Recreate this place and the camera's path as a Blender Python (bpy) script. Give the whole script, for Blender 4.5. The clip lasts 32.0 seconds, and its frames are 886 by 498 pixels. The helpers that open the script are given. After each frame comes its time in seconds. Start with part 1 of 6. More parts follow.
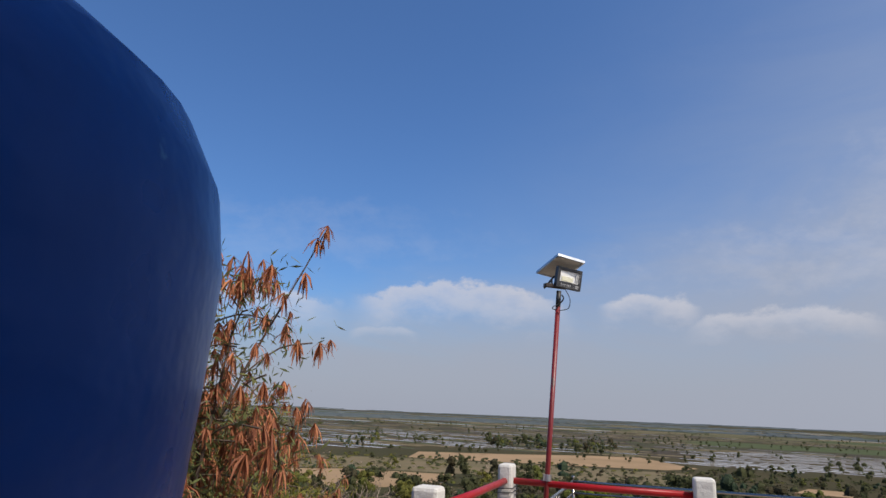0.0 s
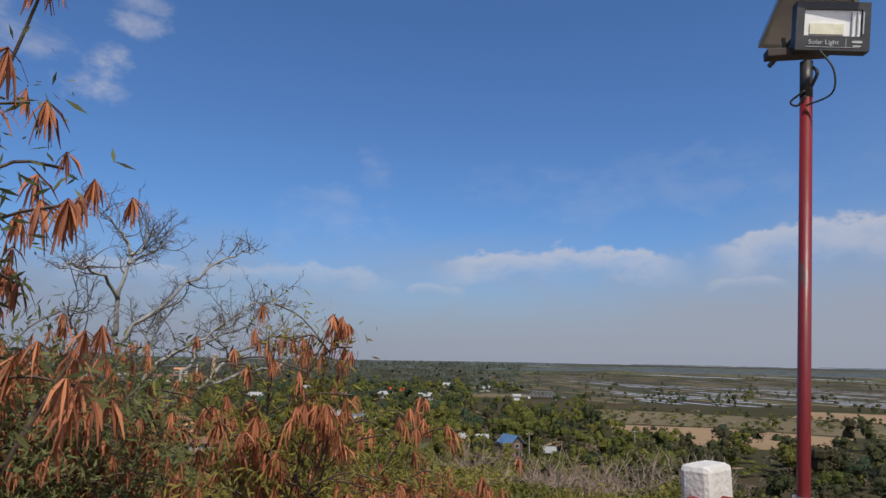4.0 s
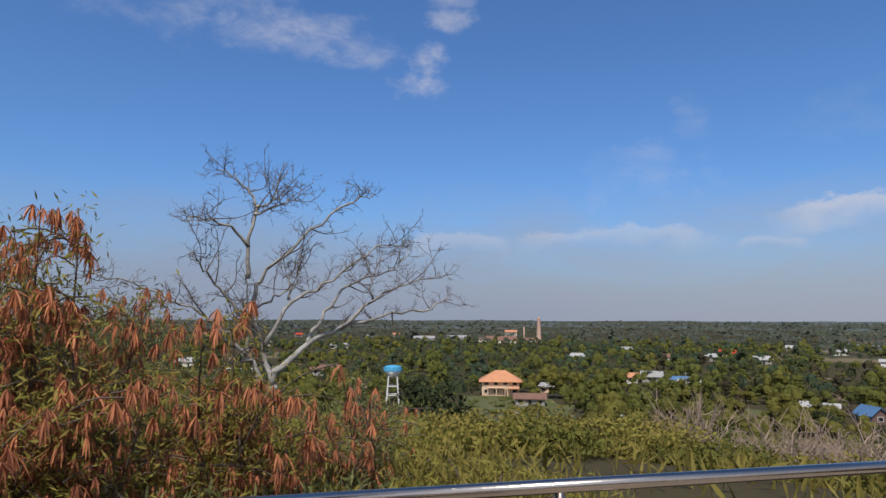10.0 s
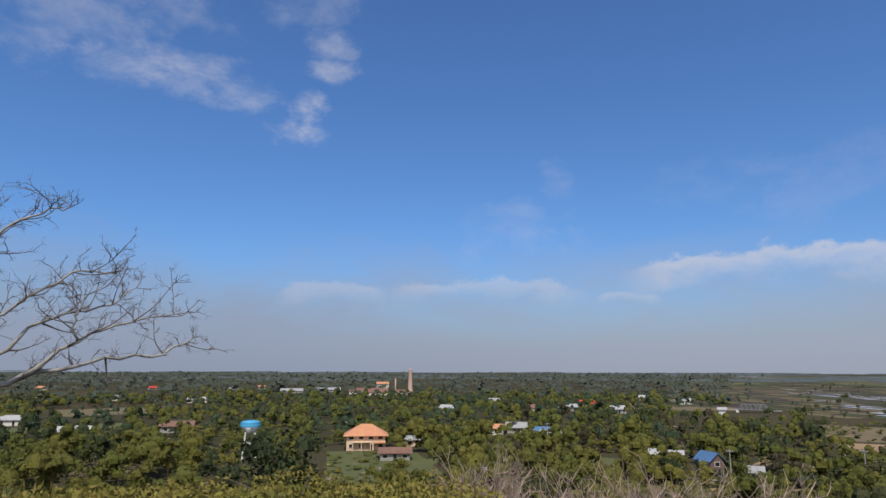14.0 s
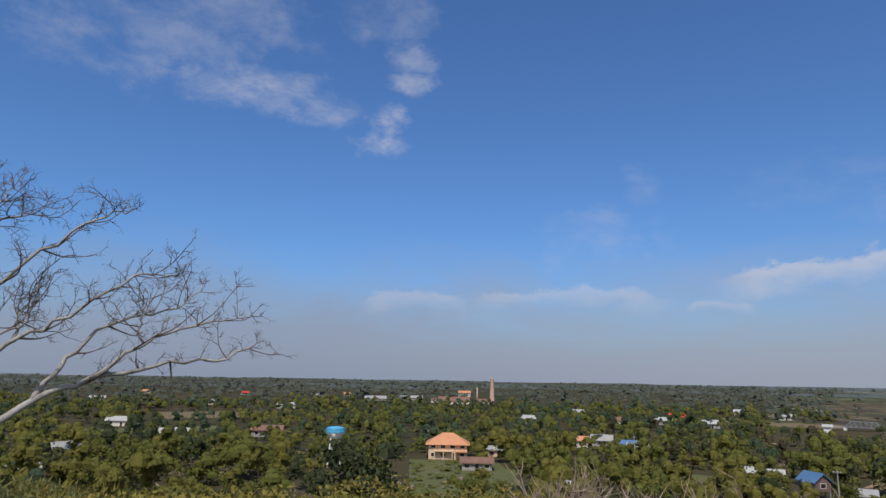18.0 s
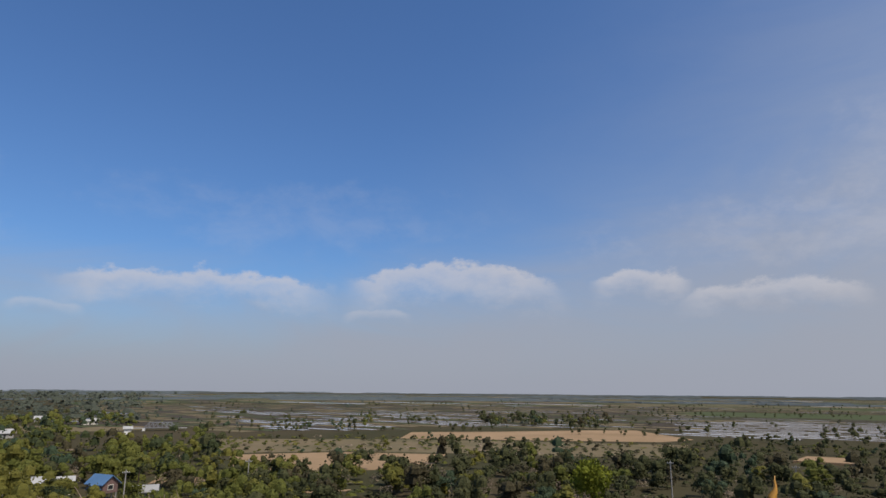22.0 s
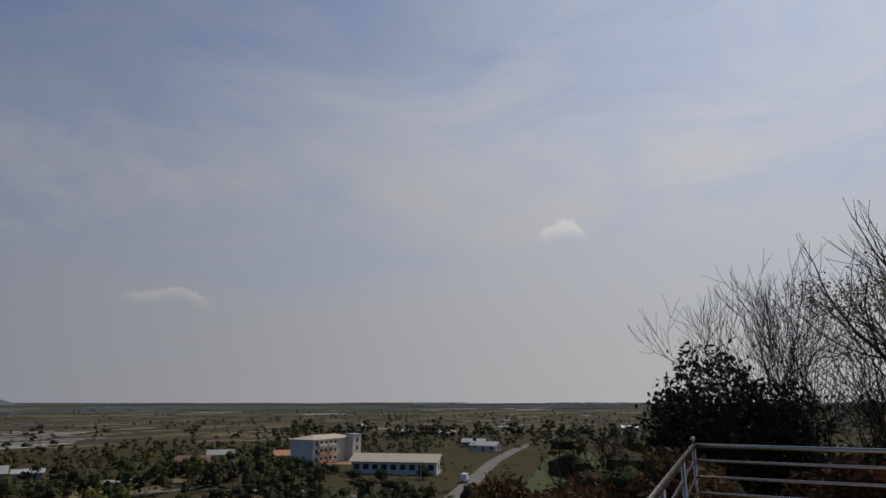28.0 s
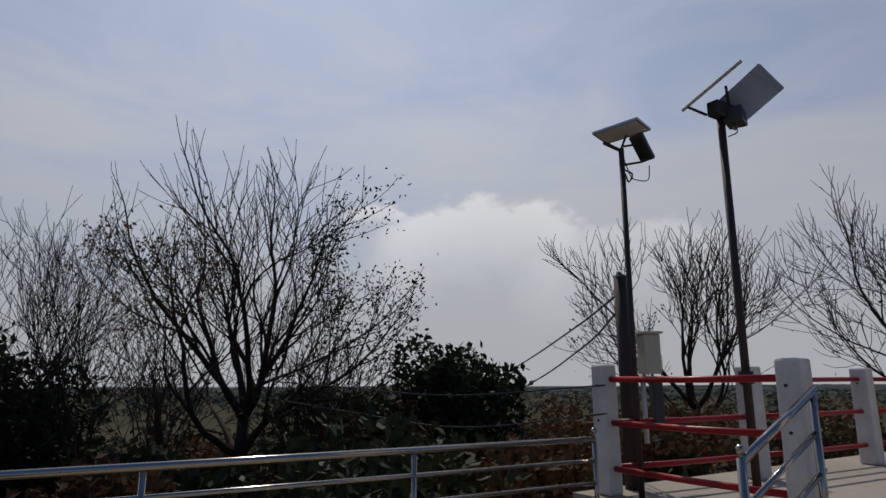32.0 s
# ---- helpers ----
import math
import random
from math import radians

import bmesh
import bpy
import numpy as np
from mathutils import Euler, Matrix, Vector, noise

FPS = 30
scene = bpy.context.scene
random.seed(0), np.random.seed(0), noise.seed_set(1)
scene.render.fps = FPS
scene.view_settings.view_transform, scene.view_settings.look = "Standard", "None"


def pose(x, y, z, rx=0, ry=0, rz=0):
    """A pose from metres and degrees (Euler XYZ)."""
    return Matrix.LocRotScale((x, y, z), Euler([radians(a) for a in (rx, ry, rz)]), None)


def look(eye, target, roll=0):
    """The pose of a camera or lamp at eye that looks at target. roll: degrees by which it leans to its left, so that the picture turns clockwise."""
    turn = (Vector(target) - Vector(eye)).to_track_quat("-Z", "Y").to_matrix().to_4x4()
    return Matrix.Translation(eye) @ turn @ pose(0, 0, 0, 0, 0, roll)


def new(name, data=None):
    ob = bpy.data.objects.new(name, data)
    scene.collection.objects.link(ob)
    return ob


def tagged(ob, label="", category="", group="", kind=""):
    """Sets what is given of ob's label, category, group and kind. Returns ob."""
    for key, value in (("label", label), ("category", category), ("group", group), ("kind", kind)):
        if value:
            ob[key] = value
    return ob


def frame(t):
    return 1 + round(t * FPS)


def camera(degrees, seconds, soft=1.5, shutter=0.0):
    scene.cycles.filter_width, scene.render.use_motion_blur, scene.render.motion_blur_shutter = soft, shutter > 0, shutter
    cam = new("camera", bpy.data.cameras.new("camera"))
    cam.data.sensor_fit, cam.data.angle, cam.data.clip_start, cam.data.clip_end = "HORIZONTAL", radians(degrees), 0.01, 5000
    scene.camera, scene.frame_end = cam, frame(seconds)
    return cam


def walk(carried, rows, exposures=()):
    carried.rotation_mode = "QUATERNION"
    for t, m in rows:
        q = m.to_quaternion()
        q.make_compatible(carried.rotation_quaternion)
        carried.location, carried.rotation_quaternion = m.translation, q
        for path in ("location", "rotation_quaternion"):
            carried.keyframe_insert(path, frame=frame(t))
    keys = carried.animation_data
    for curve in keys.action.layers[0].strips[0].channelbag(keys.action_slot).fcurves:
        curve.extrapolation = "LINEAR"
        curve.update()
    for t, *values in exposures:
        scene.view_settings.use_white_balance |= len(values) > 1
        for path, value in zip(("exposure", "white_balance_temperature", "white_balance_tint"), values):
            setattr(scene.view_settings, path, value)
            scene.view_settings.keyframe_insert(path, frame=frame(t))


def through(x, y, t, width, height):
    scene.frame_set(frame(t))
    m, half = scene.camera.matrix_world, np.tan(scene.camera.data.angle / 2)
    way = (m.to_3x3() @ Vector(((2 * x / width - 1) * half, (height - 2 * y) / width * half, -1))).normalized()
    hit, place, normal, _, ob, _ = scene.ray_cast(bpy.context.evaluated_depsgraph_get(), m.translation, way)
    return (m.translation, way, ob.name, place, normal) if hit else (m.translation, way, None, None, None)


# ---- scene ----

# ---------------------------------------------------------------- camera
# seconds, x, y, z, heading clockwise from +Y, tilt up, lean
PATH = [
    (0, 1.187, -5.381, 2.112, -18.24, 14.18, 2.48),
    (0.5, 1.205, -5.021, 2.129, -27.64, 14.22, 2.97),
    (0.7, 1.290, -4.940, 2.128, -30.97, 13.18, 2.91),
    (1, 1.213, -4.791, 2.103, -33.73, 12.35, 3.00),
    (1.5, 1.118, -4.399, 2.104, -34.53, 12.02, 3.01),
    (2, 1.062, -3.979, 2.086, -36.53, 11.94, 2.96),
    (2.5, 1.037, -3.531, 2.096, -39.64, 12.13, 2.59),
    (3, 1.090, -3.111, 2.061, -41.17, 11.53, 1.88),
    (3.5, 1.127, -2.669, 2.058, -46.24, 10.52, 1.77),
    (4, 1.227, -2.272, 2.067, -48.93, 9.71, 1.03),
    (4.5, 1.346, -1.884, 2.063, -50.93, 9.03, 0.15),
    (6.5, 1.917, -0.424, 2.103, -54.42, 7.86, 0.08),
    (7, 2.021, -0.057, 2.074, -56.65, 7.22, 0.11),
    (7.5, 2.107, 0.182, 2.055, -57.42, 7.69, -0.04),
    (8, 2.152, 0.36, 1.955, -62.61, 7.86, -0.04),
    (8.5, 2.158, 0.518, 1.915, -67.34, 7.57, 0.21),
    (9, 2.154, 0.67, 1.843, -68.83, 6.92, 0.09),
    (9.5, 2.134, 0.82, 1.744, -73.10, 6.72, 0.18),
    (10, 2.119, 1.097, 1.669, -77.11, 6.09, 0.21),
    (10.5, 1.975, 1.464, 1.651, -78.42, 6.32, 0.15),
    (11, 1.880, 1.805, 1.586, -83.83, 7.06, -0.14),
    (11.5, 1.737, 2.169, 1.585, -87.91, 7.71, 0.00),
    (12, 1.668, 2.548, 1.572, -88.11, 8.41, -0.15),
    (12.5, 1.562, 2.917, 1.603, -81.42, 8.73, 0.35),
    (13, 1.336, 3.256, 1.562, -68.84, 8.85, -0.60),
    (13.5, 1.153, 3.491, 1.575, -68.28, 9.37, -0.25),
    (14, 1.039, 3.620, 1.597, -65.88, 10.67, 0.17),
    (14.5, 0.877, 3.833, 1.584, -62.02, 10.66, -0.02),
    (16.5, 0.419, 4.085, 1.586, -58.52, 9.37, -0.07),
    (17, 0.401, 4.099, 1.576, -60.97, 10.12, 0.06),
    (17.5, 0.443, 4.092, 1.585, -64.92, 10.88, 0.38),
    (18, 0.546, 4.073, 1.586, -73.28, 11.40, 1.00),
    (18.5, 0.711, 4.076, 1.582, -78.87, 11.31, 1.46),
    (19, 0.681, 4.085, 1.581, -76.44, 11.25, 0.78),
    (19.5, 0.609, 4.093, 1.587, -71.35, 11.44, 0.65),
    (20, 0.588, 4.103, 1.583, -64.23, 11.61, 0.43),
    (20.5, 0.588, 4.253, 1.585, -56.85, 12.08, 0.32),
    (21, 0.595, 4.461, 1.590, -47.24, 12.53, 0.60),
    (21.5, 0.621, 4.692, 1.584, -33.28, 12.66, 0.57),
    (22, 0.646, 4.852, 1.586, -17.38, 12.52, 0.51),
    (22.5, 0.661, 4.949, 1.587, -8.03, 12.97, 0.70),
    (23, 0.653, 4.985, 1.585, 3.68, 13.42, 0.31),
    (23.5, 0.577, 4.972, 1.581, 12.65, 13.66, 0.56),
    (24, 0.428, 4.925, 1.583, 16.79, 13.90, 1.00),
    (24.5, 0.397, 4.903, 1.584, 18.22, 14.35, 1.10),
    (26.5, 1.787, 5.133, 1.586, 31.94, 13.65, 0.82),
    (27, 2.309, 5.148, 1.588, 44.35, 13.65, 0.52),
    (27.5, 2.889, 5.143, 1.584, 53.02, 12.77, 0.19),
    (28, 3.515, 5.151, 1.610, 66.28, 13.32, -0.05),
    (28.5, 4.151, 5.148, 1.603, 82.19, 13.12, -0.27),
    (29, 4.690, 5.091, 1.569, 92.97, 11.96, -0.17),
    (29.5, 5.195, 5.010, 1.543, 99.94, 12.36, -0.25),
    (30, 5.651, 4.863, 1.537, 107.42, 12.59, -0.08),
    (30.5, 6.219, 4.713, 1.566, 110.69, 12.97, -0.20),
    (31, 6.664, 4.616, 1.553, 115.77, 12.89, 0.02),
    (31.5, 7.142, 4.444, 1.583, 121.85, 12.33, -0.36),
    (32, 7.605, 4.292, 1.548, 122.86, 11.88, -0.22),
]


def held(x, y, z, heading, tilt, lean):
    return pose(x, y, z, 90 + tilt, 0, -heading) @ pose(0, 0, 0, 0, 0, lean)


# seconds, stops, white balance and tint of the clip's own camera
EXPOSURES = [(0, 0.18, 6600, 10), (1, 0.26, 6650, 10), (2, 0.2, 6650, 10), (4, 0.0, 6500, 10), (7, -0.05, 6500, 10), (9, 0.04, 6500, 10), (10, 0.14, 6450, 10), (12, 0.15, 6400, 10), (19, 0.05, 6400, 10), (22, 0.05, 6700, 10), (23, -0.05, 6800, 10), (24, -0.2, 6900, 10),
             (26.5, -0.45, 7000, 10), (28, -0.66, 6900, 10), (30, -0.86, 6600, 10), (32, -0.78, 6550, 10)]
cam = camera(69.8, 32.0)
walk(cam, [(t, held(*r)) for t, *r in PATH], EXPOSURES)

# ---------------------------------------------------------------- world and sun
SUN_AZ, SUN_EL = 112.0, 54.0


class Nodes:
    """Short hand for building node trees."""

    def __init__(self, tree):
        self.tree = tree
        tree.nodes.clear()

    def node(self, kind, links=None, **settings):
        n = self.tree.nodes.new(kind)
        for key, value in settings.items():
            setattr(n, key, value)
        for key, value in (links or {}).items():
            self.plug(n.inputs[key], value)
        return n

    def plug(self, socket, value):
        if isinstance(value, bpy.types.NodeSocket):
            self.tree.links.new(value, socket)
        else:
            socket.default_value = value

    def math(self, op, a, b=0.0, c=0.0, clamp=False):
        n = self.node("ShaderNodeMath", operation=op, use_clamp=clamp)
        for s, value in zip(n.inputs, (a, b, c)):
            self.plug(s, value)
        return n.outputs[0]

    def step(self, x, lo, hi, out_lo=0.0, out_hi=1.0):
        n = self.node("ShaderNodeMapRange", {0: x, 1: lo, 2: hi, 3: out_lo, 4: out_hi}, interpolation_type="SMOOTHSTEP")
        return n.outputs[0]

    def mix(self, f, a, b, blend="MIX"):
        n = self.node("ShaderNodeMix", data_type="RGBA", blend_type=blend)
        for s, value in zip((n.inputs[0], n.inputs[6], n.inputs[7]), (f, a, b)):
            self.plug(s, value)
        return n.outputs[2]

    def noise(self, vector, scale, detail=3.0, rough=0.55, out=0, distortion=0.0):
        n = self.node("ShaderNodeTexNoise", {"Vector": vector, "Scale": scale, "Detail": detail, "Roughness": rough, "Distortion": distortion})
        return n.outputs[out]

    def ramp(self, f, stops):
        n = self.node("ShaderNodeValToRGB", {0: f})
        e = n.color_ramp.elements
        while len(e) < len(stops):
            e.new(0.5)
        for item, (at, col) in zip(e, stops):
            item.position, item.color = at, (*col, 1)
        return n.outputs[0]


def make_world():
    w = bpy.data.worlds.new("sky")
    scene.world = w
    w.use_nodes = True
    k = Nodes(w.node_tree)
    sky = k.node("ShaderNodeTexSky", sky_type="NISHITA", sun_disc=False, sun_elevation=radians(SUN_EL), sun_rotation=radians(SUN_AZ),
                 altitude=60, air_density=1.0, dust_density=1.6, ozone_density=3.0).outputs[0]
    way = k.node("ShaderNodeTexCoord").outputs["Generated"]
    xyz = k.node("ShaderNodeSeparateXYZ", {0: way})
    x, y, z = xyz.outputs
    el = k.math("DEGREES", k.math("ARCSINE", z))
    az = k.math("DEGREES", k.math("ARCTAN2", x, y))
    # the clear blue of the upper sky, and the grey haze of the plain near the horizon
    sky = k.mix(1.0, sky, (0.64, 0.93, 1.28, 1), "MULTIPLY")
    # thin high veil, denser towards the sun and streaked
    flat = k.node("ShaderNodeVectorMath", {0: way, 1: (1.0, 1.0, 3.2)}, operation="MULTIPLY").outputs[0]
    streak = k.noise(flat, 2.6, 5, 0.6, distortion=0.6)
    side = k.step(k.math("SUBTRACT", az, k.math("MULTIPLY_ADD", el, 0.8, -12.0)), -30.0, 55.0)
    veil = k.math("MULTIPLY", side, k.math("MULTIPLY_ADD", streak, 1.3, 0.2, clamp=True), clamp=True)
    sunward = k.math("MULTIPLY", k.step(az, 10.0, 110.0), k.step(az, 122.0, 170.0, 1.0, 0.55))
    veil_col = k.mix(sunward, (3.6, 3.9, 4.6, 1), (9.4, 9.8, 10.9, 1))
    sky = k.mix(k.math("MULTIPLY", veil, k.step(el, 46.0, 14.0, 0.5, 0.95)), sky, veil_col)
    haze = k.step(k.math("ADD", el, k.math("MULTIPLY_ADD", streak, -12.0, 6.0)), k.math("MULTIPLY_ADD", side, 17.0, 13.0), 1.0)
    haze_col = k.mix(k.step(az, 10.0, 105.0), k.mix(k.step(az, -95.0, -40.0), (2.65, 3.0, 3.95, 1), (3.25, 3.5, 4.25, 1)), (6.6, 6.75, 7.2, 1))
    sky = k.mix(k.math("MULTIPLY", haze, 0.9), sky, haze_col)
    # clouds
    wx, wy, wz = k.node("ShaderNodeSeparateXYZ", {0: k.noise(way, 6.0, 4, 0.6, out=1)}).outputs
    puff = k.noise(k.node("ShaderNodeVectorMath", {0: way, 1: (1.0, 1.0, 1.7)}, operation="MULTIPLY").outputs[0], 17.0, 8, 0.62)
    fine = k.noise(k.node("ShaderNodeVectorMath", {0: way, 1: (1.0, 1.0, 2.4)}, operation="MULTIPLY").outputs[0], 8.0, 9, 0.62, distortion=0.9)
    total = None
    for kind, a, e, wa, thick, dense in CLOUDS:
        if kind == "bank":
            # a lit upper rim that fades downwards into the haze
            da = k.math("DIVIDE", k.math("ADD", k.math("SUBTRACT", az, a), k.math("MULTIPLY_ADD", wx, 0.8 * wa, -0.4 * wa)), wa)
            rim = k.math("SUBTRACT", k.math("MULTIPLY_ADD", puff, 3.4 * min(thick, 1.6), e - 1.7 * min(thick, 1.6)), k.math("MULTIPLY", k.math("MULTIPLY", da, da), thick * 0.9))
            inside = k.step(k.math("SUBTRACT", rim, el), 0.0, 0.45 * thick + 0.25)
            fade = k.step(k.math("SUBTRACT", rim, el), (2.6 if thick < 3 else 3.4) * thick, 0.1 * thick)
            m = k.math("MULTIPLY", k.math("MULTIPLY", inside, fade), k.step(k.math("ABSOLUTE", da), 1.25, 0.7, 0.0, dense))
        else:
            # a thin streaked wisp
            da = k.math("DIVIDE", k.math("ADD", k.math("SUBTRACT", az, a), k.math("MULTIPLY_ADD", wx, 1.2 * wa, -0.6 * wa)), wa)
            de = k.math("DIVIDE", k.math("ADD", k.math("SUBTRACT", el, e), k.math("MULTIPLY_ADD", wy, 1.6 * thick, -0.8 * thick)), thick)
            r2 = k.math("ADD", k.math("MULTIPLY", da, da), k.math("MULTIPLY", de, de))
            r2 = k.math("ADD", r2, k.math("MULTIPLY_ADD", puff, 7.0, -3.5))
            m = k.math("MULTIPLY", k.step(r2, 2.0, -1.2, 0.0, dense), k.step(fine, 0.28, 0.62, 0.25, 1.0))
        total = m if total is None else k.math("MAXIMUM", total, m)
    lit = k.mix(sunward, (5.6, 5.55, 6.0, 1), (12.4, 12.5, 12.7, 1))
    sky = k.mix(k.math("MULTIPLY", total, k.math("MULTIPLY_ADD", puff, 0.7, 0.65), clamp=True), sky, lit)
    bg = k.node("ShaderNodeBackground", {"Color": sky, "Strength": 0.1})
    k.node("ShaderNodeOutputWorld", {"Surface": bg.outputs[0]})


CLOUDS = []


def bank(*row):
    """A cloud bank: bearing, height of its rim, half width, thickness in degrees, density."""
    CLOUDS.append(("bank", *row))


def wisp(*row):
    """A wisp: bearing, height, half width, half height in degrees, density."""
    CLOUDS.append(("wisp", *row))


bank(-38.5, 10.2, 9.6, 1.3, 0.68)
bank(-16.5, 11.6, 8.6, 1.7, 0.68)
bank(-62.0, 8.2, 8.5, 0.9, 0.4)
bank(-49.4, 6.9, 2.4, 0.5, 0.4)
bank(-76.0, 8.0, 4.2, 0.9, 0.36)
bank(-23.3, 7.3, 2.8, 0.5, 0.4)
bank(0.0, 10.8, 3.6, 1.1, 0.7)
bank(9.6, 9.2, 6.0, 1.0, 0.6)
bank(24.0, 21.4, 3.2, 1.0, 0.8)
bank(42.6, 9.2, 3.0, 0.6, 0.45)
bank(77.2, 15.7, 1.9, 0.7, 0.55)
bank(116.8, 16.2, 3.0, 1.0, 0.8)
bank(127.0, 17.2, 10.0, 3.0, 0.72)
bank(140.0, 14.5, 9.0, 3.0, 0.45)
wisp(-92.5, 24.2, 8.5, 1.7, 0.52)
wisp(-85.5, 23.0, 4.5, 1.1, 0.5)
wisp(-100.0, 26.5, 8.5, 3.4, 0.3)
wisp(-95.0, 31.0, 9.0, 3.4, 0.28)
wisp(-78.7, 22.6, 1.5, 1.2, 0.8)
wisp(-79.6, 20.6, 2.2, 1.1, 0.75)
wisp(-76.9, 28.3, 2.0, 1.4, 0.42)
wisp(-76.7, 25.9, 2.0, 0.8, 0.6)
wisp(-79.0, 31.5, 4.0, 2.0, 0.25)
wisp(-55.0, 16.6, 1.6, 1.6, 0.2)
wisp(-59.0, 12.2, 5.0, 2.2, 0.2)
wisp(-30.0, 15.0, 14.0, 2.4, 0.13)
wisp(16.0, 13.0, 16.0, 2.6, 0.3)
wisp(32.0, 18.0, 16.0, 3.4, 0.26)
make_world()
sun = new("sun", bpy.data.lights.new("sun", "SUN"))
sun.data.energy, sun.data.angle, sun.data.color = 3.6, radians(0.55), (1.0, 0.93, 0.82)
sun.matrix_world = look((0, 0, 0), (-math.sin(radians(SUN_AZ)) * math.cos(radians(SUN_EL)), -math.cos(radians(SUN_AZ)) * math.cos(radians(SUN_EL)), -math.sin(radians(SUN_EL))))

# ---------------------------------------------------------------- materials
def material(name, a, b, scale=3.0, rough=0.7, metal=0.0, fine=30.0, bump=0.2, island=0.0, spots=None, coat=0.0, object_random=0.0, stretch=(1, 1, 1), through=0.0, leafy=0.0, gloss=0.5):
    """A surface of two colours mixed at two scales, with a fine relief. spots: colour, threshold, scale of stains or
    chips. leafy: scale of leaf clumps, the shade in their gaps put into the colour.
    """
    m = bpy.data.materials.new(name)
    m.use_nodes = True
    k = Nodes(m.node_tree)
    at = k.node("ShaderNodeTexCoord").outputs["Object"]
    if stretch != (1, 1, 1):
        at = k.node("ShaderNodeVectorMath", {0: at, 1: stretch}, operation="MULTIPLY").outputs[0]
    big, small = k.noise(at, scale, 4), k.noise(at, fine, 3)
    f = k.math("MULTIPLY_ADD", big, 1.7, -0.35, clamp=True)
    if island:
        r = k.node("ShaderNodeNewGeometry").outputs["Random Per Island"]
        f = k.math("ADD", k.math("MULTIPLY", f, 1 - island), k.math("MULTIPLY", r, island))
    if object_random:
        r = k.node("ShaderNodeObjectInfo").outputs["Random"]
        f = k.math("ADD", k.math("MULTIPLY", f, 1 - object_random), k.math("MULTIPLY", r, object_random))
    col = k.mix(f, (*a, 1), (*b, 1))
    col = k.mix(k.math("MULTIPLY_ADD", small, 0.5, -0.05, clamp=True), col, k.mix(1.0, col, (0.62, 0.6, 0.58, 1), "MULTIPLY"))
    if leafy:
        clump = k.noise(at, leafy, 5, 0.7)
        # Shade painted into colour: hollows between leaf clumps darker, their tops lighter.
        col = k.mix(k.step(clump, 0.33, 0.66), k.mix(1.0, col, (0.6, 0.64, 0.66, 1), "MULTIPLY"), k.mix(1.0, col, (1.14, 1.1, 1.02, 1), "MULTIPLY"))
    if spots:
        sc, threshold, size = spots
        mask = k.step(k.noise(at, size, 5, 0.65), threshold, threshold + 0.06)
        col = k.mix(mask, col, (*sc, 1))
    relief = k.node("ShaderNodeBump", {"Height": clump if leafy else small, "Strength": 0.9 if leafy else bump, "Distance": 0.9 / leafy if leafy else 0.02})
    p = k.node("ShaderNodeBsdfPrincipled", {"Base Color": col, "Roughness": k.math("MULTIPLY_ADD", small, 0.2, rough - 0.1, clamp=True), "Metallic": metal,
                                            "Normal": relief.outputs[0], "Coat Weight": coat, "Specular IOR Level": 0.08 if leafy or through or rough > 0.82 else gloss})
    out = p.outputs[0]
    if through:
        t = k.node("ShaderNodeBsdfTranslucent", {"Color": col})
        out = k.node("ShaderNodeMixShader", {0: through, 1: out, 2: t.outputs[0]}).outputs[0]
    k.node("ShaderNodeOutputMaterial", {"Surface": out})
    return m


WHITE_PAINT = material("white_painted_concrete", (0.77, 0.74, 0.69), (0.53, 0.49, 0.44), 4, 0.75, bump=0.35, fine=45, spots=((0.16, 0.14, 0.12), 0.68, 9.0))
RED_PAINT = material("red_paint_on_steel", (0.4, 0.01, 0.011), (0.27, 0.009, 0.011), 5, 0.4, gloss=0.3, bump=0.12, spots=((0.12, 0.04, 0.03), 0.72, 26.0))
POLE_RED = material("faded_red_pole_paint", (0.24, 0.014, 0.015), (0.14, 0.012, 0.014), 3, 0.42, bump=0.12, stretch=(1, 1, 0.2), spots=((0.08, 0.04, 0.035), 0.66, 18.0))
BLACK_PAINT = material("black_paint_on_steel", (0.018, 0.017, 0.018), (0.035, 0.03, 0.028), 6, 0.5, bump=0.15)
DARK_POLE = material("weathered_dark_pole", (0.03, 0.02, 0.016), (0.06, 0.035, 0.028), 5, 0.7, bump=0.4, stretch=(1, 1, 0.15))
STEEL = material("polished_stainless_steel", (0.5, 0.43, 0.37), (0.4, 0.345, 0.3), 3, 0.17, metal=1.0, fine=60, bump=0.01)
CONCRETE = material("pale_concrete_floor", (0.42, 0.365, 0.3), (0.32, 0.275, 0.225), 0.7, 0.85, fine=24, bump=0.35, spots=((0.17, 0.16, 0.15), 0.66, 2.2))
LAMP_CASE = material("dark_grey_cast_aluminium", (0.03, 0.03, 0.034), (0.05, 0.05, 0.055), 8, 0.45, bump=0.1)
PANEL_BACK = material("white_panel_backing", (0.62, 0.6, 0.57), (0.5, 0.48, 0.45), 6, 0.5, bump=0.05)
PANEL_CELL = material("dark_blue_solar_cells", (0.012, 0.02, 0.06), (0.016, 0.03, 0.08), 9, 0.12, bump=0.02, coat=1.0)
ALU = material("anodised_aluminium_edge", (0.6, 0.6, 0.6), (0.5, 0.5, 0.5), 9, 0.35, metal=1.0, bump=0.03)
REFLECTOR = material("silvered_lamp_reflector", (0.95, 0.94, 0.92), (0.9, 0.89, 0.87), 20, 0.5, bump=0.03)
LED_YELLOW = material("pale_yellow_led_plate", (0.86, 0.83, 0.64), (0.8, 0.77, 0.56), 30, 0.5)
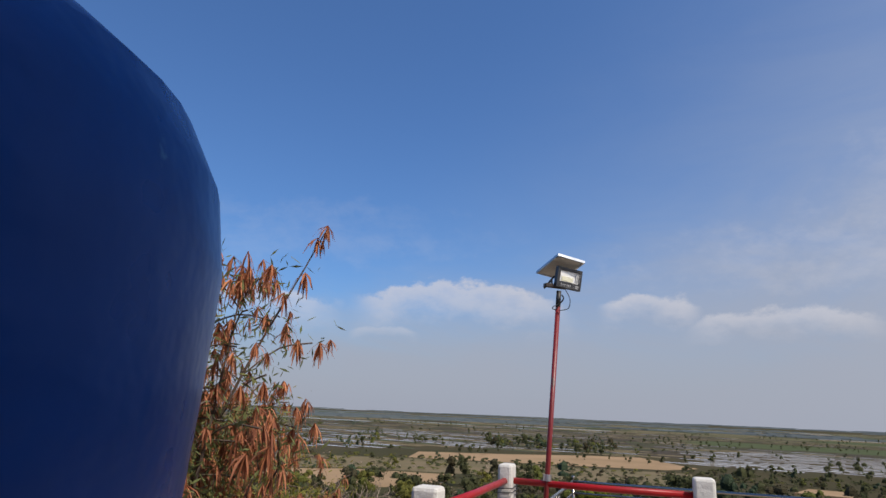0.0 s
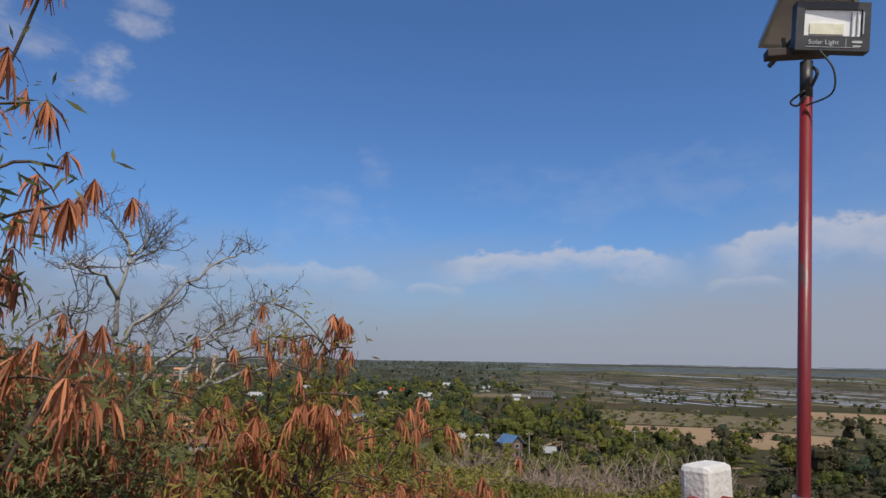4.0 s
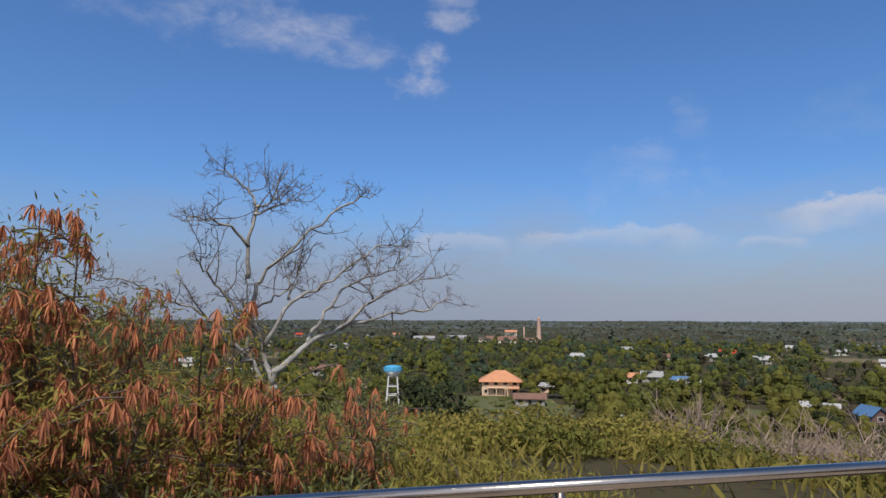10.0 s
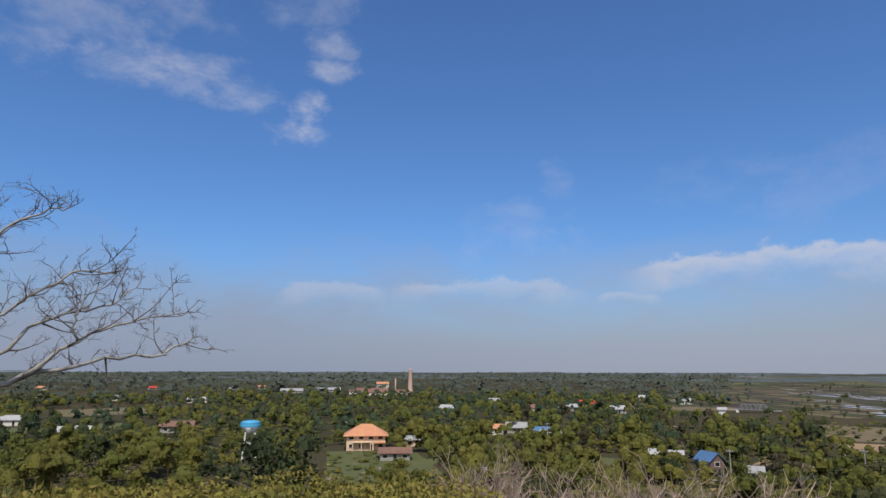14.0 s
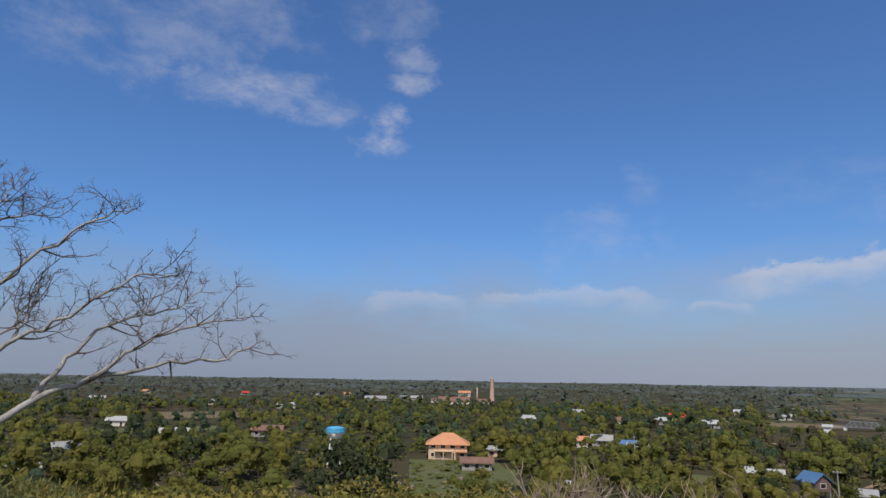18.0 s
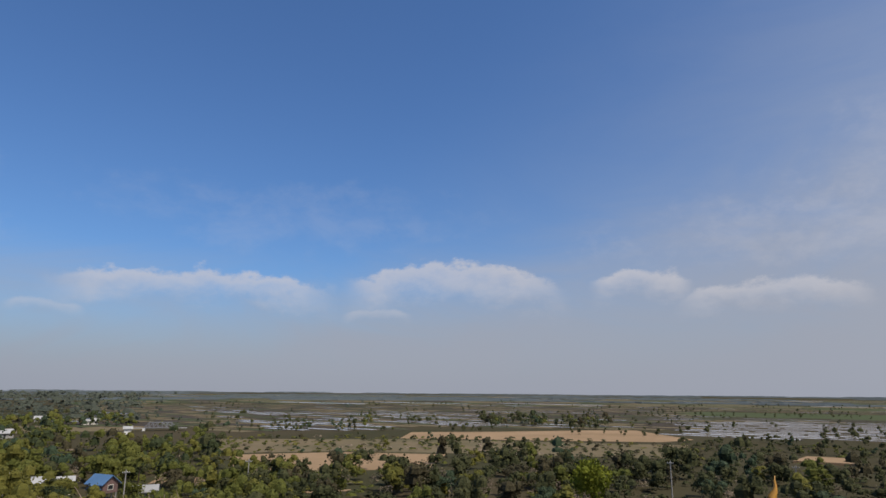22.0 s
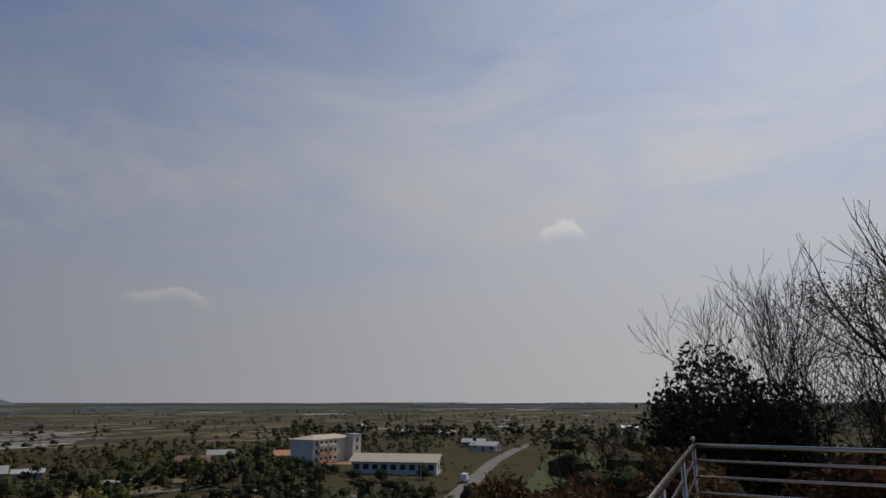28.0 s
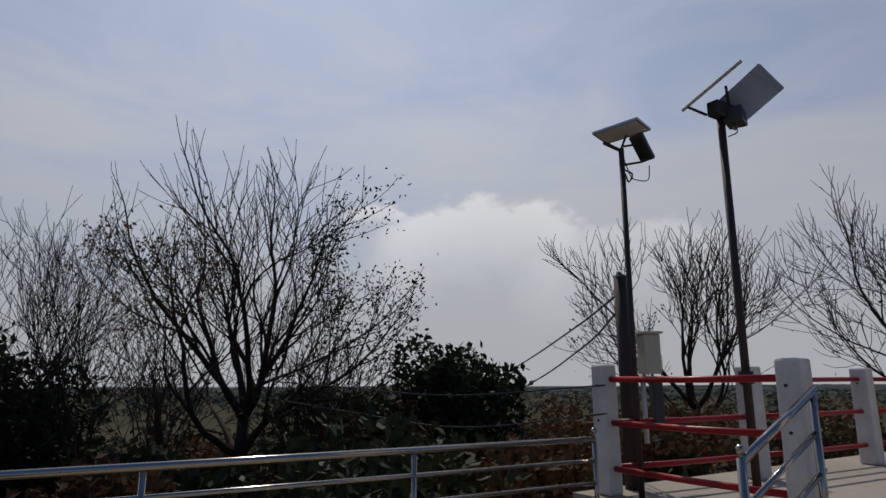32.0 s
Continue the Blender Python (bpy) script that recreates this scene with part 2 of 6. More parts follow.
LETTER = material("pale_grey_lettering", (0.6, 0.6, 0.6), (0.5, 0.5, 0.5), 30, 0.6)
CABLE = material("black_rubber_cable", (0.015, 0.015, 0.016), (0.03, 0.03, 0.03), 12, 0.6)
METER_BOX = material("cream_meter_box", (0.6, 0.55, 0.42), (0.5, 0.45, 0.34), 4, 0.6, bump=0.1)
BLUE_GLOSS = material("glossy_blue_paint", (0.0, 0.075, 0.36), (0.0, 0.036, 0.2), 1.6, 0.3, fine=9, bump=0.3, coat=0.0, gloss=0.12, spots=((0.08, 0.22, 0.42), 0.7, 5.0))
# Sunlit orange and shaded brown are put into the pods' colours at random.
POD = material("dry_brown_seed_pods", (0.74, 0.3, 0.145), (0.23, 0.09, 0.06), 3, 0.55, island=0.85, bump=0.1, through=0.35)
LEAF_DRY = material("yellow_green_dry_leaves", (0.24, 0.235, 0.046), (0.29, 0.215, 0.066), 2, 0.7, island=0.7, through=0.3)
LEAF_OLIVE = material("olive_green_leaves", (0.17, 0.16, 0.035), (0.1, 0.105, 0.028), 0.8, 0.6, island=0.45, through=0.2)
LEAF_YELLOW = material("yellowing_olive_leaves", (0.25, 0.2, 0.05), (0.16, 0.138, 0.036), 0.8, 0.65, island=0.5, through=0.2)
LEAF_FERN = material("grey_green_fern_leaves", (0.13, 0.16, 0.06), (0.23, 0.22, 0.09), 2, 0.7, island=0.6, through=0.3)
LEAF_DARK = material("dark_green_leaves", (0.026, 0.036, 0.016), (0.05, 0.058, 0.026), 2, 0.55, island=0.6, through=0.1)
LEAF_RED = material("dry_reddish_leaves", (0.12, 0.052, 0.028), (0.06, 0.044, 0.02), 2, 0.7, island=0.7, through=0.25)
BARK_PALE = material("pale_grey_bark", (0.46, 0.44, 0.41), (0.17, 0.155, 0.14), 5.0, 0.85, fine=26, bump=0.5, stretch=(1, 1, 0.5))
BARK_DARK = material("dark_brown_bark", (0.07, 0.05, 0.038), (0.035, 0.026, 0.02), 3, 0.9, fine=30, bump=0.5, stretch=(1, 1, 0.4))
TWIG = material("thin_grey_brown_twigs", (0.16, 0.12, 0.095), (0.085, 0.062, 0.05), 3, 0.9)
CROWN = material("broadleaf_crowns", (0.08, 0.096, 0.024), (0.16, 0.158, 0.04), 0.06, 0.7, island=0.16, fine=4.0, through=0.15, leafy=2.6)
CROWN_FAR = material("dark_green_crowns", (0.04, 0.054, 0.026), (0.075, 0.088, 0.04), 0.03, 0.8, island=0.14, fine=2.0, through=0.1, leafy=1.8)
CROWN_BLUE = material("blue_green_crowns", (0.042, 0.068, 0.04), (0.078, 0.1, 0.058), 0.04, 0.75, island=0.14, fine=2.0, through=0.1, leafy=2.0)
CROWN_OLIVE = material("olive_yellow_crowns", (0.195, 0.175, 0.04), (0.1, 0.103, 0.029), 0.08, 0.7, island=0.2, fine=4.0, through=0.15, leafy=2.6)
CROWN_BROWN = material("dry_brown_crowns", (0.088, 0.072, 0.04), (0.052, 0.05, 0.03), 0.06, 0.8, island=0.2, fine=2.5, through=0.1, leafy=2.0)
CROWN_GREY = material("leafless_grey_scrub", (0.27, 0.21, 0.15), (0.18, 0.14, 0.1), 0.5, 0.85, island=0.6)
# Pale base colour stands in for part of the reflected sky.
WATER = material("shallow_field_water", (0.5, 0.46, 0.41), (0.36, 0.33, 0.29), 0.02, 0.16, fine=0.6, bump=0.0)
EARTH = material("dry_tan_field", (0.36, 0.24, 0.14), (0.25, 0.17, 0.095), 0.03, 0.95, fine=0.5)
STUBBLE = material("pale_straw_field", (0.2, 0.15, 0.09), (0.12, 0.105, 0.055), 0.03, 0.95, fine=0.5)
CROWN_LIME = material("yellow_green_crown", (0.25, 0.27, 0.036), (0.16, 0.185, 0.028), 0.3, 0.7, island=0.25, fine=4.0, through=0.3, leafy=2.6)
TWIG_DRY = material("dry_pinkish_brown_twigs", (0.4, 0.3, 0.235), (0.25, 0.185, 0.145), 3, 0.9)
TWIG_PALE = material("thin_grey_twigs", (0.2, 0.165, 0.14), (0.09, 0.072, 0.06), 3, 0.9)
GREENF = material("green_rice_field", (0.055, 0.078, 0.03), (0.08, 0.086, 0.04), 0.03, 0.9, fine=0.4)
GRASS = material("rough_sunlit_grass", (0.09, 0.11, 0.042), (0.13, 0.12, 0.055), 0.05, 0.9, fine=0.6)
DARKF = material("dark_wet_earth_field", (0.075, 0.06, 0.048), (0.05, 0.045, 0.034), 0.03, 0.9, fine=0.4)
ASPHALT = material("worn_grey_road", (0.2, 0.19, 0.18), (0.14, 0.135, 0.13), 0.2, 0.9, fine=4)
CREAM = material("peach_rendered_wall", (0.7, 0.5, 0.34), (0.6, 0.42, 0.29), 0.4, 0.8, fine=6)
OFFWHITE = material("off_white_wall", (0.66, 0.62, 0.54), (0.55, 0.51, 0.44), 0.3, 0.8, fine=5)
GREYWALL = material("grey_rendered_wall", (0.36, 0.34, 0.32), (0.27, 0.26, 0.25), 0.3, 0.85, fine=5)
# Horizon woods are paled to blue-grey; the colour stands in for haze.
CROWN_PALE = material("haze_pale_woodland", (0.07, 0.084, 0.088), (0.1, 0.115, 0.118), 0.004, 0.9, island=0.4, fine=0.2)
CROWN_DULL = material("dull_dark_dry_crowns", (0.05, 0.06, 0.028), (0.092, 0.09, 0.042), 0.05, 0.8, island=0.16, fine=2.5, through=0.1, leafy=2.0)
# Greyed green of the far trees also has distance haze put into it.
CROWN_GREYGREEN = material("haze_grey_far_trees", (0.068, 0.082, 0.066), (0.112, 0.122, 0.096), 0.012, 0.85, island=0.3, fine=0.6, through=0.1, leafy=0.9)
TIN_BEIGE = material("beige_metal_roof", (0.5, 0.43, 0.33), (0.4, 0.34, 0.26), 0.4, 0.6, fine=6)
TILE_ORANGE = material("orange_clay_tiles", (0.62, 0.29, 0.14), (0.48, 0.2, 0.1), 0.5, 0.7, fine=7)
TILE_RED = material("bright_red_tiles", (0.58, 0.06, 0.025), (0.46, 0.045, 0.02), 0.5, 0.65, fine=7)
TIN_BLUE = material("blue_metal_roof", (0.1, 0.2, 0.35), (0.075, 0.15, 0.27), 0.4, 0.45, fine=6)
TIN_WHITE = material("white_metal_roof", (0.48, 0.47, 0.45), (0.33, 0.32, 0.31), 0.4, 0.5, fine=6)
TIN_GREY = material("grey_fibre_cement_roof", (0.36, 0.36, 0.35), (0.26, 0.25, 0.24), 0.4, 0.7, fine=6)
TIN_RUST = material("rusty_brown_roof", (0.24, 0.12, 0.08), (0.15, 0.085, 0.06), 0.4, 0.8, fine=6)
BRICK = material("pinkish_brick_chimney", (0.62, 0.43, 0.35), (0.5, 0.33, 0.26), 0.3, 0.85, fine=4)
PINKWALL = material("brownish_timber_wall", (0.17, 0.1, 0.09), (0.12, 0.075, 0.07), 0.8, 0.8, fine=8)
DARK_OPENING = material("dark_window_glass", (0.02, 0.022, 0.026), (0.03, 0.032, 0.036), 0.5, 0.2, fine=3)
TANK_BLUE = material("sky_blue_tank_paint", (0.09, 0.42, 0.68), (0.07, 0.34, 0.58), 0.6, 0.5, fine=6)
TANK_WHITE = material("white_tank_concrete", (0.72, 0.71, 0.68), (0.6, 0.59, 0.56), 0.5, 0.7, fine=6)
GOLD = material("ochre_gold_finial", (0.65, 0.33, 0.06), (0.5, 0.24, 0.05), 2, 0.45, fine=9)
GREY_STEEL = material("weathered_grey_steel", (0.2, 0.2, 0.21), (0.14, 0.14, 0.15), 0.5, 0.6, fine=6)
CAR_WHITE = material("white_car_paint", (0.75, 0.75, 0.76), (0.68, 0.68, 0.7), 0.8, 0.25, coat=0.6)
# Blue-grey base colour stands in for the haze over the hill.
HILL_BLUE = material("haze_blue_distant_hill", (0.1, 0.12, 0.13), (0.13, 0.145, 0.15), 0.004, 0.95, fine=0.05)


def ground_material():
    m = bpy.data.materials.new("hill_and_plain")
    m.use_nodes = True
    k = Nodes(m.node_tree)
    at = k.node("ShaderNodeTexCoord").outputs["Object"]
    wide, mid, fine = k.noise(at, 0.006, 5), k.noise(at, 0.05, 5), k.noise(at, 0.9, 4)
    cell = k.node("ShaderNodeTexVoronoi", {"Vector": k.node("ShaderNodeVectorMath", {0: at, 1: (1.0, 0.45, 0)}, operation="MULTIPLY").outputs[0], "Scale": 0.013}).outputs["Color"]
    patch = k.node("ShaderNodeSeparateColor", {0: cell}).outputs[0]
    col = k.ramp(patch, [(0.0, (0.049, 0.050, 0.023)), (0.3, (0.091, 0.067, 0.040)), (0.55, (0.050, 0.055, 0.024)), (0.8, (0.103, 0.074, 0.046)), (1.0, (0.059, 0.056, 0.030))])
    col = k.mix(k.math("MULTIPLY_ADD", wide, 1.4, -0.3, clamp=True), col, (0.053, 0.053, 0.029, 1))
    col = k.mix(k.math("MULTIPLY_ADD", mid, 0.9, -0.2, clamp=True), col, (0.070, 0.059, 0.034, 1))
    col = k.mix(k.math("MULTIPLY", fine, 0.5), col, k.mix(1.0, col, (0.45, 0.45, 0.42, 1), "MULTIPLY"))
    relief = k.node("ShaderNodeBump", {"Height": fine, "Strength": 0.5, "Distance": 0.3})
    p = k.node("ShaderNodeBsdfPrincipled", {"Base Color": col, "Roughness": 0.95, "Normal": relief.outputs[0], "Specular IOR Level": 0.03})
    k.node("ShaderNodeOutputMaterial", {"Surface": p.outputs[0]})
    return m


GROUND = ground_material()

# ---------------------------------------------------------------- building tools
class Shape:
    """Collects vertices and faces of one mesh."""

    def __init__(self):
        self.v, self.f = [], []

    def add(self, verts, faces):
        n = len(self.v)
        self.v += [tuple(p) for p in verts]
        self.f += [tuple(i + n for i in face) for face in faces]
        return self

    def box(self, c, s, turn=0.0):
        """A box by its centre and size, turned about z in degrees."""
        ca, sa = math.cos(radians(turn)), math.sin(radians(turn))
        out = []
        for dz in (-1, 1):
            for dx, dy in ((-1, -1), (1, -1), (1, 1), (-1, 1)):
                x, y = dx * s[0] / 2, dy * s[1] / 2
                out.append((c[0] + x * ca - y * sa, c[1] + x * sa + y * ca, c[2] + dz * s[2] / 2))
        return self.add(out, [(3, 2, 1, 0), (4, 5, 6, 7), (0, 1, 5, 4), (1, 2, 6, 5), (2, 3, 7, 6), (3, 0, 4, 7)])

    def tube(self, points, radii, sides=8, caps=True):
        pts = [Vector(p) for p in points]
        if not hasattr(radii, "__len__"):
            radii = [radii] * len(pts)
        rings, up = [], None
        for i, p in enumerate(pts):
            d = (pts[min(i + 1, len(pts) - 1)] - pts[max(i - 1, 0)]).normalized()
            if up is None:
                up = Vector((0, 0, 1)) if abs(d.z) < 0.9 else Vector((1, 0, 0))
            a = d.cross(up).normalized()
            up = a.cross(d).normalized()
            rings.append([p + (a * math.cos(2 * math.pi * j / sides) + up * math.sin(2 * math.pi * j / sides)) * radii[i] for j in range(sides)])
        verts = [q for ring in rings for q in ring]
        faces = [(i * sides + j, i * sides + (j + 1) % sides, (i + 1) * sides + (j + 1) % sides, (i + 1) * sides + j)
                 for i in range(len(pts) - 1) for j in range(sides)]
        if caps:
            faces += [tuple(range(sides))[::-1], tuple(range((len(pts) - 1) * sides, len(pts) * sides))]
        return self.add(verts, faces)

    def lathe(self, c, profile, sides=24):
        """A turned body: profile of (radius, height) from the bottom to the top."""
        verts = [(c[0] + r * math.cos(2 * math.pi * j / sides), c[1] + r * math.sin(2 * math.pi * j / sides), c[2] + z) for r, z in profile for j in range(sides)]
        n = len(profile)
        faces = [(i * sides + j, i * sides + (j + 1) % sides, (i + 1) * sides + (j + 1) % sides, (i + 1) * sides + j) for i in range(n - 1) for j in range(sides)]
        faces += [tuple(range(sides))[::-1], tuple(range((n - 1) * sides, n * sides))]
        return self.add(verts, faces)

    def ball(self, c, r, sides=12):
        steps = 7
        return self.lathe(c, [(max(r * math.sin(math.pi * i / steps), r * 0.05), -r * math.cos(math.pi * i / steps)) for i in range(steps + 1)], sides)

    def slab(self, outline, z0, z1):
        n = len(outline)
        verts = [(x, y, z0) for x, y in outline] + [(x, y, z1) for x, y in outline]
        return self.add(verts, [tuple(range(n))[::-1], tuple(range(n, 2 * n))] + [(i, (i + 1) % n, n + (i + 1) % n, n + i) for i in range(n)])

    def place(self, m):
        self.v = [tuple(m @ Vector(p)) for p in self.v]
        return self

    def mesh(self, name, mat, smooth=False, bevel=0.0):
        me = bpy.data.meshes.new(name)
        me.from_pydata(self.v, [], self.f)
        if bevel:
            bm = bmesh.new()
            bm.from_mesh(me)
            bmesh.ops.bevel(bm, geom=[e for e in bm.edges if e.calc_face_angle(0) > 0.5], offset=bevel, segments=2, affect="EDGES", profile=0.5)
            bm.to_mesh(me)
            bm.free()
        if smooth:
            me.polygons.foreach_set("use_smooth", [True] * len(me.polygons))
        me.materials.append(mat)
        return me


def part(name, shape, mat, parent=None, label="", smooth=False, bevel=0.0):
    ob = new(name, shape.mesh(name, mat, smooth, bevel))
    if parent is not None:
        ob.parent = parent
    return tagged(ob, label)


def thing(name, label, category, at=(0, 0, 0), turn=0.0, group="", kind=""):
    ob = new(name)
    ob.matrix_world = pose(*at, 0, 0, turn)
    return tagged(ob, label, category, group, kind)


def quick_mesh(name, verts, quads, mat):
    """A mesh of four-cornered faces from number arrays."""
    me = bpy.data.meshes.new(name)
    me.vertices.add(len(verts))
    me.vertices.foreach_set("co", np.asarray(verts, np.float32).ravel())
    q = np.asarray(quads, np.int32)
    me.loops.add(q.size)
    me.loops.foreach_set("vertex_index", q.ravel())
    me.polygons.add(len(q))
    me.polygons.foreach_set("loop_start", np.arange(0, q.size, 4, dtype=np.int32))
    me.materials.append(mat)
    me.update(calc_edges=True)
    return me


def leaf_quads(centres, sizes, rng, long=1.6, rise=0.0):
    """Loose leaf faces, turned at random: an array of corner points."""
    n = len(centres)
    a = rng.normal(size=(n, 3)) + (0, 0, rise)
    a /= np.linalg.norm(a, axis=1)[:, None]
    b = np.cross(a, rng.normal(size=(n, 3)))
    b /= np.linalg.norm(b, axis=1)[:, None]
    s = np.asarray(sizes).reshape(-1, 1) * np.ones((n, 1))
    return np.stack([centres - a * s * long, centres - b * s * 0.8, centres + a * s * long, centres + b * s * 0.8], 1).reshape(-1, 3)


def crown_lobes(rng, width, height, lobes):
    """Centres and radii of the overlapping lobes of an uneven crown standing on z = 0."""
    mids = np.clip(rng.normal(size=(lobes, 3)), -1.5, 1.5) * (width * 0.21, width * 0.21, height * 0.17) + (0, 0, height * 0.54)
    rad = rng.uniform(0.55, 1.0, lobes) * width * (0.34 if lobes < 6 else 0.27)
    return mids, rad


def crown_points(rng, n, width, height, lobes=9, given=None):
    """Points in the outer shell of the lobes."""
    mids, rad = given or crown_lobes(rng, width, height, lobes)
    pick = rng.integers(0, len(mids), n)
    d = rng.normal(size=(n, 3))
    d /= np.linalg.norm(d, axis=1)[:, None]
    r = rad[pick] * rng.uniform(0.7, 1.08, n)
    p = mids[pick] + d * r[:, None] * (1, 1, min(1.0, height / width))
    p[:, 2] = np.maximum(p[:, 2], 0.02 * height + rng.uniform(0, 0.12, n) * height)
    return p


def lobe_quads(rng, mids, rad, squash, sides=6, levels=(0.4, 1.05, 1.85)):
    """The leafy mass inside a crown: a rough open dome for each lobe, as corner points four by four."""
    out = []
    for m, r in zip(mids, rad):
        turn = rng.uniform(0, 6.28)
        rings = []
        for polar_angle in levels:
            ring = []
            for j in range(sides):
                a = turn + 2 * math.pi * j / sides
                k = r * rng.uniform(0.8, 1.04)
                ring.append(m + np.array([math.sin(polar_angle) * math.cos(a), math.sin(polar_angle) * math.sin(a), math.cos(polar_angle) * squash]) * k)
            rings.append(ring)
        for hi, lo in zip(rings, rings[1:]):
            for j in range(sides):
                q = (j + 1) % sides
                out += [lo[j], lo[q], hi[q], hi[j]]
        top = m + np.array([0, 0, r * squash * 0.97])
        for j in range(0, sides, 2):
            out += [rings[0][j], rings[0][(j + 1) % sides], rings[0][(j + 2) % sides], top]
    return np.array(out)


def smooth_path(points, steps=4):
    pts = [Vector(p) for p in points]
    pts = [pts[0] * 2 - pts[1]] + pts + [pts[-1] * 2 - pts[-2]]
    out = []
    for i in range(1, len(pts) - 2):
        a, b, c, d = pts[i - 1:i + 3]
        for k in range(steps):
            t = k / steps
            out.append(0.5 * ((2 * b) + (c - a) * t + (2 * a - 5 * b + 4 * c - d) * t * t + (3 * b - a - 3 * c + d) * t ** 3))
    return out + [pts[-2]]


# the hill under the deck, and the plain below it
PLAIN = -26.0


def ground_z(x, y):
    r = math.hypot((x - 4) / 1.12, y + 4)
    top = -0.35 - 0.05 * max(0.0, r - 11)
    f = min(1.0, max(0.0, (r - 12.5) / 62.0))
    f = f * f * (3 - 2 * f)
    wave = noise.noise(Vector((x * 0.06, y * 0.06, 3.1))) * min(1.0, max(0.0, (r - 12) / 12)) * (1 - f) * 1.6
    return top * (1 - f) + PLAIN * f + wave

# ---------------------------------------------------------------- ground
def make_ground():
    radii = [0.01] + [2.0 * i for i in range(1, 45)] + [100, 115, 135, 160, 200, 260, 340, 450, 600, 800, 1100, 1500, 2000, 2700, 3600, 4650]
    sides = 144
    verts = [(4 + r * 1.0 * math.cos(2 * math.pi * j / sides), -4 + r * math.sin(2 * math.pi * j / sides)) for r in radii for j in range(sides)]
    verts = [(x, y, ground_z(x, y)) for x, y in verts]
    quads = [(i * sides + j, i * sides + (j + 1) % sides, (i + 1) * sides + (j + 1) % sides, (i + 1) * sides + j) for i in range(len(radii) - 1) for j in range(sides)]
    me = quick_mesh("ground", verts, quads, GROUND)
    me.polygons.foreach_set("use_smooth", [True] * len(me.polygons))
    tagged(new("ground", me), "wooded hill falling to a wide dry farming plain", "ground", kind="structure")


make_ground()

# ---------------------------------------------------------------- platform and deck
FLOOR, DECK = 0.6, 0.12
POST_TOP, RAIL_TOP = 1.70, 1.10
PLATFORM_X, PLATFORM_Y = (-0.22, 11.95), (-11.0, 0.14)
DECK_Y = 5.72
platform = tagged(part("floor_platform", Shape().slab([(PLATFORM_X[0], PLATFORM_Y[0]), (PLATFORM_X[1], PLATFORM_Y[0]), (PLATFORM_X[1], PLATFORM_Y[1]), (PLATFORM_X[0], PLATFORM_Y[1])], -1.2, FLOOR), CONCRETE),
                  "raised pale concrete viewing platform", "floor", kind="structure")
deck = tagged(part("floor_deck", Shape().slab([(-0.22, PLATFORM_Y[1] - 0.02), (12.1, PLATFORM_Y[1] - 0.02), (12.1, DECK_Y), (-0.22, DECK_Y)], -1.4, DECK), CONCRETE),
              "lower pale concrete deck with steel railing", "floor", kind="structure")


def make_steps():
    for i in range(2):
        rise = (FLOOR - DECK) / 3
        tagged(part("step", Shape().box((5.72, PLATFORM_Y[1] + 0.15 + 0.3 * i - 0.006, DECK + rise * (2 - i) / 2 + 0.004), (7.7, 0.3, rise * (2 - i))), CONCRETE, bevel=0.01), "wide pale concrete step down to the deck", "step", "steps to the deck")


make_steps()
# Unseen wall, added to throw shade on the tank and the left shrubs.
tagged(part("wall_shade", Shape().box((3.2, -7.5, 5.6), (0.4, 6.0, 10.0)), OFFWHITE), "unseen off white wall added to shade the tank and shrubs", "wall", kind="structure")


def concrete_post(x, y, w, lean=0.0, deep=1.0):
    ob = thing("fence_post", "white painted concrete post with worn edges", "fence post", (x, y, FLOOR), lean, "posts of the platform railing")
    s = Shape()
    h = POST_TOP - FLOOR
    top = w * 0.47
    s.add([(-w / 2, -w / 2, 0), (w / 2, -w / 2, 0), (w / 2, w / 2, 0), (-w / 2, w / 2, 0), (-top, -top, h), (top, -top, h), (top, top, h), (-top, top, h)],
          [(3, 2, 1, 0), (4, 5, 6, 7), (0, 1, 5, 4), (1, 2, 6, 5), (2, 3, 7, 6), (3, 0, 4, 7)])
    s.v = [(px, py * deep, pz) for px, py, pz in s.v]
    part("shaft", s, WHITE_PAINT, ob, bevel=0.022)
    for z in (0.62, 0.92):
        part("bolt_hole", Shape().tube([(0.01, w * deep / 2 * 0.98 - 0.004, z), (0.01, w * deep / 2 * 0.98 + 0.004, z)], 0.012, 8), BLACK_PAINT, ob, "dark bolt hole")
    return ob


def wire_loops(x, y, w, z):
    """Black wire wound round a post, with a loose end."""
    ob = thing("wire_loop", "black wire wound round the white post", "wire", (x, y, z))
    ring, k = [], w / 2 + 0.006
    for i in range(19):
        a = i * math.pi / 4
        ring.append((k * max(-1, min(1, 1.5 * math.cos(a))), 1.6 * k * max(-1, min(1, 1.5 * math.sin(a))), 0.004 * i))
    part("coil", Shape().tube(ring, 0.004, 6), CABLE, ob)
    part("loose_end", Shape().tube([ring[-1], (k + 0.03, -0.02, 0.06), (k + 0.06, -0.05, 0.03)], 0.004, 6), CABLE, ob)


wire_loops(0.03, 0.08, 0.122, 1.46)


def red_rail(a, b):
    ob = tagged(new("fence_rails"), "three horizontal red painted steel pipes between posts", "railing", "red rails of the platform")
    ob.location = (a[0], a[1], FLOOR)
    for z in (0.22, 0.6, 0.97):
        d = Vector((b[0] - a[0], b[1] - a[1], 0))
        part("pipe", Shape().tube([(0, 0, z), tuple(d * 0.5 + Vector((0, 0, z - 0.006))), (d.x, d.y, z)], 0.026, 12), RED_PAINT, ob, smooth=True)


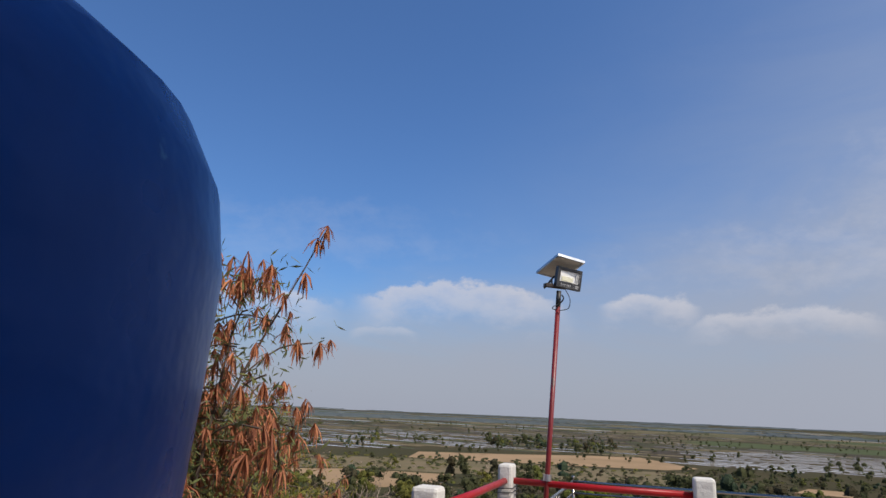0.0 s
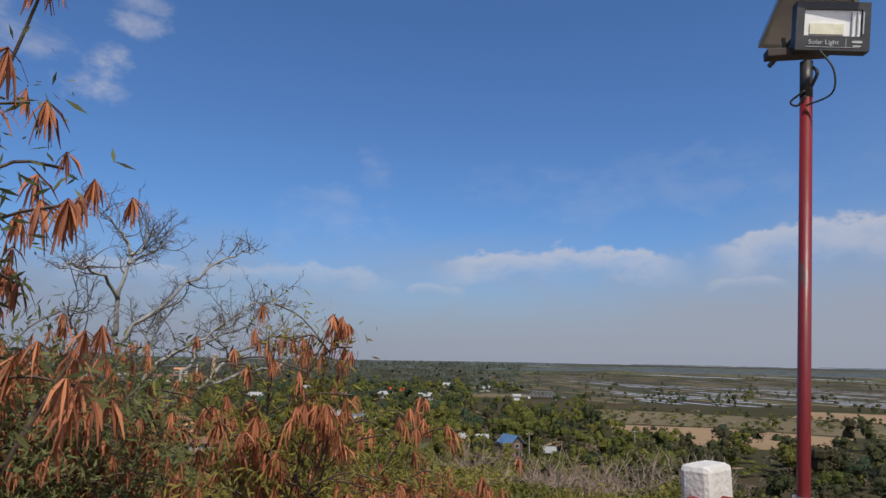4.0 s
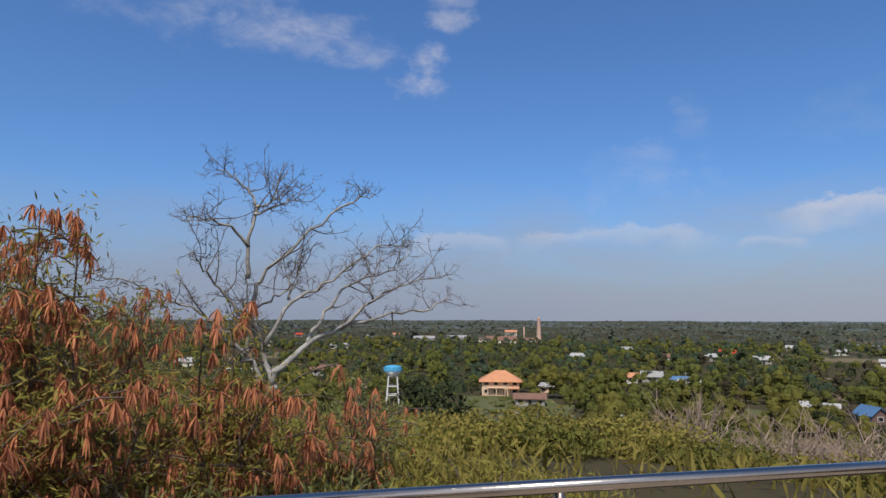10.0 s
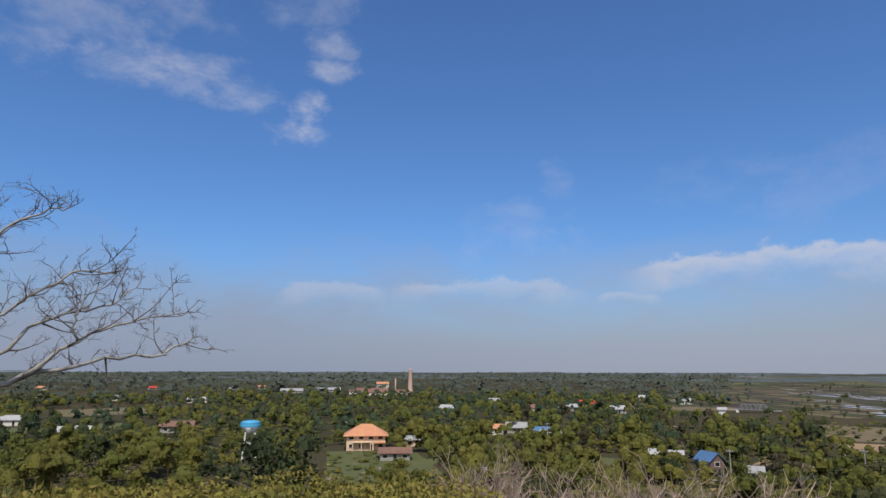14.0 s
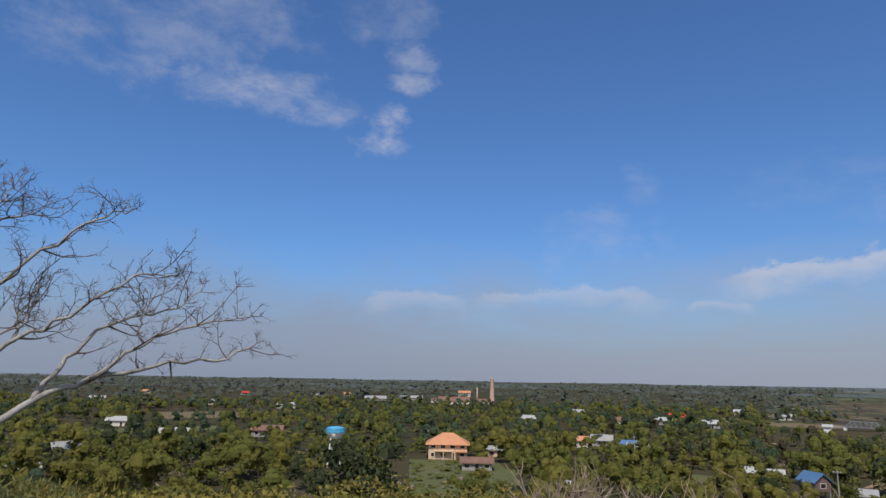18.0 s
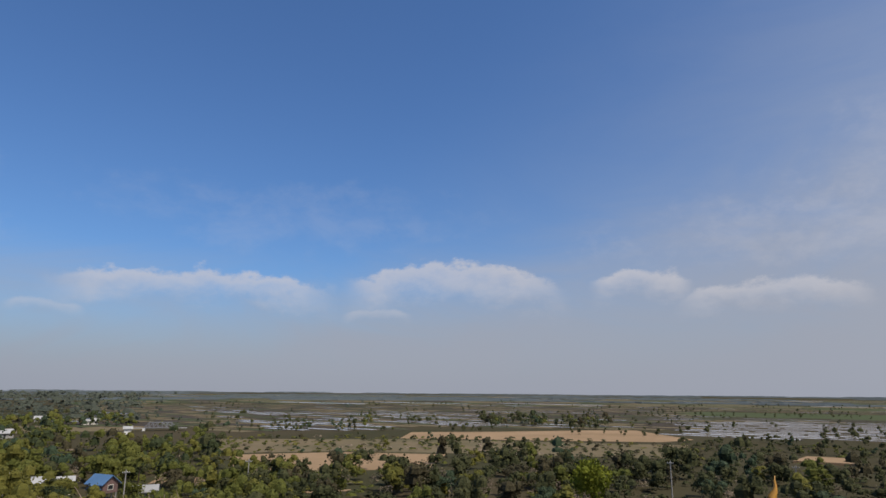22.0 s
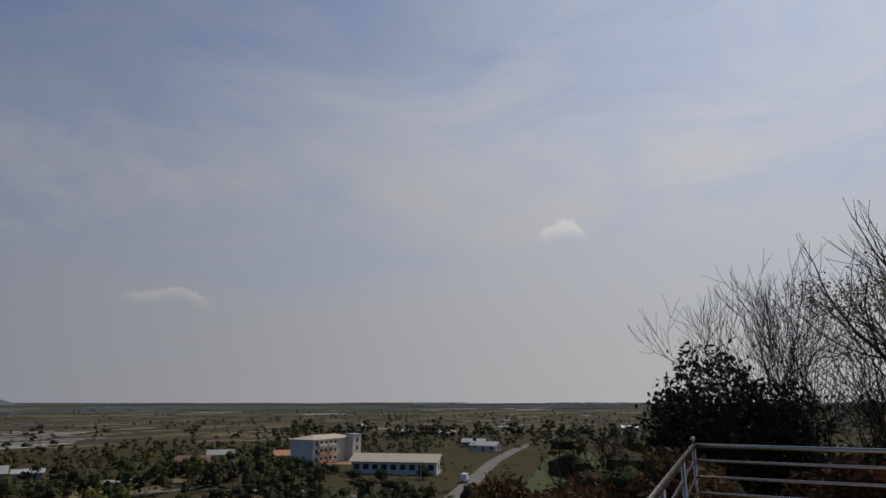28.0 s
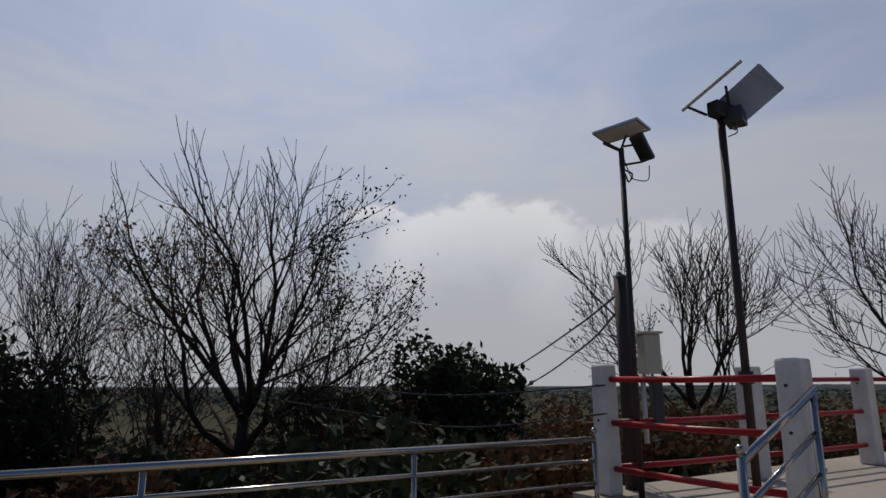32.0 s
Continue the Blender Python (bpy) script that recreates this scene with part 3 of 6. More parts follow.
POSTS = [(0.03, 0.08, 0.125), (1.54, 0.0, 0.165), (0.0, -1.85, 0.165), (0.0, -3.75, 0.165), (0.0, -5.7, 0.165), (0.0, -7.6, 0.165),
         (9.96, 0.0, 0.18), (11.68, -0.04, 0.17), (11.5, -1.95, 0.2), (11.4, -4.1, 0.2), (11.35, -6.2, 0.2), (11.35, -8.3, 0.2)]
for n, (x, y, w) in enumerate(POSTS):
    concrete_post(x, y, w, deep=1.0 if n else 1.6)
RUNS = [(0, 1), (0, 2), (2, 3), (3, 4), (4, 5), (6, 7), (7, 8), (8, 9), (9, 10), (10, 11)]
for i, j in RUNS:
    red_rail(POSTS[i], POSTS[j])


# ---------------------------------------------------------------- stainless railing of the deck
def steel_run(a, b, count, first=True, last=True, slack=1.0):
    """Stainless rails between two points of the deck's edge, with slim posts."""
    ob = tagged(new("deck_railing"), "polished stainless steel railing with five rails", "railing", "steel railings of the deck")
    ob.location = (a[0], a[1], DECK)
    d = Vector((b[0] - a[0], b[1] - a[1], 0))
    h = RAIL_TOP - DECK
    for z, r in ((h, 0.025), (h - 0.18, 0.016), (h - 0.36, 0.016), (h - 0.54, 0.016), (h - 0.72, 0.016)):
        part("rail", Shape().tube([(0, 0, z - r), (d.x, d.y, z - r)], r, 14), STEEL, ob, smooth=True)
    for i in range(count + 1):
        if (i == 0 and not first) or (i == count and not last):
            continue
        f = (i / count) ** slack
        p = part("railing_post", Shape().tube([(d.x * f, d.y * f, 0), (d.x * f, d.y * f, h - 0.04)], 0.02, 12), STEEL, ob, smooth=True)
        part("base_flange", Shape().tube([(d.x * f, d.y * f, 0), (d.x * f, d.y * f, 0.012)], 0.045, 14), STEEL, p, smooth=False)
    return ob, d, h


def finial(ob, at):
    part("ball_finial", Shape().tube([at, (at[0], at[1], at[2] + 0.025)], 0.012, 10).ball((at[0], at[1], at[2] + 0.045), 0.028), STEEL, ob, "polished steel ball", smooth=True)


CORNER_A, CORNER_B = (-0.05, 5.58), (11.93, 5.6)
side_a, d, h = steel_run((-0.05, 0.24), CORNER_A, 3)
finial(side_a, (d.x, d.y, h))
front, d, h = steel_run(CORNER_A, CORNER_B, 6, first=False)
finial(front, (d.x, d.y, h))
side_b, d, h = steel_run(CORNER_B, (11.6, 0.2), 3, first=False, slack=0.93)
finial(side_b, (d.x, d.y, h))


def handrail(x):
    """A sloping stair rail from a platform post down to a newel on the deck."""
    ob = thing("stair_handrail", "polished steel stair handrail sloping from platform to deck", "handrail", (x, 0, 0), 0, "stair handrails")
    top, low = (0.0, 0.16, 1.5), (0.0, 0.98, 1.12)
    for dz, r in ((0, 0.025), (-0.24, 0.018), (-0.48, 0.018)):
        part("rail", Shape().tube([(top[0], top[1] - 0.02, top[2] + dz), (low[0], low[1], low[2] + dz)], r, 14), STEEL, ob, smooth=True)
    part("upper_newel", Shape().tube([(0, top[1] + 0.02, DECK), (0, top[1] + 0.02, top[2] - 0.01)], 0.025, 14), STEEL, ob, smooth=True)
    part("lower_newel", Shape().tube([(0, low[1], DECK), (0, low[1], low[2] + 0.02)], 0.025, 14), STEEL, ob, smooth=True)
    finial(ob, (0, low[1], low[2] + 0.02))


handrail(9.76)
handrail(1.66)

# ---------------------------------------------------------------- the plain: fields, water, roads
ORIGIN = (1.0, 4.5)


def polar(b, d, z=PLAIN):
    """A place on the plain by its compass bearing from the deck and its distance."""
    return (ORIGIN[0] + d * math.sin(radians(b)), ORIGIN[1] + d * math.cos(radians(b)), z)


def bearing_of(x, y):
    return math.degrees(math.atan2(x - ORIGIN[0], y - ORIGIN[1])), math.hypot(x - ORIGIN[0], y - ORIGIN[1])


def field(name, label, mat, corners, lift):
    s = Shape().slab([polar(b, d)[:2] for b, d in corners], PLAIN - 0.3, PLAIN + lift)
    tagged(part(name, s, mat), label, "field", kind="structure")


field("field_tan_1", "bare tan field with dry furrows", EARTH, [(-35, 244), (-27, 234), (-18.5, 240), (-17, 292), (-26, 302), (-35, 296)], 0.05)
field("field_tan_2", "long dry tan field below the tree line", EARTH, [(-21, 384), (-8, 382), (1, 392), (3.5, 420), (-1, 500), (-5, 488), (-12, 455), (-20, 440)], 0.06)
field("field_tan_4", "small mound of bare reddish earth", EARTH, [(10.4, 305), (14.5, 306), (13.8, 330), (11.4, 330)], 0.9)
field("field_tan_5", "dry tan yard between trees", EARTH, [(24, 190), (36, 192), (37, 206), (25, 204)], 0.05)
field("field_tan_6", "bare tan field with dry furrows", EARTH, [(52, 300), (60, 296), (61, 345), (53, 352)], 0.05)
field("field_tan_7", "bare tan clearing in the wood", EARTH, [(37, 196), (50, 190), (52, 208), (38, 214)], 0.05)
field("field_tan_3", "small bare tan field", EARTH, [(-41, 215), (-36, 212), (-35.5, 226), (-40, 231)], 0.07)
field("field_straw_4", "wide dry grass field with low scrub", STUBBLE, [(-36, 304), (-26, 306), (-17, 298), (3, 300), (3, 376), (-20, 378), (-36, 388)], 0.03)
field("field_straw_1", "pale straw coloured stubble field", STUBBLE, [(-52, 470), (-42, 480), (-40, 540), (-50, 560)], 0.05)
field("field_straw_2", "pale straw coloured stubble field", STUBBLE, [(37, 222), (44, 226), (46, 262), (38, 268)], 0.05)
field("field_straw_3", "pale straw coloured stubble field", STUBBLE, [(-96, 430), (-88, 450), (-88, 520), (-97, 500)], 0.05)
field("field_straw_5", "dry grass clearing at the foot of the hill", STUBBLE, [(-50, 138), (-43, 136), (-42, 168), (-49, 172)], 0.05)
field("field_green_1", "fresh green grass field", GRASS, [(-58, 190), (-53, 186), (-51, 214), (-57, 222)], 0.05)
field("field_green_3", "dull green field beside the road", GREENF, [(72.5, 205), (81, 200), (84, 300), (79, 360), (75.5, 352)], 0.05)
field("field_green_4", "wide green rice field", GREENF, [(3, 800), (19, 850), (19, 1050), (2, 1020)], 0.05)
field("field_green_5", "fresh green grass field", GRASS, [(-74, 186), (-68, 180), (-66, 206), (-73, 212)], 0.05)
field("field_green_7", "rough grass clearing before the cream house", GRASS, [(-76, 148), (-69.5, 146), (-66, 176), (-68.5, 226), (-76, 226)], 0.04)
field("field_green_6", "green field among trees", GRASS, [(-102, 330), (-92, 345), (-92, 372), (-103, 362)], 0.06)
field("field_earth_1", "dark bare earth plot", DARKF, [(42, 280), (50, 284), (51, 330), (43, 335)], 0.05)


def wetness(b, d):
    """The share of flooded paddies at a place of the plain."""
    if 3 < b < 38 and d < 790 - 7 * abs(b - 20):
        return 0.72
    if -36 < b < -13 and 470 < d < 830:
        return 0.5
    if b > 44 and d < 900:
        return 0.12
    return 0.3 if d < 900 else 0.2


def paddies():
    rng = np.random.default_rng(5)
    boxes = {"water": [], "dark": [], "green": [], "straw": []}
    turn = radians(-14)
    ca, sa = math.cos(turn), math.sin(turn)
    near = [(i, j, 44.0, 17.0, 455, 1250) for i in range(-24, 46) for j in range(8, 74)]
    far = [(i, j, 120.0, 42.0, 1250, 3000) for i in range(-24, 26) for j in range(8, 72)]
    for i, j, w, h, d0, d1 in near + far:
        u, v = i * w + rng.uniform(-4, 4) + (j % 3) * 12, j * h
        x, y = u * ca - v * sa, u * sa + v * ca
        b, d = bearing_of(x, y)
        if not (-47 < b < 84) or d < d0 or d > d1:
            continue
        if b < -37 and d < 520 or b > 62 and d < 560 or 3 < b < 19 and 830 < d < 1060 or b > 40 and d < 480 or -22 < b < 3 and d < 505:
            continue
        chance = wetness(b, d)
        run = noise.noise(Vector((i * 0.35, j * 1.7, 2.0)))
        # Past bearing 30 extra dark paddies stand in for the backlit tone.
        kind = "water" if run * 0.7 + 0.5 < chance else ("dark", "green", "straw", "straw", "green", "dark", "dark")[int(rng.integers(0, 7 if b > 30 else 5))]
        hw, hh = (w - rng.uniform(1.6, 5.0)) / 2, (h - rng.uniform(2.6, 5.4)) / 2
        boxes[kind].append([(x + dx * hw * ca - dy * hh * sa, y + dx * hw * sa + dy * hh * ca, PLAIN + 0.12) for dx, dy in ((-1, -1), (1, -1), (1, 1), (-1, 1))])
    banks = []
    for a, b, c, d in [q for kind in ("water", "dark", "green") for q in boxes[kind]]:
        if bearing_of(a[0], a[1])[1] > 1150:
            continue
        for p, q in ((a, b), (b, c), (d, c), (a, d)):
            nx, ny = q[1] - p[1], p[0] - q[0]
            size = math.hypot(nx, ny)
            nx, ny = nx / size * 0.9, ny / size * 0.9
            up = PLAIN + rng.uniform(0.22, 0.42)
            banks += [(p[0] - nx, p[1] - ny, PLAIN), (q[0] - nx, q[1] - ny, PLAIN), (q[0], q[1], up), (p[0], p[1], up), (p[0], p[1], up), (q[0], q[1], up), (q[0] + nx, q[1] + ny, PLAIN), (p[0] + nx, p[1] + ny, PLAIN)]
    tagged(new("paddy_banks", quick_mesh("paddy_banks", banks, np.arange(len(banks)).reshape(-1, 4), DARKF)), "low earth banks between the paddies", "field bank", kind="stuff")
    for kind, mat, label in (("water", WATER, "flooded rice paddies reflecting the sky, its paleness also in their colour"), ("dark", DARKF, "dark ploughed paddies, with extra ones for the backlit side"), ("green", GREENF, "green rice paddies"), ("straw", STUBBLE, "dry stubble paddies")):
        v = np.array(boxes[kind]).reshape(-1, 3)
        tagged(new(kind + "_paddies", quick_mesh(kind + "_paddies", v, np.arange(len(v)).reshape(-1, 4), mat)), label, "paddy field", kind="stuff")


paddies()


def ribbon(points, width, z):
    s = Shape()
    pts = [Vector(p) for p in points]
    edge = []
    for i, p in enumerate(pts):
        d = (pts[min(i + 1, len(pts) - 1)] - pts[max(i - 1, 0)]).normalized()
        n = Vector((-d.y, d.x)) * width / 2
        edge += [(p.x + n.x, p.y + n.y, z), (p.x - n.x, p.y - n.y, z)]
    s.add(edge, [(2 * i, 2 * i + 1, 2 * i + 3, 2 * i + 2) for i in range(len(pts) - 1)])
    return s


tagged(part("road", ribbon([polar(b, d)[:2] for b, d in ((64.0, 150), (67.0, 190), (69.0, 240), (70.6, 305), (72.6, 380), (74.4, 450), (77.5, 560), (79, 700))], 6.0, PLAIN + 0.1), ASPHALT),
       "straight grey country road through the plain", "road", kind="structure")
tagged(part("road_lane", ribbon([polar(b, d)[:2] for b, d in ((67.0, 190), (61, 196), (55, 215), (46, 230), (40, 224))], 4.0, PLAIN + 0.09), ASPHALT), "narrow grey lane to the buildings", "road", kind="structure")
tagged(part("road_path", ribbon([polar(b, d)[:2] for b, d in ((-48, 150), (-44, 168), (-40, 172), (-33, 186), (-25, 190))], 3.0, PLAIN + 0.08), EARTH), "narrow dirt track on the plain", "road", kind="structure")

# the isolated hill on the horizon
def far_hill():
    s = Shape()
    at = Vector(polar(30.2, 4300))
    across = Vector((math.cos(radians(30.2)), -math.sin(radians(30.2)), 0))
    back = Vector((across.y, -across.x, 0))
    crest = [(-260, 0), (-225, 16), (-190, 26), (-150, 30), (-110, 34), (-60, 44), (-20, 52), (20, 56), (60, 50), (100, 40), (150, 24), (200, 11), (250, 0)]
    verts, n = [], len(crest)
    for f, k in ((-260, 0.0), (-120, 0.55), (0, 1.0), (120, 0.55), (260, 0.0)):
        for u, z in crest:
            verts.append(at + across * u - back * f + Vector((0, 0, z * 1.25 * k + noise.noise(Vector((u * 0.02, f * 0.02, 0))) * 5 * (k > 0) - 1)))
    s.add(verts, [(i * n + j, i * n + j + 1, (i + 1) * n + j + 1, (i + 1) * n + j) for i in range(4) for j in range(n - 1)])
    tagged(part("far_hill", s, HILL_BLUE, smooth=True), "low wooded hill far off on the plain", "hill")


far_hill()


# ---------------------------------------------------------------- trees of the plain
def crown_variants(seed, kinds, n, leaf, flat=1.0, long=1.2, lobes=7, sides=6, levels=(0.4, 1.05, 1.85), fill=0.86):
    rng = np.random.default_rng(seed)
    out = []
    for _ in range(kinds):
        h = rng.uniform(0.8, 1.3) * flat
        given = crown_lobes(rng, 1.0, h, lobes)
        p = crown_points(rng, n, 1.0, h, lobes, given)
        out.append(np.concatenate([lobe_quads(rng, given[0], given[1] * fill, min(1.0, h), sides, levels), leaf_quads(p, rng.uniform(0.5, 1.3, n) * leaf, rng, long)]))
    return out


def woods(name, label, places, variants, mat, rng):
    """Many trees joined: places are rows of x, y, z, width, height factor."""
    blocks = []
    for x, y, z, w, hf in places:
        v = variants[int(rng.integers(0, len(variants)))]
        a = rng.uniform(0, 2 * math.pi)
        ca, sa = math.cos(a), math.sin(a)
        blocks.append(np.stack([x + w * (v[:, 0] * ca - v[:, 1] * sa), y + w * (v[:, 0] * sa + v[:, 1] * ca), z + w * hf * v[:, 2]], 1))
    v = np.concatenate(blocks)
    ob = new(name, quick_mesh(name, v, np.arange(len(v)).reshape(-1, 4), mat))
    return tagged(ob, label, "woods", kind="stuff")


# fields, and gaps fitted to the camera's sightlines, that stay free of trees: bearing from, to, distance from, to
CLEAR = [(57, 66.5, 190, 264), (-49.5, -43, 140, 168), (-46, -37.5, 340, 500), (-34, -18, 238, 298), (-21, 3, 382, 490), (-41.5, -35, 208, 234), (-58.5, -50.5, 184, 224), (10, 14.5, 300, 332), (24.5, 36.5, 189, 206), (52.5, 60.5, 298, 350), (37.5, 51.5, 190, 212), (72, 85, 190, 365), (38, 44, 222, 262),
         (-75.6, -69.8, 205, 240), (-83.6, -81.0, 190, 226), (-74.6, -70.2, 176, 228), (-63.5, -58.5, 258, 284), (-46.5, -40.5, 172, 204), (-64.5, -61.0, 168, 188), (16.5, 22, 218, 258), (27, 36, 245, 300),
         (54.0, 66, 246, 325), (-44, -36.5, 480, 500), (65, 74.5, 140, 380), (-74.5, -66, 178, 215), (-50, -44.5, 196, 214), (42, 51, 278, 336), (-98, -88, 428, 522), (-103, -92, 328, 374), (-76, -64, 640, 730), (6.5, 10, 190, 206), (-83.8, -80.2, 138, 226), (-75.0, -70.4, 148, 222)]


# sightlines to the buildings, fitted to the camera's view, overgrown with low thickets
SIGHT = [(-84.5, -80.0, 120, 226), (-76, -69.5, 148, 222), (-64.5, -58.5, 168, 275), (-46.5, -40.5, 172, 184), (16.5, 22, 218, 232), (27, 36, 245, 272), (54, 66, 246, 280), (42, 51, 278, 336), (65, 74.5, 140, 300)]


def density(b, d):
    """How thickly trees stand at a place of the plain, 0 to 1."""
    for b0, b1, d0, d1 in CLEAR:
        if b0 < b < b1 and d0 < d < d1:
            return 0.0
    if b < -42:
        return 1.0 if d < 420 else 0.8
    if b < -36:
        return 1.0 if d < 300 else (0.6 if d < 470 else 0.06)
    if b < 3:
        if d < 232:
            return 1.0
        if d < 300:
            return 0.45
        if d < 382:
            return 0.14
        if -14 < b < -3 and 505 < d < 640:
            return 0.6
        return (0.55 if b < -20 else 0.2) if 452 < d < 476 else 0.022
    if b < 52:
        if d < 245:
            return 1.0
        if d < 290:
            return 0.5
        return 0.95 if d < 400 else (0.32 if d < 440 else 0.02)
    if b < 90:
        return 1.0 if d < 330 else (0.75 if d < 520 else 0.2)
    return 0.95


def scatter(rng, count, b0, b1, d0, d1, w0, w1):
    out = []
    for _ in range(count):
        b, d = rng.uniform(b0, b1), math.sqrt(rng.uniform(d0 * d0, d1 * d1))
        clump = 0.4 + 1.3 * noise.noise(Vector((b * 0.4, d * 0.018, 9.0)))
        if rng.uniform() > density(b, d) * (0.6 + clump):
            continue
        x, y, _ = polar(b, d)
        z = ground_z(x, y)
        low = 0.6 if b > -36 and 285 < d < 470 else 1.0
        out.append((x, y, z - 0.2, rng.uniform(w0, w1) * low, rng.uniform(0.75, 1.15)))
    return out


rng = np.random.default_rng(11)
near_variants = crown_variants(1, 12, 230, 0.036, lobes=8, sides=5, levels=(0.45, 1.1, 1.85), fill=0.8)
mid_variants = crown_variants(2, 10, 36, 0.055, lobes=3, sides=5)
far_variants = crown_variants(3, 8, 8, 0.08, 0.8, lobes=2, sides=4, levels=(0.6, 1.8))
bush_variants = crown_variants(4, 8, 140, 0.036, 0.9, lobes=6, sides=5, fill=0.7)
scrub_variants = [leaf_quads(crown_points(rng, 130, 1.0, 1.0, 8), rng.uniform(0.5, 1.3, 130) * 0.024, rng, 3.0) for _ in range(5)]


def mixed(name, places, variants, shares):
    """Trees of several colours, each colour one joined mesh; like colours keep together in groves. Towards the fields they are duller."""
    dry = [(0.5, CROWN_DULL, "dull dark green trees and thickets of the plain"), (0.25, CROWN_BROWN, "dry brown trees and thickets of the plain")]
    shares = shares + dry
    piles = [[] for _ in shares]
    cuts = np.cumsum([w for w, _, _ in shares[:-2]])
    for p in places:
        b = bearing_of(p[0], p[1])[0]
        if rng.uniform() < min(0.85, max(0.08, (b + 55) / 60)):
            piles[-1 if rng.uniform() < (0.45 if b > 25 else 0.2) else -2].append(p)
            continue
        v = 0.5 + 0.75 * noise.noise(Vector((p[0] * 0.021, p[1] * 0.021, 4.0))) + rng.normal() * 0.16
        piles[int(np.searchsorted(cuts, min(0.999, max(0.0, v)) * cuts[-1]))].append(p)
    for pile, (_, mat, label) in zip(piles, shares):
        if pile:
            woods(name, label, pile, variants, mat, rng)


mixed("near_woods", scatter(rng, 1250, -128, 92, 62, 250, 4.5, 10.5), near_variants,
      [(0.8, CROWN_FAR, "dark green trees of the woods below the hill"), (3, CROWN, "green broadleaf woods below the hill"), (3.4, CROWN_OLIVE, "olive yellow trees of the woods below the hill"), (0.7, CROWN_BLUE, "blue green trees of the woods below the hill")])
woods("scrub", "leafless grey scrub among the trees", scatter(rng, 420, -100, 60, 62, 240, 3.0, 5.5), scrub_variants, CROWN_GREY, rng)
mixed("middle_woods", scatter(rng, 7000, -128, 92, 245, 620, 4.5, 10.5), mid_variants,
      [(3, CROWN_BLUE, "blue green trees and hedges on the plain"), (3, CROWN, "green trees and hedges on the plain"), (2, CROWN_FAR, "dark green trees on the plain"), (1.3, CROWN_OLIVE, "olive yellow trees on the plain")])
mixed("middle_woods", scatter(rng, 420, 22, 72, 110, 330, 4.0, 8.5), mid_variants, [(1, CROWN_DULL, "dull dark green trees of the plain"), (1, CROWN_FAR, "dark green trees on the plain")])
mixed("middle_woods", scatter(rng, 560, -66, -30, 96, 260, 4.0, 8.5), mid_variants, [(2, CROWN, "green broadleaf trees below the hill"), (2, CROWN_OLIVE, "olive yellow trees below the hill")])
woods("back_woods", "dark woods on the far side of the hill", scatter(rng, 1900, 88, 178, 62, 330, 4.0, 8.0), far_variants, CROWN_DULL, rng)
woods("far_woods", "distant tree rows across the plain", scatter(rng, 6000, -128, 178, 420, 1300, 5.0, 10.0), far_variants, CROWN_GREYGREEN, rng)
woods("far_groves", "broad groves far off on the plain, greyed in colour as by haze", [(x, y, z, w, 0.32 + 0.2 * h) for x, y, z, w, h in scatter(rng, 3600, -128, -38, 560, 2700, 9.0, 36.0) + scatter(rng, 2200, 84, 178, 330, 2200, 10.0, 26.0)], far_variants, CROWN_GREYGREEN, rng)


def field_trees():
    """Single trees and short rows along the banks between the paddies."""
    rng = np.random.default_rng(23)
    rows = []
    for _ in range(330):
        b, d = rng.uniform(-38, 86), 430 + 1100 * rng.uniform() ** 1.6
        if density(b, d) > 0.3:
            continue
        along = radians(b + 90 + rng.uniform(-12, 12))
        for k in range(int(rng.choice((1, 1, 1, 2, 3, 5)))):
            x, y, _ = polar(b, d)
            x, y = x + k * 9 * math.sin(along) + rng.normal() * 2, y + k * 9 * math.cos(along) + rng.normal() * 2
            rows.append((x, y, PLAIN - 0.2, rng.uniform(2.2, 6.0), rng.uniform(0.8, 1.5)))
    woods("field_woods", "single dark trees along the field banks", rows, mid_variants, CROWN_DULL, rng)
    hedge = []
    for _ in range(70):
        b, d = rng.uniform(-36, 86), 760 + 1500 * rng.uniform() ** 1.3
        along = radians(b + 90 + rng.uniform(-9, 9))
        for k in range(int(rng.integers(6, 26))):
            x, y, _ = polar(b, d)
            hedge.append((x + k * 6 * math.sin(along), y + k * 6 * math.cos(along) + rng.normal(), PLAIN - 0.3, rng.uniform(2.0, 4.5), rng.uniform(0.35, 0.7)))
    woods("field_hedges", "low dark hedges between the paddies", hedge, far_variants, CROWN_DULL, rng)


field_trees()


def low_scrub():
    """Thickets between the trees of the plain."""
    rng = np.random.default_rng(18)
    rows = []
    for b0, b1, d0, d1, n, w0, w1 in ((-128, -38, 60, 340, 1500, 3.0, 7.0), (-38, 52, 170, 400, 1500, 3.0, 7.0), (52, 92, 120, 420, 700, 3.0, 7.0)):
        for _ in range(n):
            b, d = rng.uniform(b0, b1), math.sqrt(rng.uniform(d0 * d0, d1 * d1))
            x, y, _ = polar(b, d)
            if density(b, d) == 0.0:
                continue
            rows.append((x, y, ground_z(x, y) - 0.3, rng.uniform(w0, w1), rng.uniform(0.3, 0.55)))
    for b0, b1, d0, d1 in SIGHT:
        for _ in range(70):
            x, y, _ = polar(rng.uniform(b0, b1), rng.uniform(d0, d1))
            rows.append((x, y, ground_z(x, y) - 0.2, rng.uniform(2.5, 5.5), rng.uniform(0.22, 0.38)))
    mixed("low_thicket", rows, far_variants, [(2, CROWN_OLIVE, "olive thickets between the trees of the plain"), (2, CROWN, "green thickets between the trees of the plain"), (1, CROWN_GREY, "dry grey brown thickets of the plain")])


low_scrub()


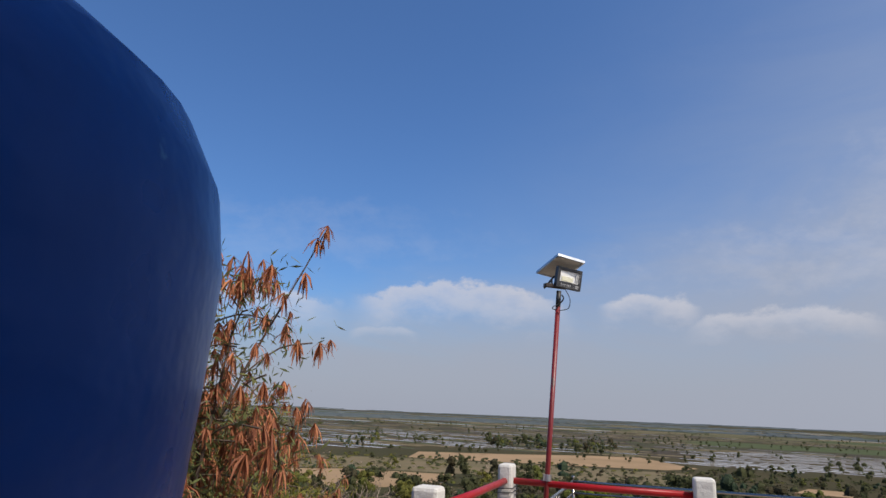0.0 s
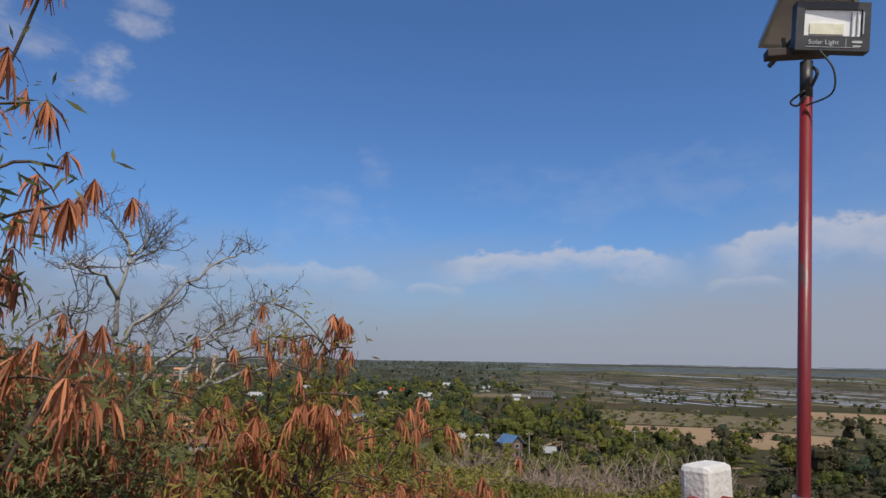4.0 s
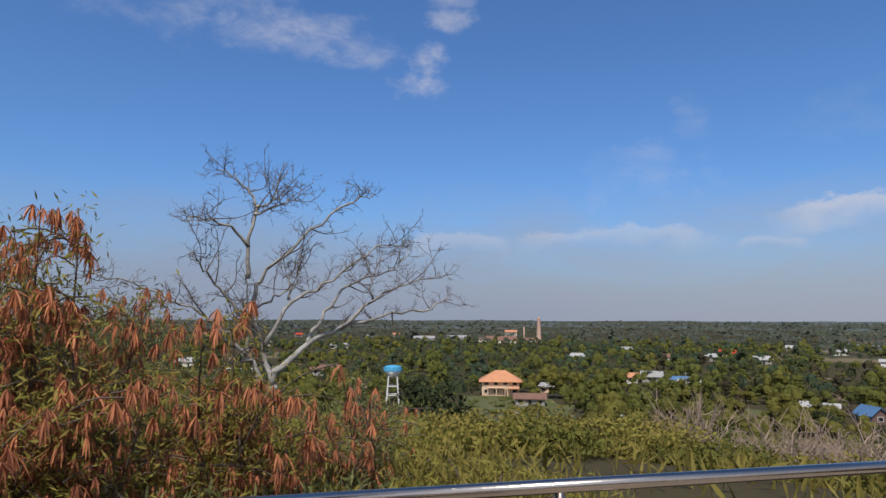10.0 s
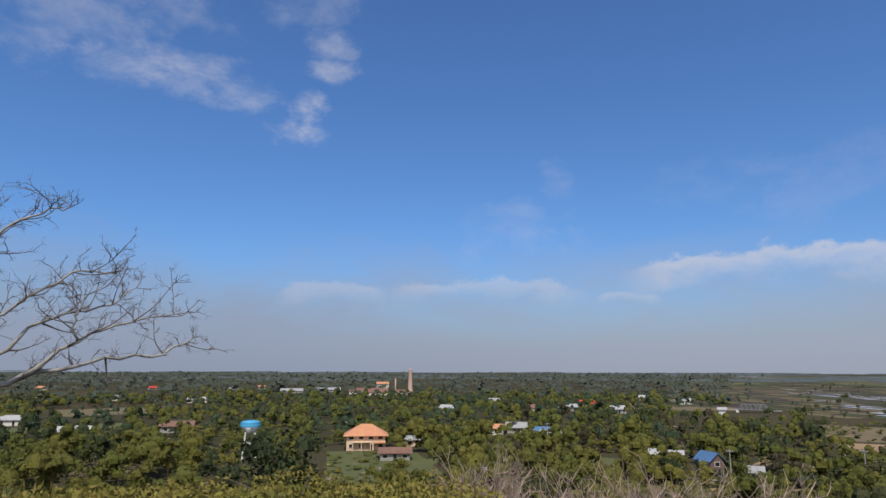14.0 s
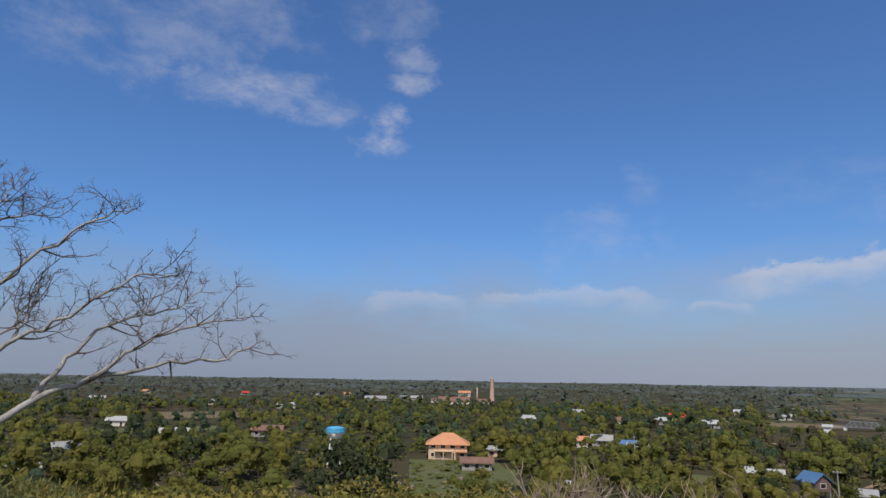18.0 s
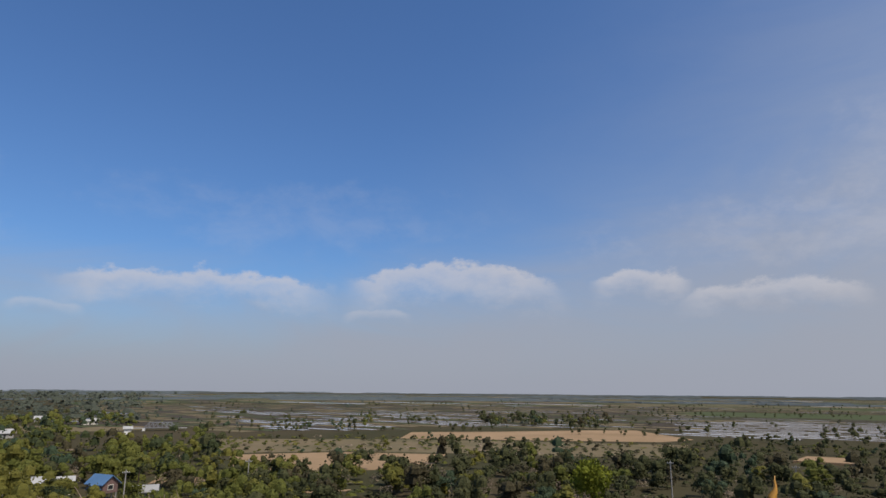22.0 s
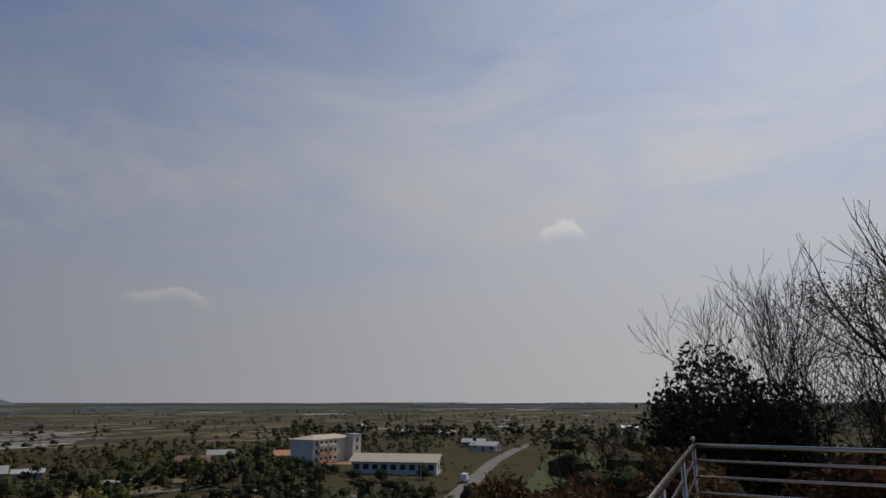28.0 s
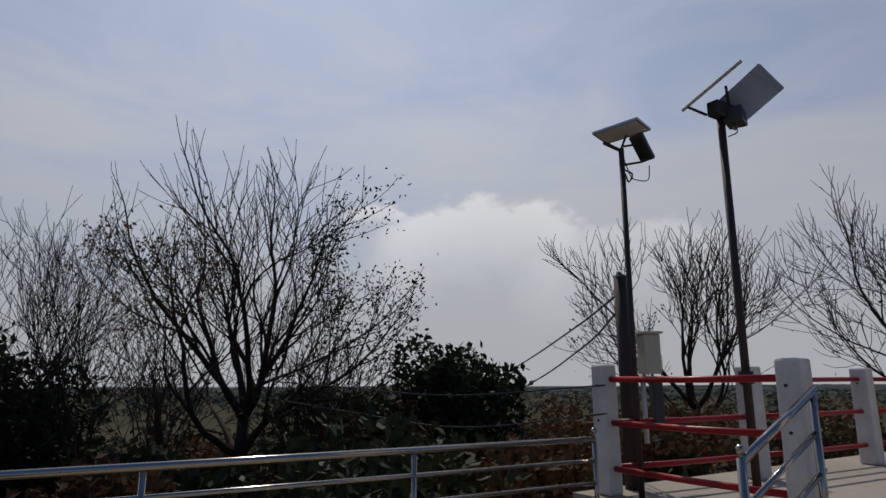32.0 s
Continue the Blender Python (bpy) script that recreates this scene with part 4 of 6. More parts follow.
def horizon_belts():
    """Long belts of trees far off: ridges with an uneven top."""
    rng = np.random.default_rng(21)
    quads = []
    for k in range(620):
        b, d = rng.uniform(-180, 180), 1500 + 7800 * rng.uniform() ** 1.2
        length, slant = rng.uniform(80, 520) * (1 + d / 4000), radians(b + 90 + rng.uniform(-14, 14))
        x, y, _ = polar(b, d)
        step = 9 + d / 220
        n = int(length / step) + 2
        along, back = np.array([math.sin(slant), math.cos(slant)]), np.array([math.sin(radians(b)), math.cos(radians(b))])
        top, wide = rng.uniform(2.5, 5) + d / 5500, rng.uniform(14, 40)
        rows = []
        for i in range(n):
            f = i / (n - 1)
            h = top * (0.35 + 0.65 * math.sin(math.pi * f) ** 0.4) * rng.uniform(0.6, 1.15)
            p = np.array([x, y]) + along * (f - 0.5) * length + back * rng.uniform(-6, 6)
            q = p + back * wide * rng.uniform(0.3, 0.5)
            rows.append([(*p, PLAIN - 0.5), (*(p + back * wide * 0.12), PLAIN + h * 0.7), (*q, PLAIN + h), (*(p + back * wide), PLAIN - 0.5)])
        for r, t in zip(rows, rows[1:]):
            for j in range(3):
                quads += [r[j], t[j], t[j + 1], r[j + 1]]
    v = np.array(quads)
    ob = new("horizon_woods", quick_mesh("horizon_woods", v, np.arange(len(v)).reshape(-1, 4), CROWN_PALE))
    tagged(ob, "belts of trees along the horizon with haze put into their colour", "woods", kind="stuff")


horizon_belts()


def standing_tree(name, label, crowns, mat, x, y, w, hf, rng):
    ob = thing(name, label, "tree", (x, y, ground_z(x, y) - 0.1), rng.uniform(0, 360), "trees on the slope")
    h = w * hf
    s = Shape().tube([(0, 0, 0), (0.05 * w, 0.02 * w, h * 0.3), (0.02 * w, 0.05 * w, h - 0.38 * min(h, 1.15 * w))], [0.035 * w, 0.026 * w, 0.012 * w], 7)
    for a in range(4):
        t = a * 1.6
        s.tube([(0.05 * w, 0.02 * w, h * 0.28), (0.2 * w * math.cos(t), 0.2 * w * math.sin(t), h * 0.58)], [0.016 * w, 0.006 * w], 5)
    part("trunk", s, BARK_DARK, ob)
    crown = new("crown", crowns[int(rng.integers(0, len(crowns)))])
    high = min(h, 1.15 * w)
    crown.parent, crown.scale, crown.location = ob, (w, w, high), (0, 0, h - high)
    return ob


def sight(b):
    """How far below the horizon, in degrees, the view over the slope stays open."""
    for end, angle in ((-88, 5.8), (-66, 8.8), (-53, 7.4), (-38, 9.6), (12, 10.2), (66, 10.6), (88, 7.0), (180, 2.6)):
        if b < end:
            return angle
    return 8.0


def slope_trees():
    rng = np.random.default_rng(33)
    kinds = {}
    for key, mat in (("green", CROWN), ("olive", CROWN_OLIVE), ("dark", CROWN_FAR)):
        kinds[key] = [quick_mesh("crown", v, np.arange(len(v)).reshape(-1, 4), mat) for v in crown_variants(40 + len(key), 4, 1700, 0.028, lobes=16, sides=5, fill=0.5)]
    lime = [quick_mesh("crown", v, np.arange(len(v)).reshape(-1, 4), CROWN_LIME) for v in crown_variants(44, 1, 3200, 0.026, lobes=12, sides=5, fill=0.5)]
    x, y, _ = polar(-4.6, 150)
    standing_tree("tree", "tall yellow green tree standing out of the wood", lime, None, x, y, 10.0, 1.55, rng)
    x, y = -58.8, 14.3
    standing_tree("tree", "tall dark green tree before the water tower", kinds["dark"], None, x, y, 7.4, (-2.8 - ground_z(x, y)) / 7.4, rng)
    for b, d, w, hf, key in ((-47.3, 176, 7.5, 0.85, "dark"), (-42.0, 178, 6.5, 0.95, "green"), (-56.0, 128, 10.0, 1.05, "green"), (-53.0, 120, 9.0, 1.0, "green"), (-69.2, 214, 4.0, 0.8, "dark"), (-68.0, 104, 8.0, 0.9, "olive"), (59.0, 238, 5.5, 0.9, "dark"), (61.2, 234, 6.0, 0.95, "dark"), (64.6, 240, 6.0, 0.9, "dark"), (66.0, 262, 5.5, 0.9, "green"), (55.0, 268, 6.5, 0.9, "dark"), (57.2, 262, 5.0, 0.9, "dark")):
        x, y, _ = polar(b, d)
        standing_tree("tree", "round dark tree beside the houses" if key == "dark" else "bushy tree in the wood below the hill", kinds[key], None, x, y, w, hf, rng)
    made = 0
    while made < 90:
        b, d = rng.uniform(-118, 88), rng.uniform(42, 120)
        if b > 66 and rng.uniform() < 0.5 or 10 < b < 60 and d < 60:
            continue
        x, y, _ = polar(b, d)
        top = ground_z(x, y)
        w = rng.uniform(4.5, 9.0)
        hf = rng.uniform(0.8, 1.15)
        # keep the view over the slope open
        limit = 1.6 - d * math.tan(radians(sight(b)))
        if top + w * hf > limit:
            w = max(1.4, (limit - top) / hf)
            if limit - top < 1.3:
                made += 1
                continue
        key = ("green", "olive", "dark", "olive")[int(rng.integers(0, 4))]
        standing_tree("tree", {"green": "bushy green broadleaf tree on the hillside", "olive": "olive yellow tree on the hillside", "dark": "dark green tree on the hillside"}[key], kinds[key], None, x, y, w, hf, rng)
        made += 1


slope_trees()


def palm(b, d, tall, seed):
    """A coconut palm: a slim bent trunk and drooping fronds with leaflets."""
    rnd = random.Random(seed)
    x, y, _ = polar(b, d)
    ob = thing("palm_tree", "slim coconut palm with drooping yellow green fronds", "tree", (x, y, ground_z(x, y) - 0.1), rnd.uniform(0, 360), "palms of the plain")
    lean = rnd.uniform(0.3, 0.9)
    trunk = smooth_path([(0, 0, 0), (lean * 0.3, 0, tall * 0.5), (lean, 0, tall)], 4)
    part("trunk", Shape().tube(trunk, [0.2 - 0.08 * i / (len(trunk) - 1) for i in range(len(trunk))], 7), BARK_DARK, ob, smooth=True)
    for k in range(15):
        a, rise = k * 2.4 + rnd.uniform(-0.2, 0.2), rnd.uniform(-0.2, 1.1)
        way = Vector((math.cos(a), math.sin(a), rise)).normalized()
        side = Vector((-math.sin(a), math.cos(a), 0))
        p, f = Vector((lean, 0, tall)), Shape()
        for i in range(7):
            q = p + way * 0.42
            half = 0.75 * math.sin(math.pi * (i + 1) / 8) + 0.1
            for sgn in (-1, 1):
                tip = p + side * sgn * half + way * 0.35 - Vector((0, 0, 0.35 * half))
                f.add([p, q, tip + way * 0.12, tip], [(0, 1, 2, 3)])
            way = (way + Vector((0, 0, -0.2))).normalized()
            p = q
        part("frond", f, CROWN_OLIVE if k % 3 else CROWN, ob)


for n, (b, d, tall) in enumerate(((-41.7, 196, 9.0), (-96.5, 150, 10.0), (-98.2, 163, 8.5), (-66.4, 262, 9.0), (-52.5, 228, 9.5), (-88.6, 178, 9.0), (-104.5, 172, 9.0), (-39.0, 238, 8.5))):
    palm(b, d, tall, 80 + n)


def slope_cover():
    rng = np.random.default_rng(35)
    rows = []
    while len(rows) < 520:
        b, d = (rng.uniform(-122, 100), rng.uniform(14, 85)) if len(rows) < 330 else (rng.uniform(78, 150), rng.uniform(24, 56))
        x, y, _ = polar(b, d)
        g = ground_z(x, y)
        limit = 1.6 - d * math.tan(radians(max(9.5, sight(b)) if b < 78 else 2.6))
        w = rng.uniform(1.8, 4.2)
        h = min(w * rng.uniform(0.6, 0.95) * (2.2 if b > 78 else 1.0), limit - g)
        if h < 0.4 or -1.5 < x < 14.5 and y < 8:
            rows.append(None)
            continue
        rows.append((x, y, g - 0.1, w, h / w))
    rows = [r for r in rows if r]
    side = [r for r in rows if bearing_of(r[0], r[1])[0] > 78]
    rows = [r for r in rows if bearing_of(r[0], r[1])[0] <= 78]
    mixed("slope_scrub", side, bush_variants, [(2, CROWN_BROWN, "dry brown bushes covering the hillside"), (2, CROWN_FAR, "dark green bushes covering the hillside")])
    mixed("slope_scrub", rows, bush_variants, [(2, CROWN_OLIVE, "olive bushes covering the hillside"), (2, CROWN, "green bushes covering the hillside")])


slope_cover()

# ---------------------------------------------------------------- buildings of the plain
def gable_roof(l, w, h, z, over):
    a, b = l / 2 + over, w / 2 + over
    drop = h * over / (w / 2)
    t = 0.18
    v = [(-a, -b, z - drop), (a, -b, z - drop), (a, 0, z + h), (-a, 0, z + h), (a, b, z - drop), (-a, b, z - drop)]
    s = Shape().add(v + [(x, y, q + t) for x, y, q in v], [(0, 3, 2, 1), (3, 5, 4, 2), (6, 7, 8, 9), (9, 8, 10, 11), (0, 1, 7, 6), (5, 11, 10, 4), (1, 2, 8, 7), (2, 4, 10, 8), (0, 6, 9, 3), (3, 9, 11, 5)])
    return s


def hip_roof(l, w, h, z, over):
    a, b = l / 2 + over, w / 2 + over
    ridge = max(0.2, (l - w) / 2)
    drop = h * over / (w / 2)
    v = [(-a, -b, z - drop), (a, -b, z - drop), (a, b, z - drop), (-a, b, z - drop), (-ridge, 0, z + h), (ridge, 0, z + h)]
    low = [(x, y, q - 0.15) for x, y, q in v[:4]]
    return Shape().add(v + low, [(0, 1, 5, 4), (1, 2, 5), (2, 3, 4, 5), (3, 0, 4), (9, 8, 7, 6), (0, 6, 7, 1), (1, 7, 8, 2), (2, 8, 9, 3), (3, 9, 6, 0)])


def window(parent, c, size, face, frame=OFFWHITE):
    """A window on a wall: face is 'x' or 'y', the wall's normal axis; size is width and height."""
    w, h = size
    s = (0.12, w, h) if face == "x" else (w, 0.12, h)
    win = part("window", Shape().box(c, s), DARK_OPENING, parent)
    bars = Shape()
    for sign in (-1, 1):
        if face == "x":
            bars.box((c[0], c[1] + sign * (w / 2 + 0.06), c[2]), (0.2, 0.12, h + 0.24)).box((c[0], c[1], c[2] + sign * (h / 2 + 0.06)), (0.2, w, 0.12))
        else:
            bars.box((c[0] + sign * (w / 2 + 0.06), c[1], c[2]), (0.12, 0.2, h + 0.24)).box((c[0], c[1], c[2] + sign * (h / 2 + 0.06)), (w, 0.2, 0.12))
    part("window_frame", bars, frame, win)
    return win


def house(name, label, b, d, l, w, h, roof, roof_h, wall_mat, roof_mat, turn=None, over=0.8, storeys=1, bays=3, group="", openings=True, lift=0.0):
    """A house on the plain. turn: its long side's angle; by default square to the line of sight."""
    ob = thing(name, label, "house" if "house" in name else "building", polar(b, d), -b if turn is None else turn, group)
    part("wall", Shape().box((0, 0, h / 2 + lift), (l, w, h)), wall_mat, ob)
    part("roof", (hip_roof if roof == "hip" else gable_roof)(l, w, roof_h, h + lift, over), roof_mat, ob)
    if roof == "gable":
        g = Shape().add([(-l / 2, -w / 2, h + lift), (-l / 2, w / 2, h + lift), (-l / 2, 0, h + roof_h + lift), (l / 2, -w / 2, h + lift), (l / 2, w / 2, h + lift), (l / 2, 0, h + roof_h + lift)], [(0, 2, 1), (3, 4, 5)])
        part("gable", g, wall_mat, ob)
    if openings:
        step = h / storeys
        for k in range(storeys):
            z = step * k + step * 0.55 + lift
            for i in range(bays):
                x = (i + 0.5) / bays * l - l / 2
                if k == 0 and i == bays // 2:
                    part("door", Shape().box((x, -w / 2 - 0.03, 1.05 + lift), (1.0, 0.12, 2.1)), DARK_OPENING, ob)
                else:
                    window(ob, (x, -w / 2 - 0.03, z), (min(1.5, l / bays * 0.5), step * 0.42), "y")
            for sx in (-1, 1):
                window(ob, (sx * (l / 2 + 0.03), 0, z), (1.4, step * 0.42), "x")
    return ob


# the two storey house with the orange hipped roof
main = house("house", "two storey cream house with orange hipped tile roof", -72.7, 232, 13.2, 9.5, 5.6, "hip", 2.9, CREAM, TILE_ORANGE, over=1.1, storeys=2, bays=4)
part("balcony", Shape().box((-1.5, -5.6, 2.85), (6.5, 1.8, 0.25)), CREAM, main)
for px in (-4.5, -1.5, 1.5):
    part("pillar", Shape().box((px, -6.3, 1.4), (0.3, 0.3, 2.8)), CREAM, main)
part("porch_roof", Shape().box((4.6, -6.0, 2.7), (4.0, 2.6, 0.2)), TILE_ORANGE, main)
house("shed_house", "low rusty roofed shed beside the cream house", -70.2, 205, 9, 6, 2.4, "gable", 1.1, GREYWALL, TIN_RUST, bays=3)
house("outhouse", "small cream outbuilding behind the house", -68.6, 240, 5, 4, 2.6, "gable", 0.9, CREAM, TIN_GREY, bays=2)


def water_tower(b, d):
    ob = thing("water_tower", "white concrete water tower with sky blue tank", "water tower", polar(b, d), -b)
    h = 9.8
    for sx in (-1, 1):
        for sy in (-1, 1):
            part("leg", Shape().tube([(sx * 2.0, sy * 2.0, 0), (sx * 1.35, sy * 1.35, h - 1.2)], [0.28, 0.22], 8), TANK_WHITE, ob)
    for z in (2.6, 5.4):
        f = 2.0 - 0.65 * z / (h - 1.2)
        for sx in (-1, 1):
            part("brace", Shape().box((sx * f, 0, z), (0.22, 2 * f, 0.3)), TANK_WHITE, ob)
            part("brace", Shape().box((0, sx * f, z), (2 * f, 0.22, 0.3)), TANK_WHITE, ob)
    part("bowl", Shape().lathe((0, 0, h - 1.6), [(1.4, 0), (1.6, 0.5), (3.0, 2.0)], 28), TANK_WHITE, ob, smooth=True)
    part("tank", Shape().lathe((0, 0, h + 0.35), [(3.0, 0), (3.05, 0.2), (3.05, 1.1), (2.95, 1.2)], 28), TANK_BLUE, ob, "sky blue painted tank wall")
    part("lid", Shape().lathe((0, 0, h + 1.55), [(3.1, 0), (2.4, 0.35), (0.9, 0.62), (0.3, 0.66)], 28), TANK_BLUE, ob, smooth=True)
    part("ladder", Shape().box((1.9, -1.2, h / 2), (0.05, 0.45, h)), GREY_STEEL, ob)


water_tower(-82.4, 208)

# the brickworks with its chimneys
chimney = thing("chimney", "tall tapered orange brick factory chimney", "chimney", polar(-68.8, 690))
part("shaft", Shape().lathe((0, 0, 0), [(2.9, 0), (2.6, 4), (1.7, 26), (1.85, 26.3), (1.85, 27.2), (1.6, 27.4)], 20), BRICK, chimney, smooth=True)
part("plinth", Shape().box((0, 0, 1.2), (7, 7, 2.4)), BRICK, chimney)
small = thing("chimney", "slim brick chimney of the brickworks", "chimney", polar(-70.1, 705))
part("shaft", Shape().lathe((0, 0, 0), [(0.9, 0), (0.55, 17)], 12), BRICK, small, smooth=True)
part("plinth", Shape().box((0, 0, 0.6), (2.6, 2.6, 1.2)), TANK_WHITE, small)
house("factory_building", "long brickworks shed with rusty roof", -71.9, 690, 26, 14, 3.5, "gable", 3.6, OFFWHITE, TIN_RUST, bays=6)
house("factory_building", "brickworks shed with orange roof", -73.4, 720, 18, 12, 3.5, "gable", 3.0, OFFWHITE, TIN_RUST, bays=4)
house("factory_building", "white walled brickworks store", -69.6, 675, 12, 8, 4, "gable", 2.0, OFFWHITE, TIN_RUST, bays=3)
house("factory_building", "long low building with grey roof", -76.0, 790, 30, 14, 2.6, "gable", 2.4, GREYWALL, TIN_GREY, bays=7)
house("factory_building", "long low building with pale weathered roof", -79.0, 760, 24, 12, 2.4, "gable", 2.6, GREYWALL, TIN_GREY, bays=5)
house("factory_building", "far building with orange roof", -71.2, 950, 17, 10, 6, "gable", 2.4, OFFWHITE, TILE_ORANGE, bays=5, storeys=2)

# red roofed houses by the lane
house("house", "long low house with bright orange red roof", -61.8, 282, 10, 7, 3.0, "gable", 1.3, OFFWHITE, TILE_ORANGE, bays=5)
house("house", "low house with weathered grey roof", -59.6, 290, 8, 6, 2.8, "gable", 1.8, GREYWALL, TIN_GREY, bays=4)
house("shed_house", "shed under blue plastic sheeting", -57.4, 282, 6, 4, 2.2, "gable", 1.2, GREYWALL, TIN_BLUE, bays=3)
house("shed_house", "low hut with white metal roof", -56.6, 270, 8, 5, 2.4, "gable", 1.0, GREYWALL, TIN_WHITE, bays=3)
# the house with the blue metal roof
blue = house("house", "timber house on stilts with blue metal roof", -44.1, 190, 5.4, 4.4, 2.4, "gable", 1.7, PINKWALL, TIN_BLUE, turn=-6, over=0.6, bays=2, lift=1.8)
for sx in (-1, -0.3, 0.4, 1):
    for sy in (-1, 1):
        part("stilt", Shape().box((sx * 2.5, sy * 2.0, 0.9), (0.22, 0.22, 1.8)), GREYWALL, blue)
part("side_roof", gable_roof(2.4, 2.4, 1.0, 3.0, 0.3).place(pose(1.0, -3.0, 0, 0, 0, 90)), TIN_BLUE, blue)
part("stair", Shape().box((-2.0, -3.2, 0.9), (0.9, 1.3, 0.18)), PINKWALL, blue)
house("house", "low white roofed house among trees", -47.6, 203, 10, 6, 2.8, "gable", 1.6, OFFWHITE, TIN_WHITE, bays=3)
house("house", "low pale roofed house among trees", -49.3, 207, 8, 6, 2.8, "gable", 1.4, GREYWALL, TIN_GREY, bays=3)
house("shed_house", "grey shed beside the blue roofed house", -41.3, 186, 6, 4, 2.4, "gable", 1.0, GREYWALL, TIN_GREY, bays=2)

# scattered far houses, each with its own roof
SCATTER = [(-65.5, 420, TIN_WHITE), (-58.0, 430, TIN_RUST), (-55.0, 445, TIN_WHITE), (-53.2, 500, TILE_RED), (-51.0, 430, TIN_WHITE), (-61.5, 520, TIN_GREY), (-48.5, 610, TIN_WHITE),
           (-86.5, 560, TIN_WHITE), (-90.0, 900, TILE_RED), (-93.0, 620, TIN_GREY), (-95.5, 300, TIN_WHITE), (-99.0, 380, TIN_WHITE), (-103.0, 250, TIN_GREY), (-106.0, 205, TIN_WHITE),
           (-88.0, 310, TIN_RUST), (-84.0, 850, TIN_WHITE), (-81.5, 900, TILE_ORANGE), (-45.5, 560, TIN_WHITE), (-101.0, 700, TIN_WHITE), (-97.5, 950, TILE_ORANGE),
           (63.0, 520, TIN_WHITE), (66.7, 505, TIN_WHITE), (69.0, 400, TIN_WHITE), (70.0, 372, TIN_WHITE), (59.5, 640, TIN_WHITE), (48.0, 330, TIN_GREY), (46.0, 300, TIN_RUST), (82.0, 620, TIN_WHITE), (86.0, 540, TIN_WHITE)]
for n, (b, d, roof) in enumerate(SCATTER):
    tone = {TIN_WHITE: "white metal", TIN_GREY: "grey", TIN_RUST: "rusty", TILE_RED: "red tile", TILE_ORANGE: "orange tile"}[roof]
    house("house", "small village house with " + tone + " roof", b, d, 9 + n % 4 * 2, 6 + n % 3, 3.0, "gable", 1.7, OFFWHITE if n % 2 else GREYWALL, roof, turn=-b + (n * 37) % 50 - 25, bays=3, group="village houses")


def bridge(b, d):
    """A steel truss bridge."""
    ob = thing("truss_bridge", "grey steel truss bridge over the stream", "bridge", polar(b, d), -b - 6)
    n, step, h = 7, 2.7, 3.3
    for side in (-2.2, 2.2):
        part("bottom_chord", Shape().box((0, side, 2.0), (n * step, 0.35, 0.5)), GREY_STEEL, ob)
        part("top_chord", Shape().box((0, side, 2.0 + h), ((n - 2) * step, 0.35, 0.4)), GREY_STEEL, ob)
        for i in range(1, n):
            x = (i - n / 2) * step
            part("vertical", Shape().box((x, side, 2.0 + h / 2), (0.3, 0.3, h)), GREY_STEEL, ob)
        for i in range(n):
            x0, x1 = (i - n / 2) * step, (i + 1 - n / 2) * step
            z0, z1 = (2.0, 2.0 + h) if i < n / 2 else (2.0 + h, 2.0)
            if i == n - 1:
                z0, z1 = 2.0 + h, 2.0
            part("diagonal", Shape().tube([(x0, side, z0), (x1, side, z1)], 0.16, 5), GREY_STEEL, ob)
    part("road_deck", Shape().box((0, 0, 1.7), (n * step + 14, 4.2, 0.3)), GREYWALL, ob)
    for x in (-n * step / 2, n * step / 2):
        part("pier", Shape().box((x, 0, 0.8), (1.6, 5, 1.6)), TANK_WHITE, ob)


bridge(-40.5, 470)
house("outhouse", "small white hut by the bridge", -42.8, 440, 4, 4, 3.5, "gable", 1.0, TANK_WHITE, TIN_WHITE, bays=1, openings=False)

# by the sunny fields: red roofed house, sheds, temple finial
red = house("house", "pale house with bright red tile roof", 19.2, 240, 11.5, 8, 4.0, "hip", 3.0, OFFWHITE, TILE_RED, over=1.0, bays=4)
part("porch_roof", gable_roof(4, 4, 1.8, 3.0, 0.4).place(pose(1.5, -5.0, 0, 0, 0, 90)), TILE_RED, red)
long_shed = house("shed_building", "long open shed with grey fibre cement roof", 30.8, 282, 26, 9, 3.0, "gable", 2.0, GREYWALL, TIN_GREY, bays=6)
house("shed_building", "low lean-to with white metal roof", 34.8, 284, 9, 6, 2.4, "gable", 1.0, GREYWALL, TIN_WHITE, bays=2)
house("house", "cream house with orange roof", 53.0, 318, 8, 6, 3.0, "gable", 1.8, CREAM, TILE_ORANGE, bays=3)
house("outhouse", "roofless grey brick enclosure", 41.0, 246, 8, 4, 1.6, "gable", 0.3, OFFWHITE, TIN_GREY, bays=2, openings=False)

spire = thing("temple_finial", "ochre gold pointed temple roof finial", "finial", polar(8.6, 150))
part("ridge", Shape().box((0, 0, 3.0), (3.0, 0.5, 6.0)), GOLD, spire)
part("horn", Shape().tube([(-0.4, 0, 6.0), (0.2, 0, 7.4), (0.75, 0, 8.4), (0.95, 0, 9.4), (0.9, 0, 10.4), (1.05, 0, 11.4)], [0.9, 0.8, 0.55, 0.35, 0.2, 0.05], 10), GOLD, spire, smooth=True)


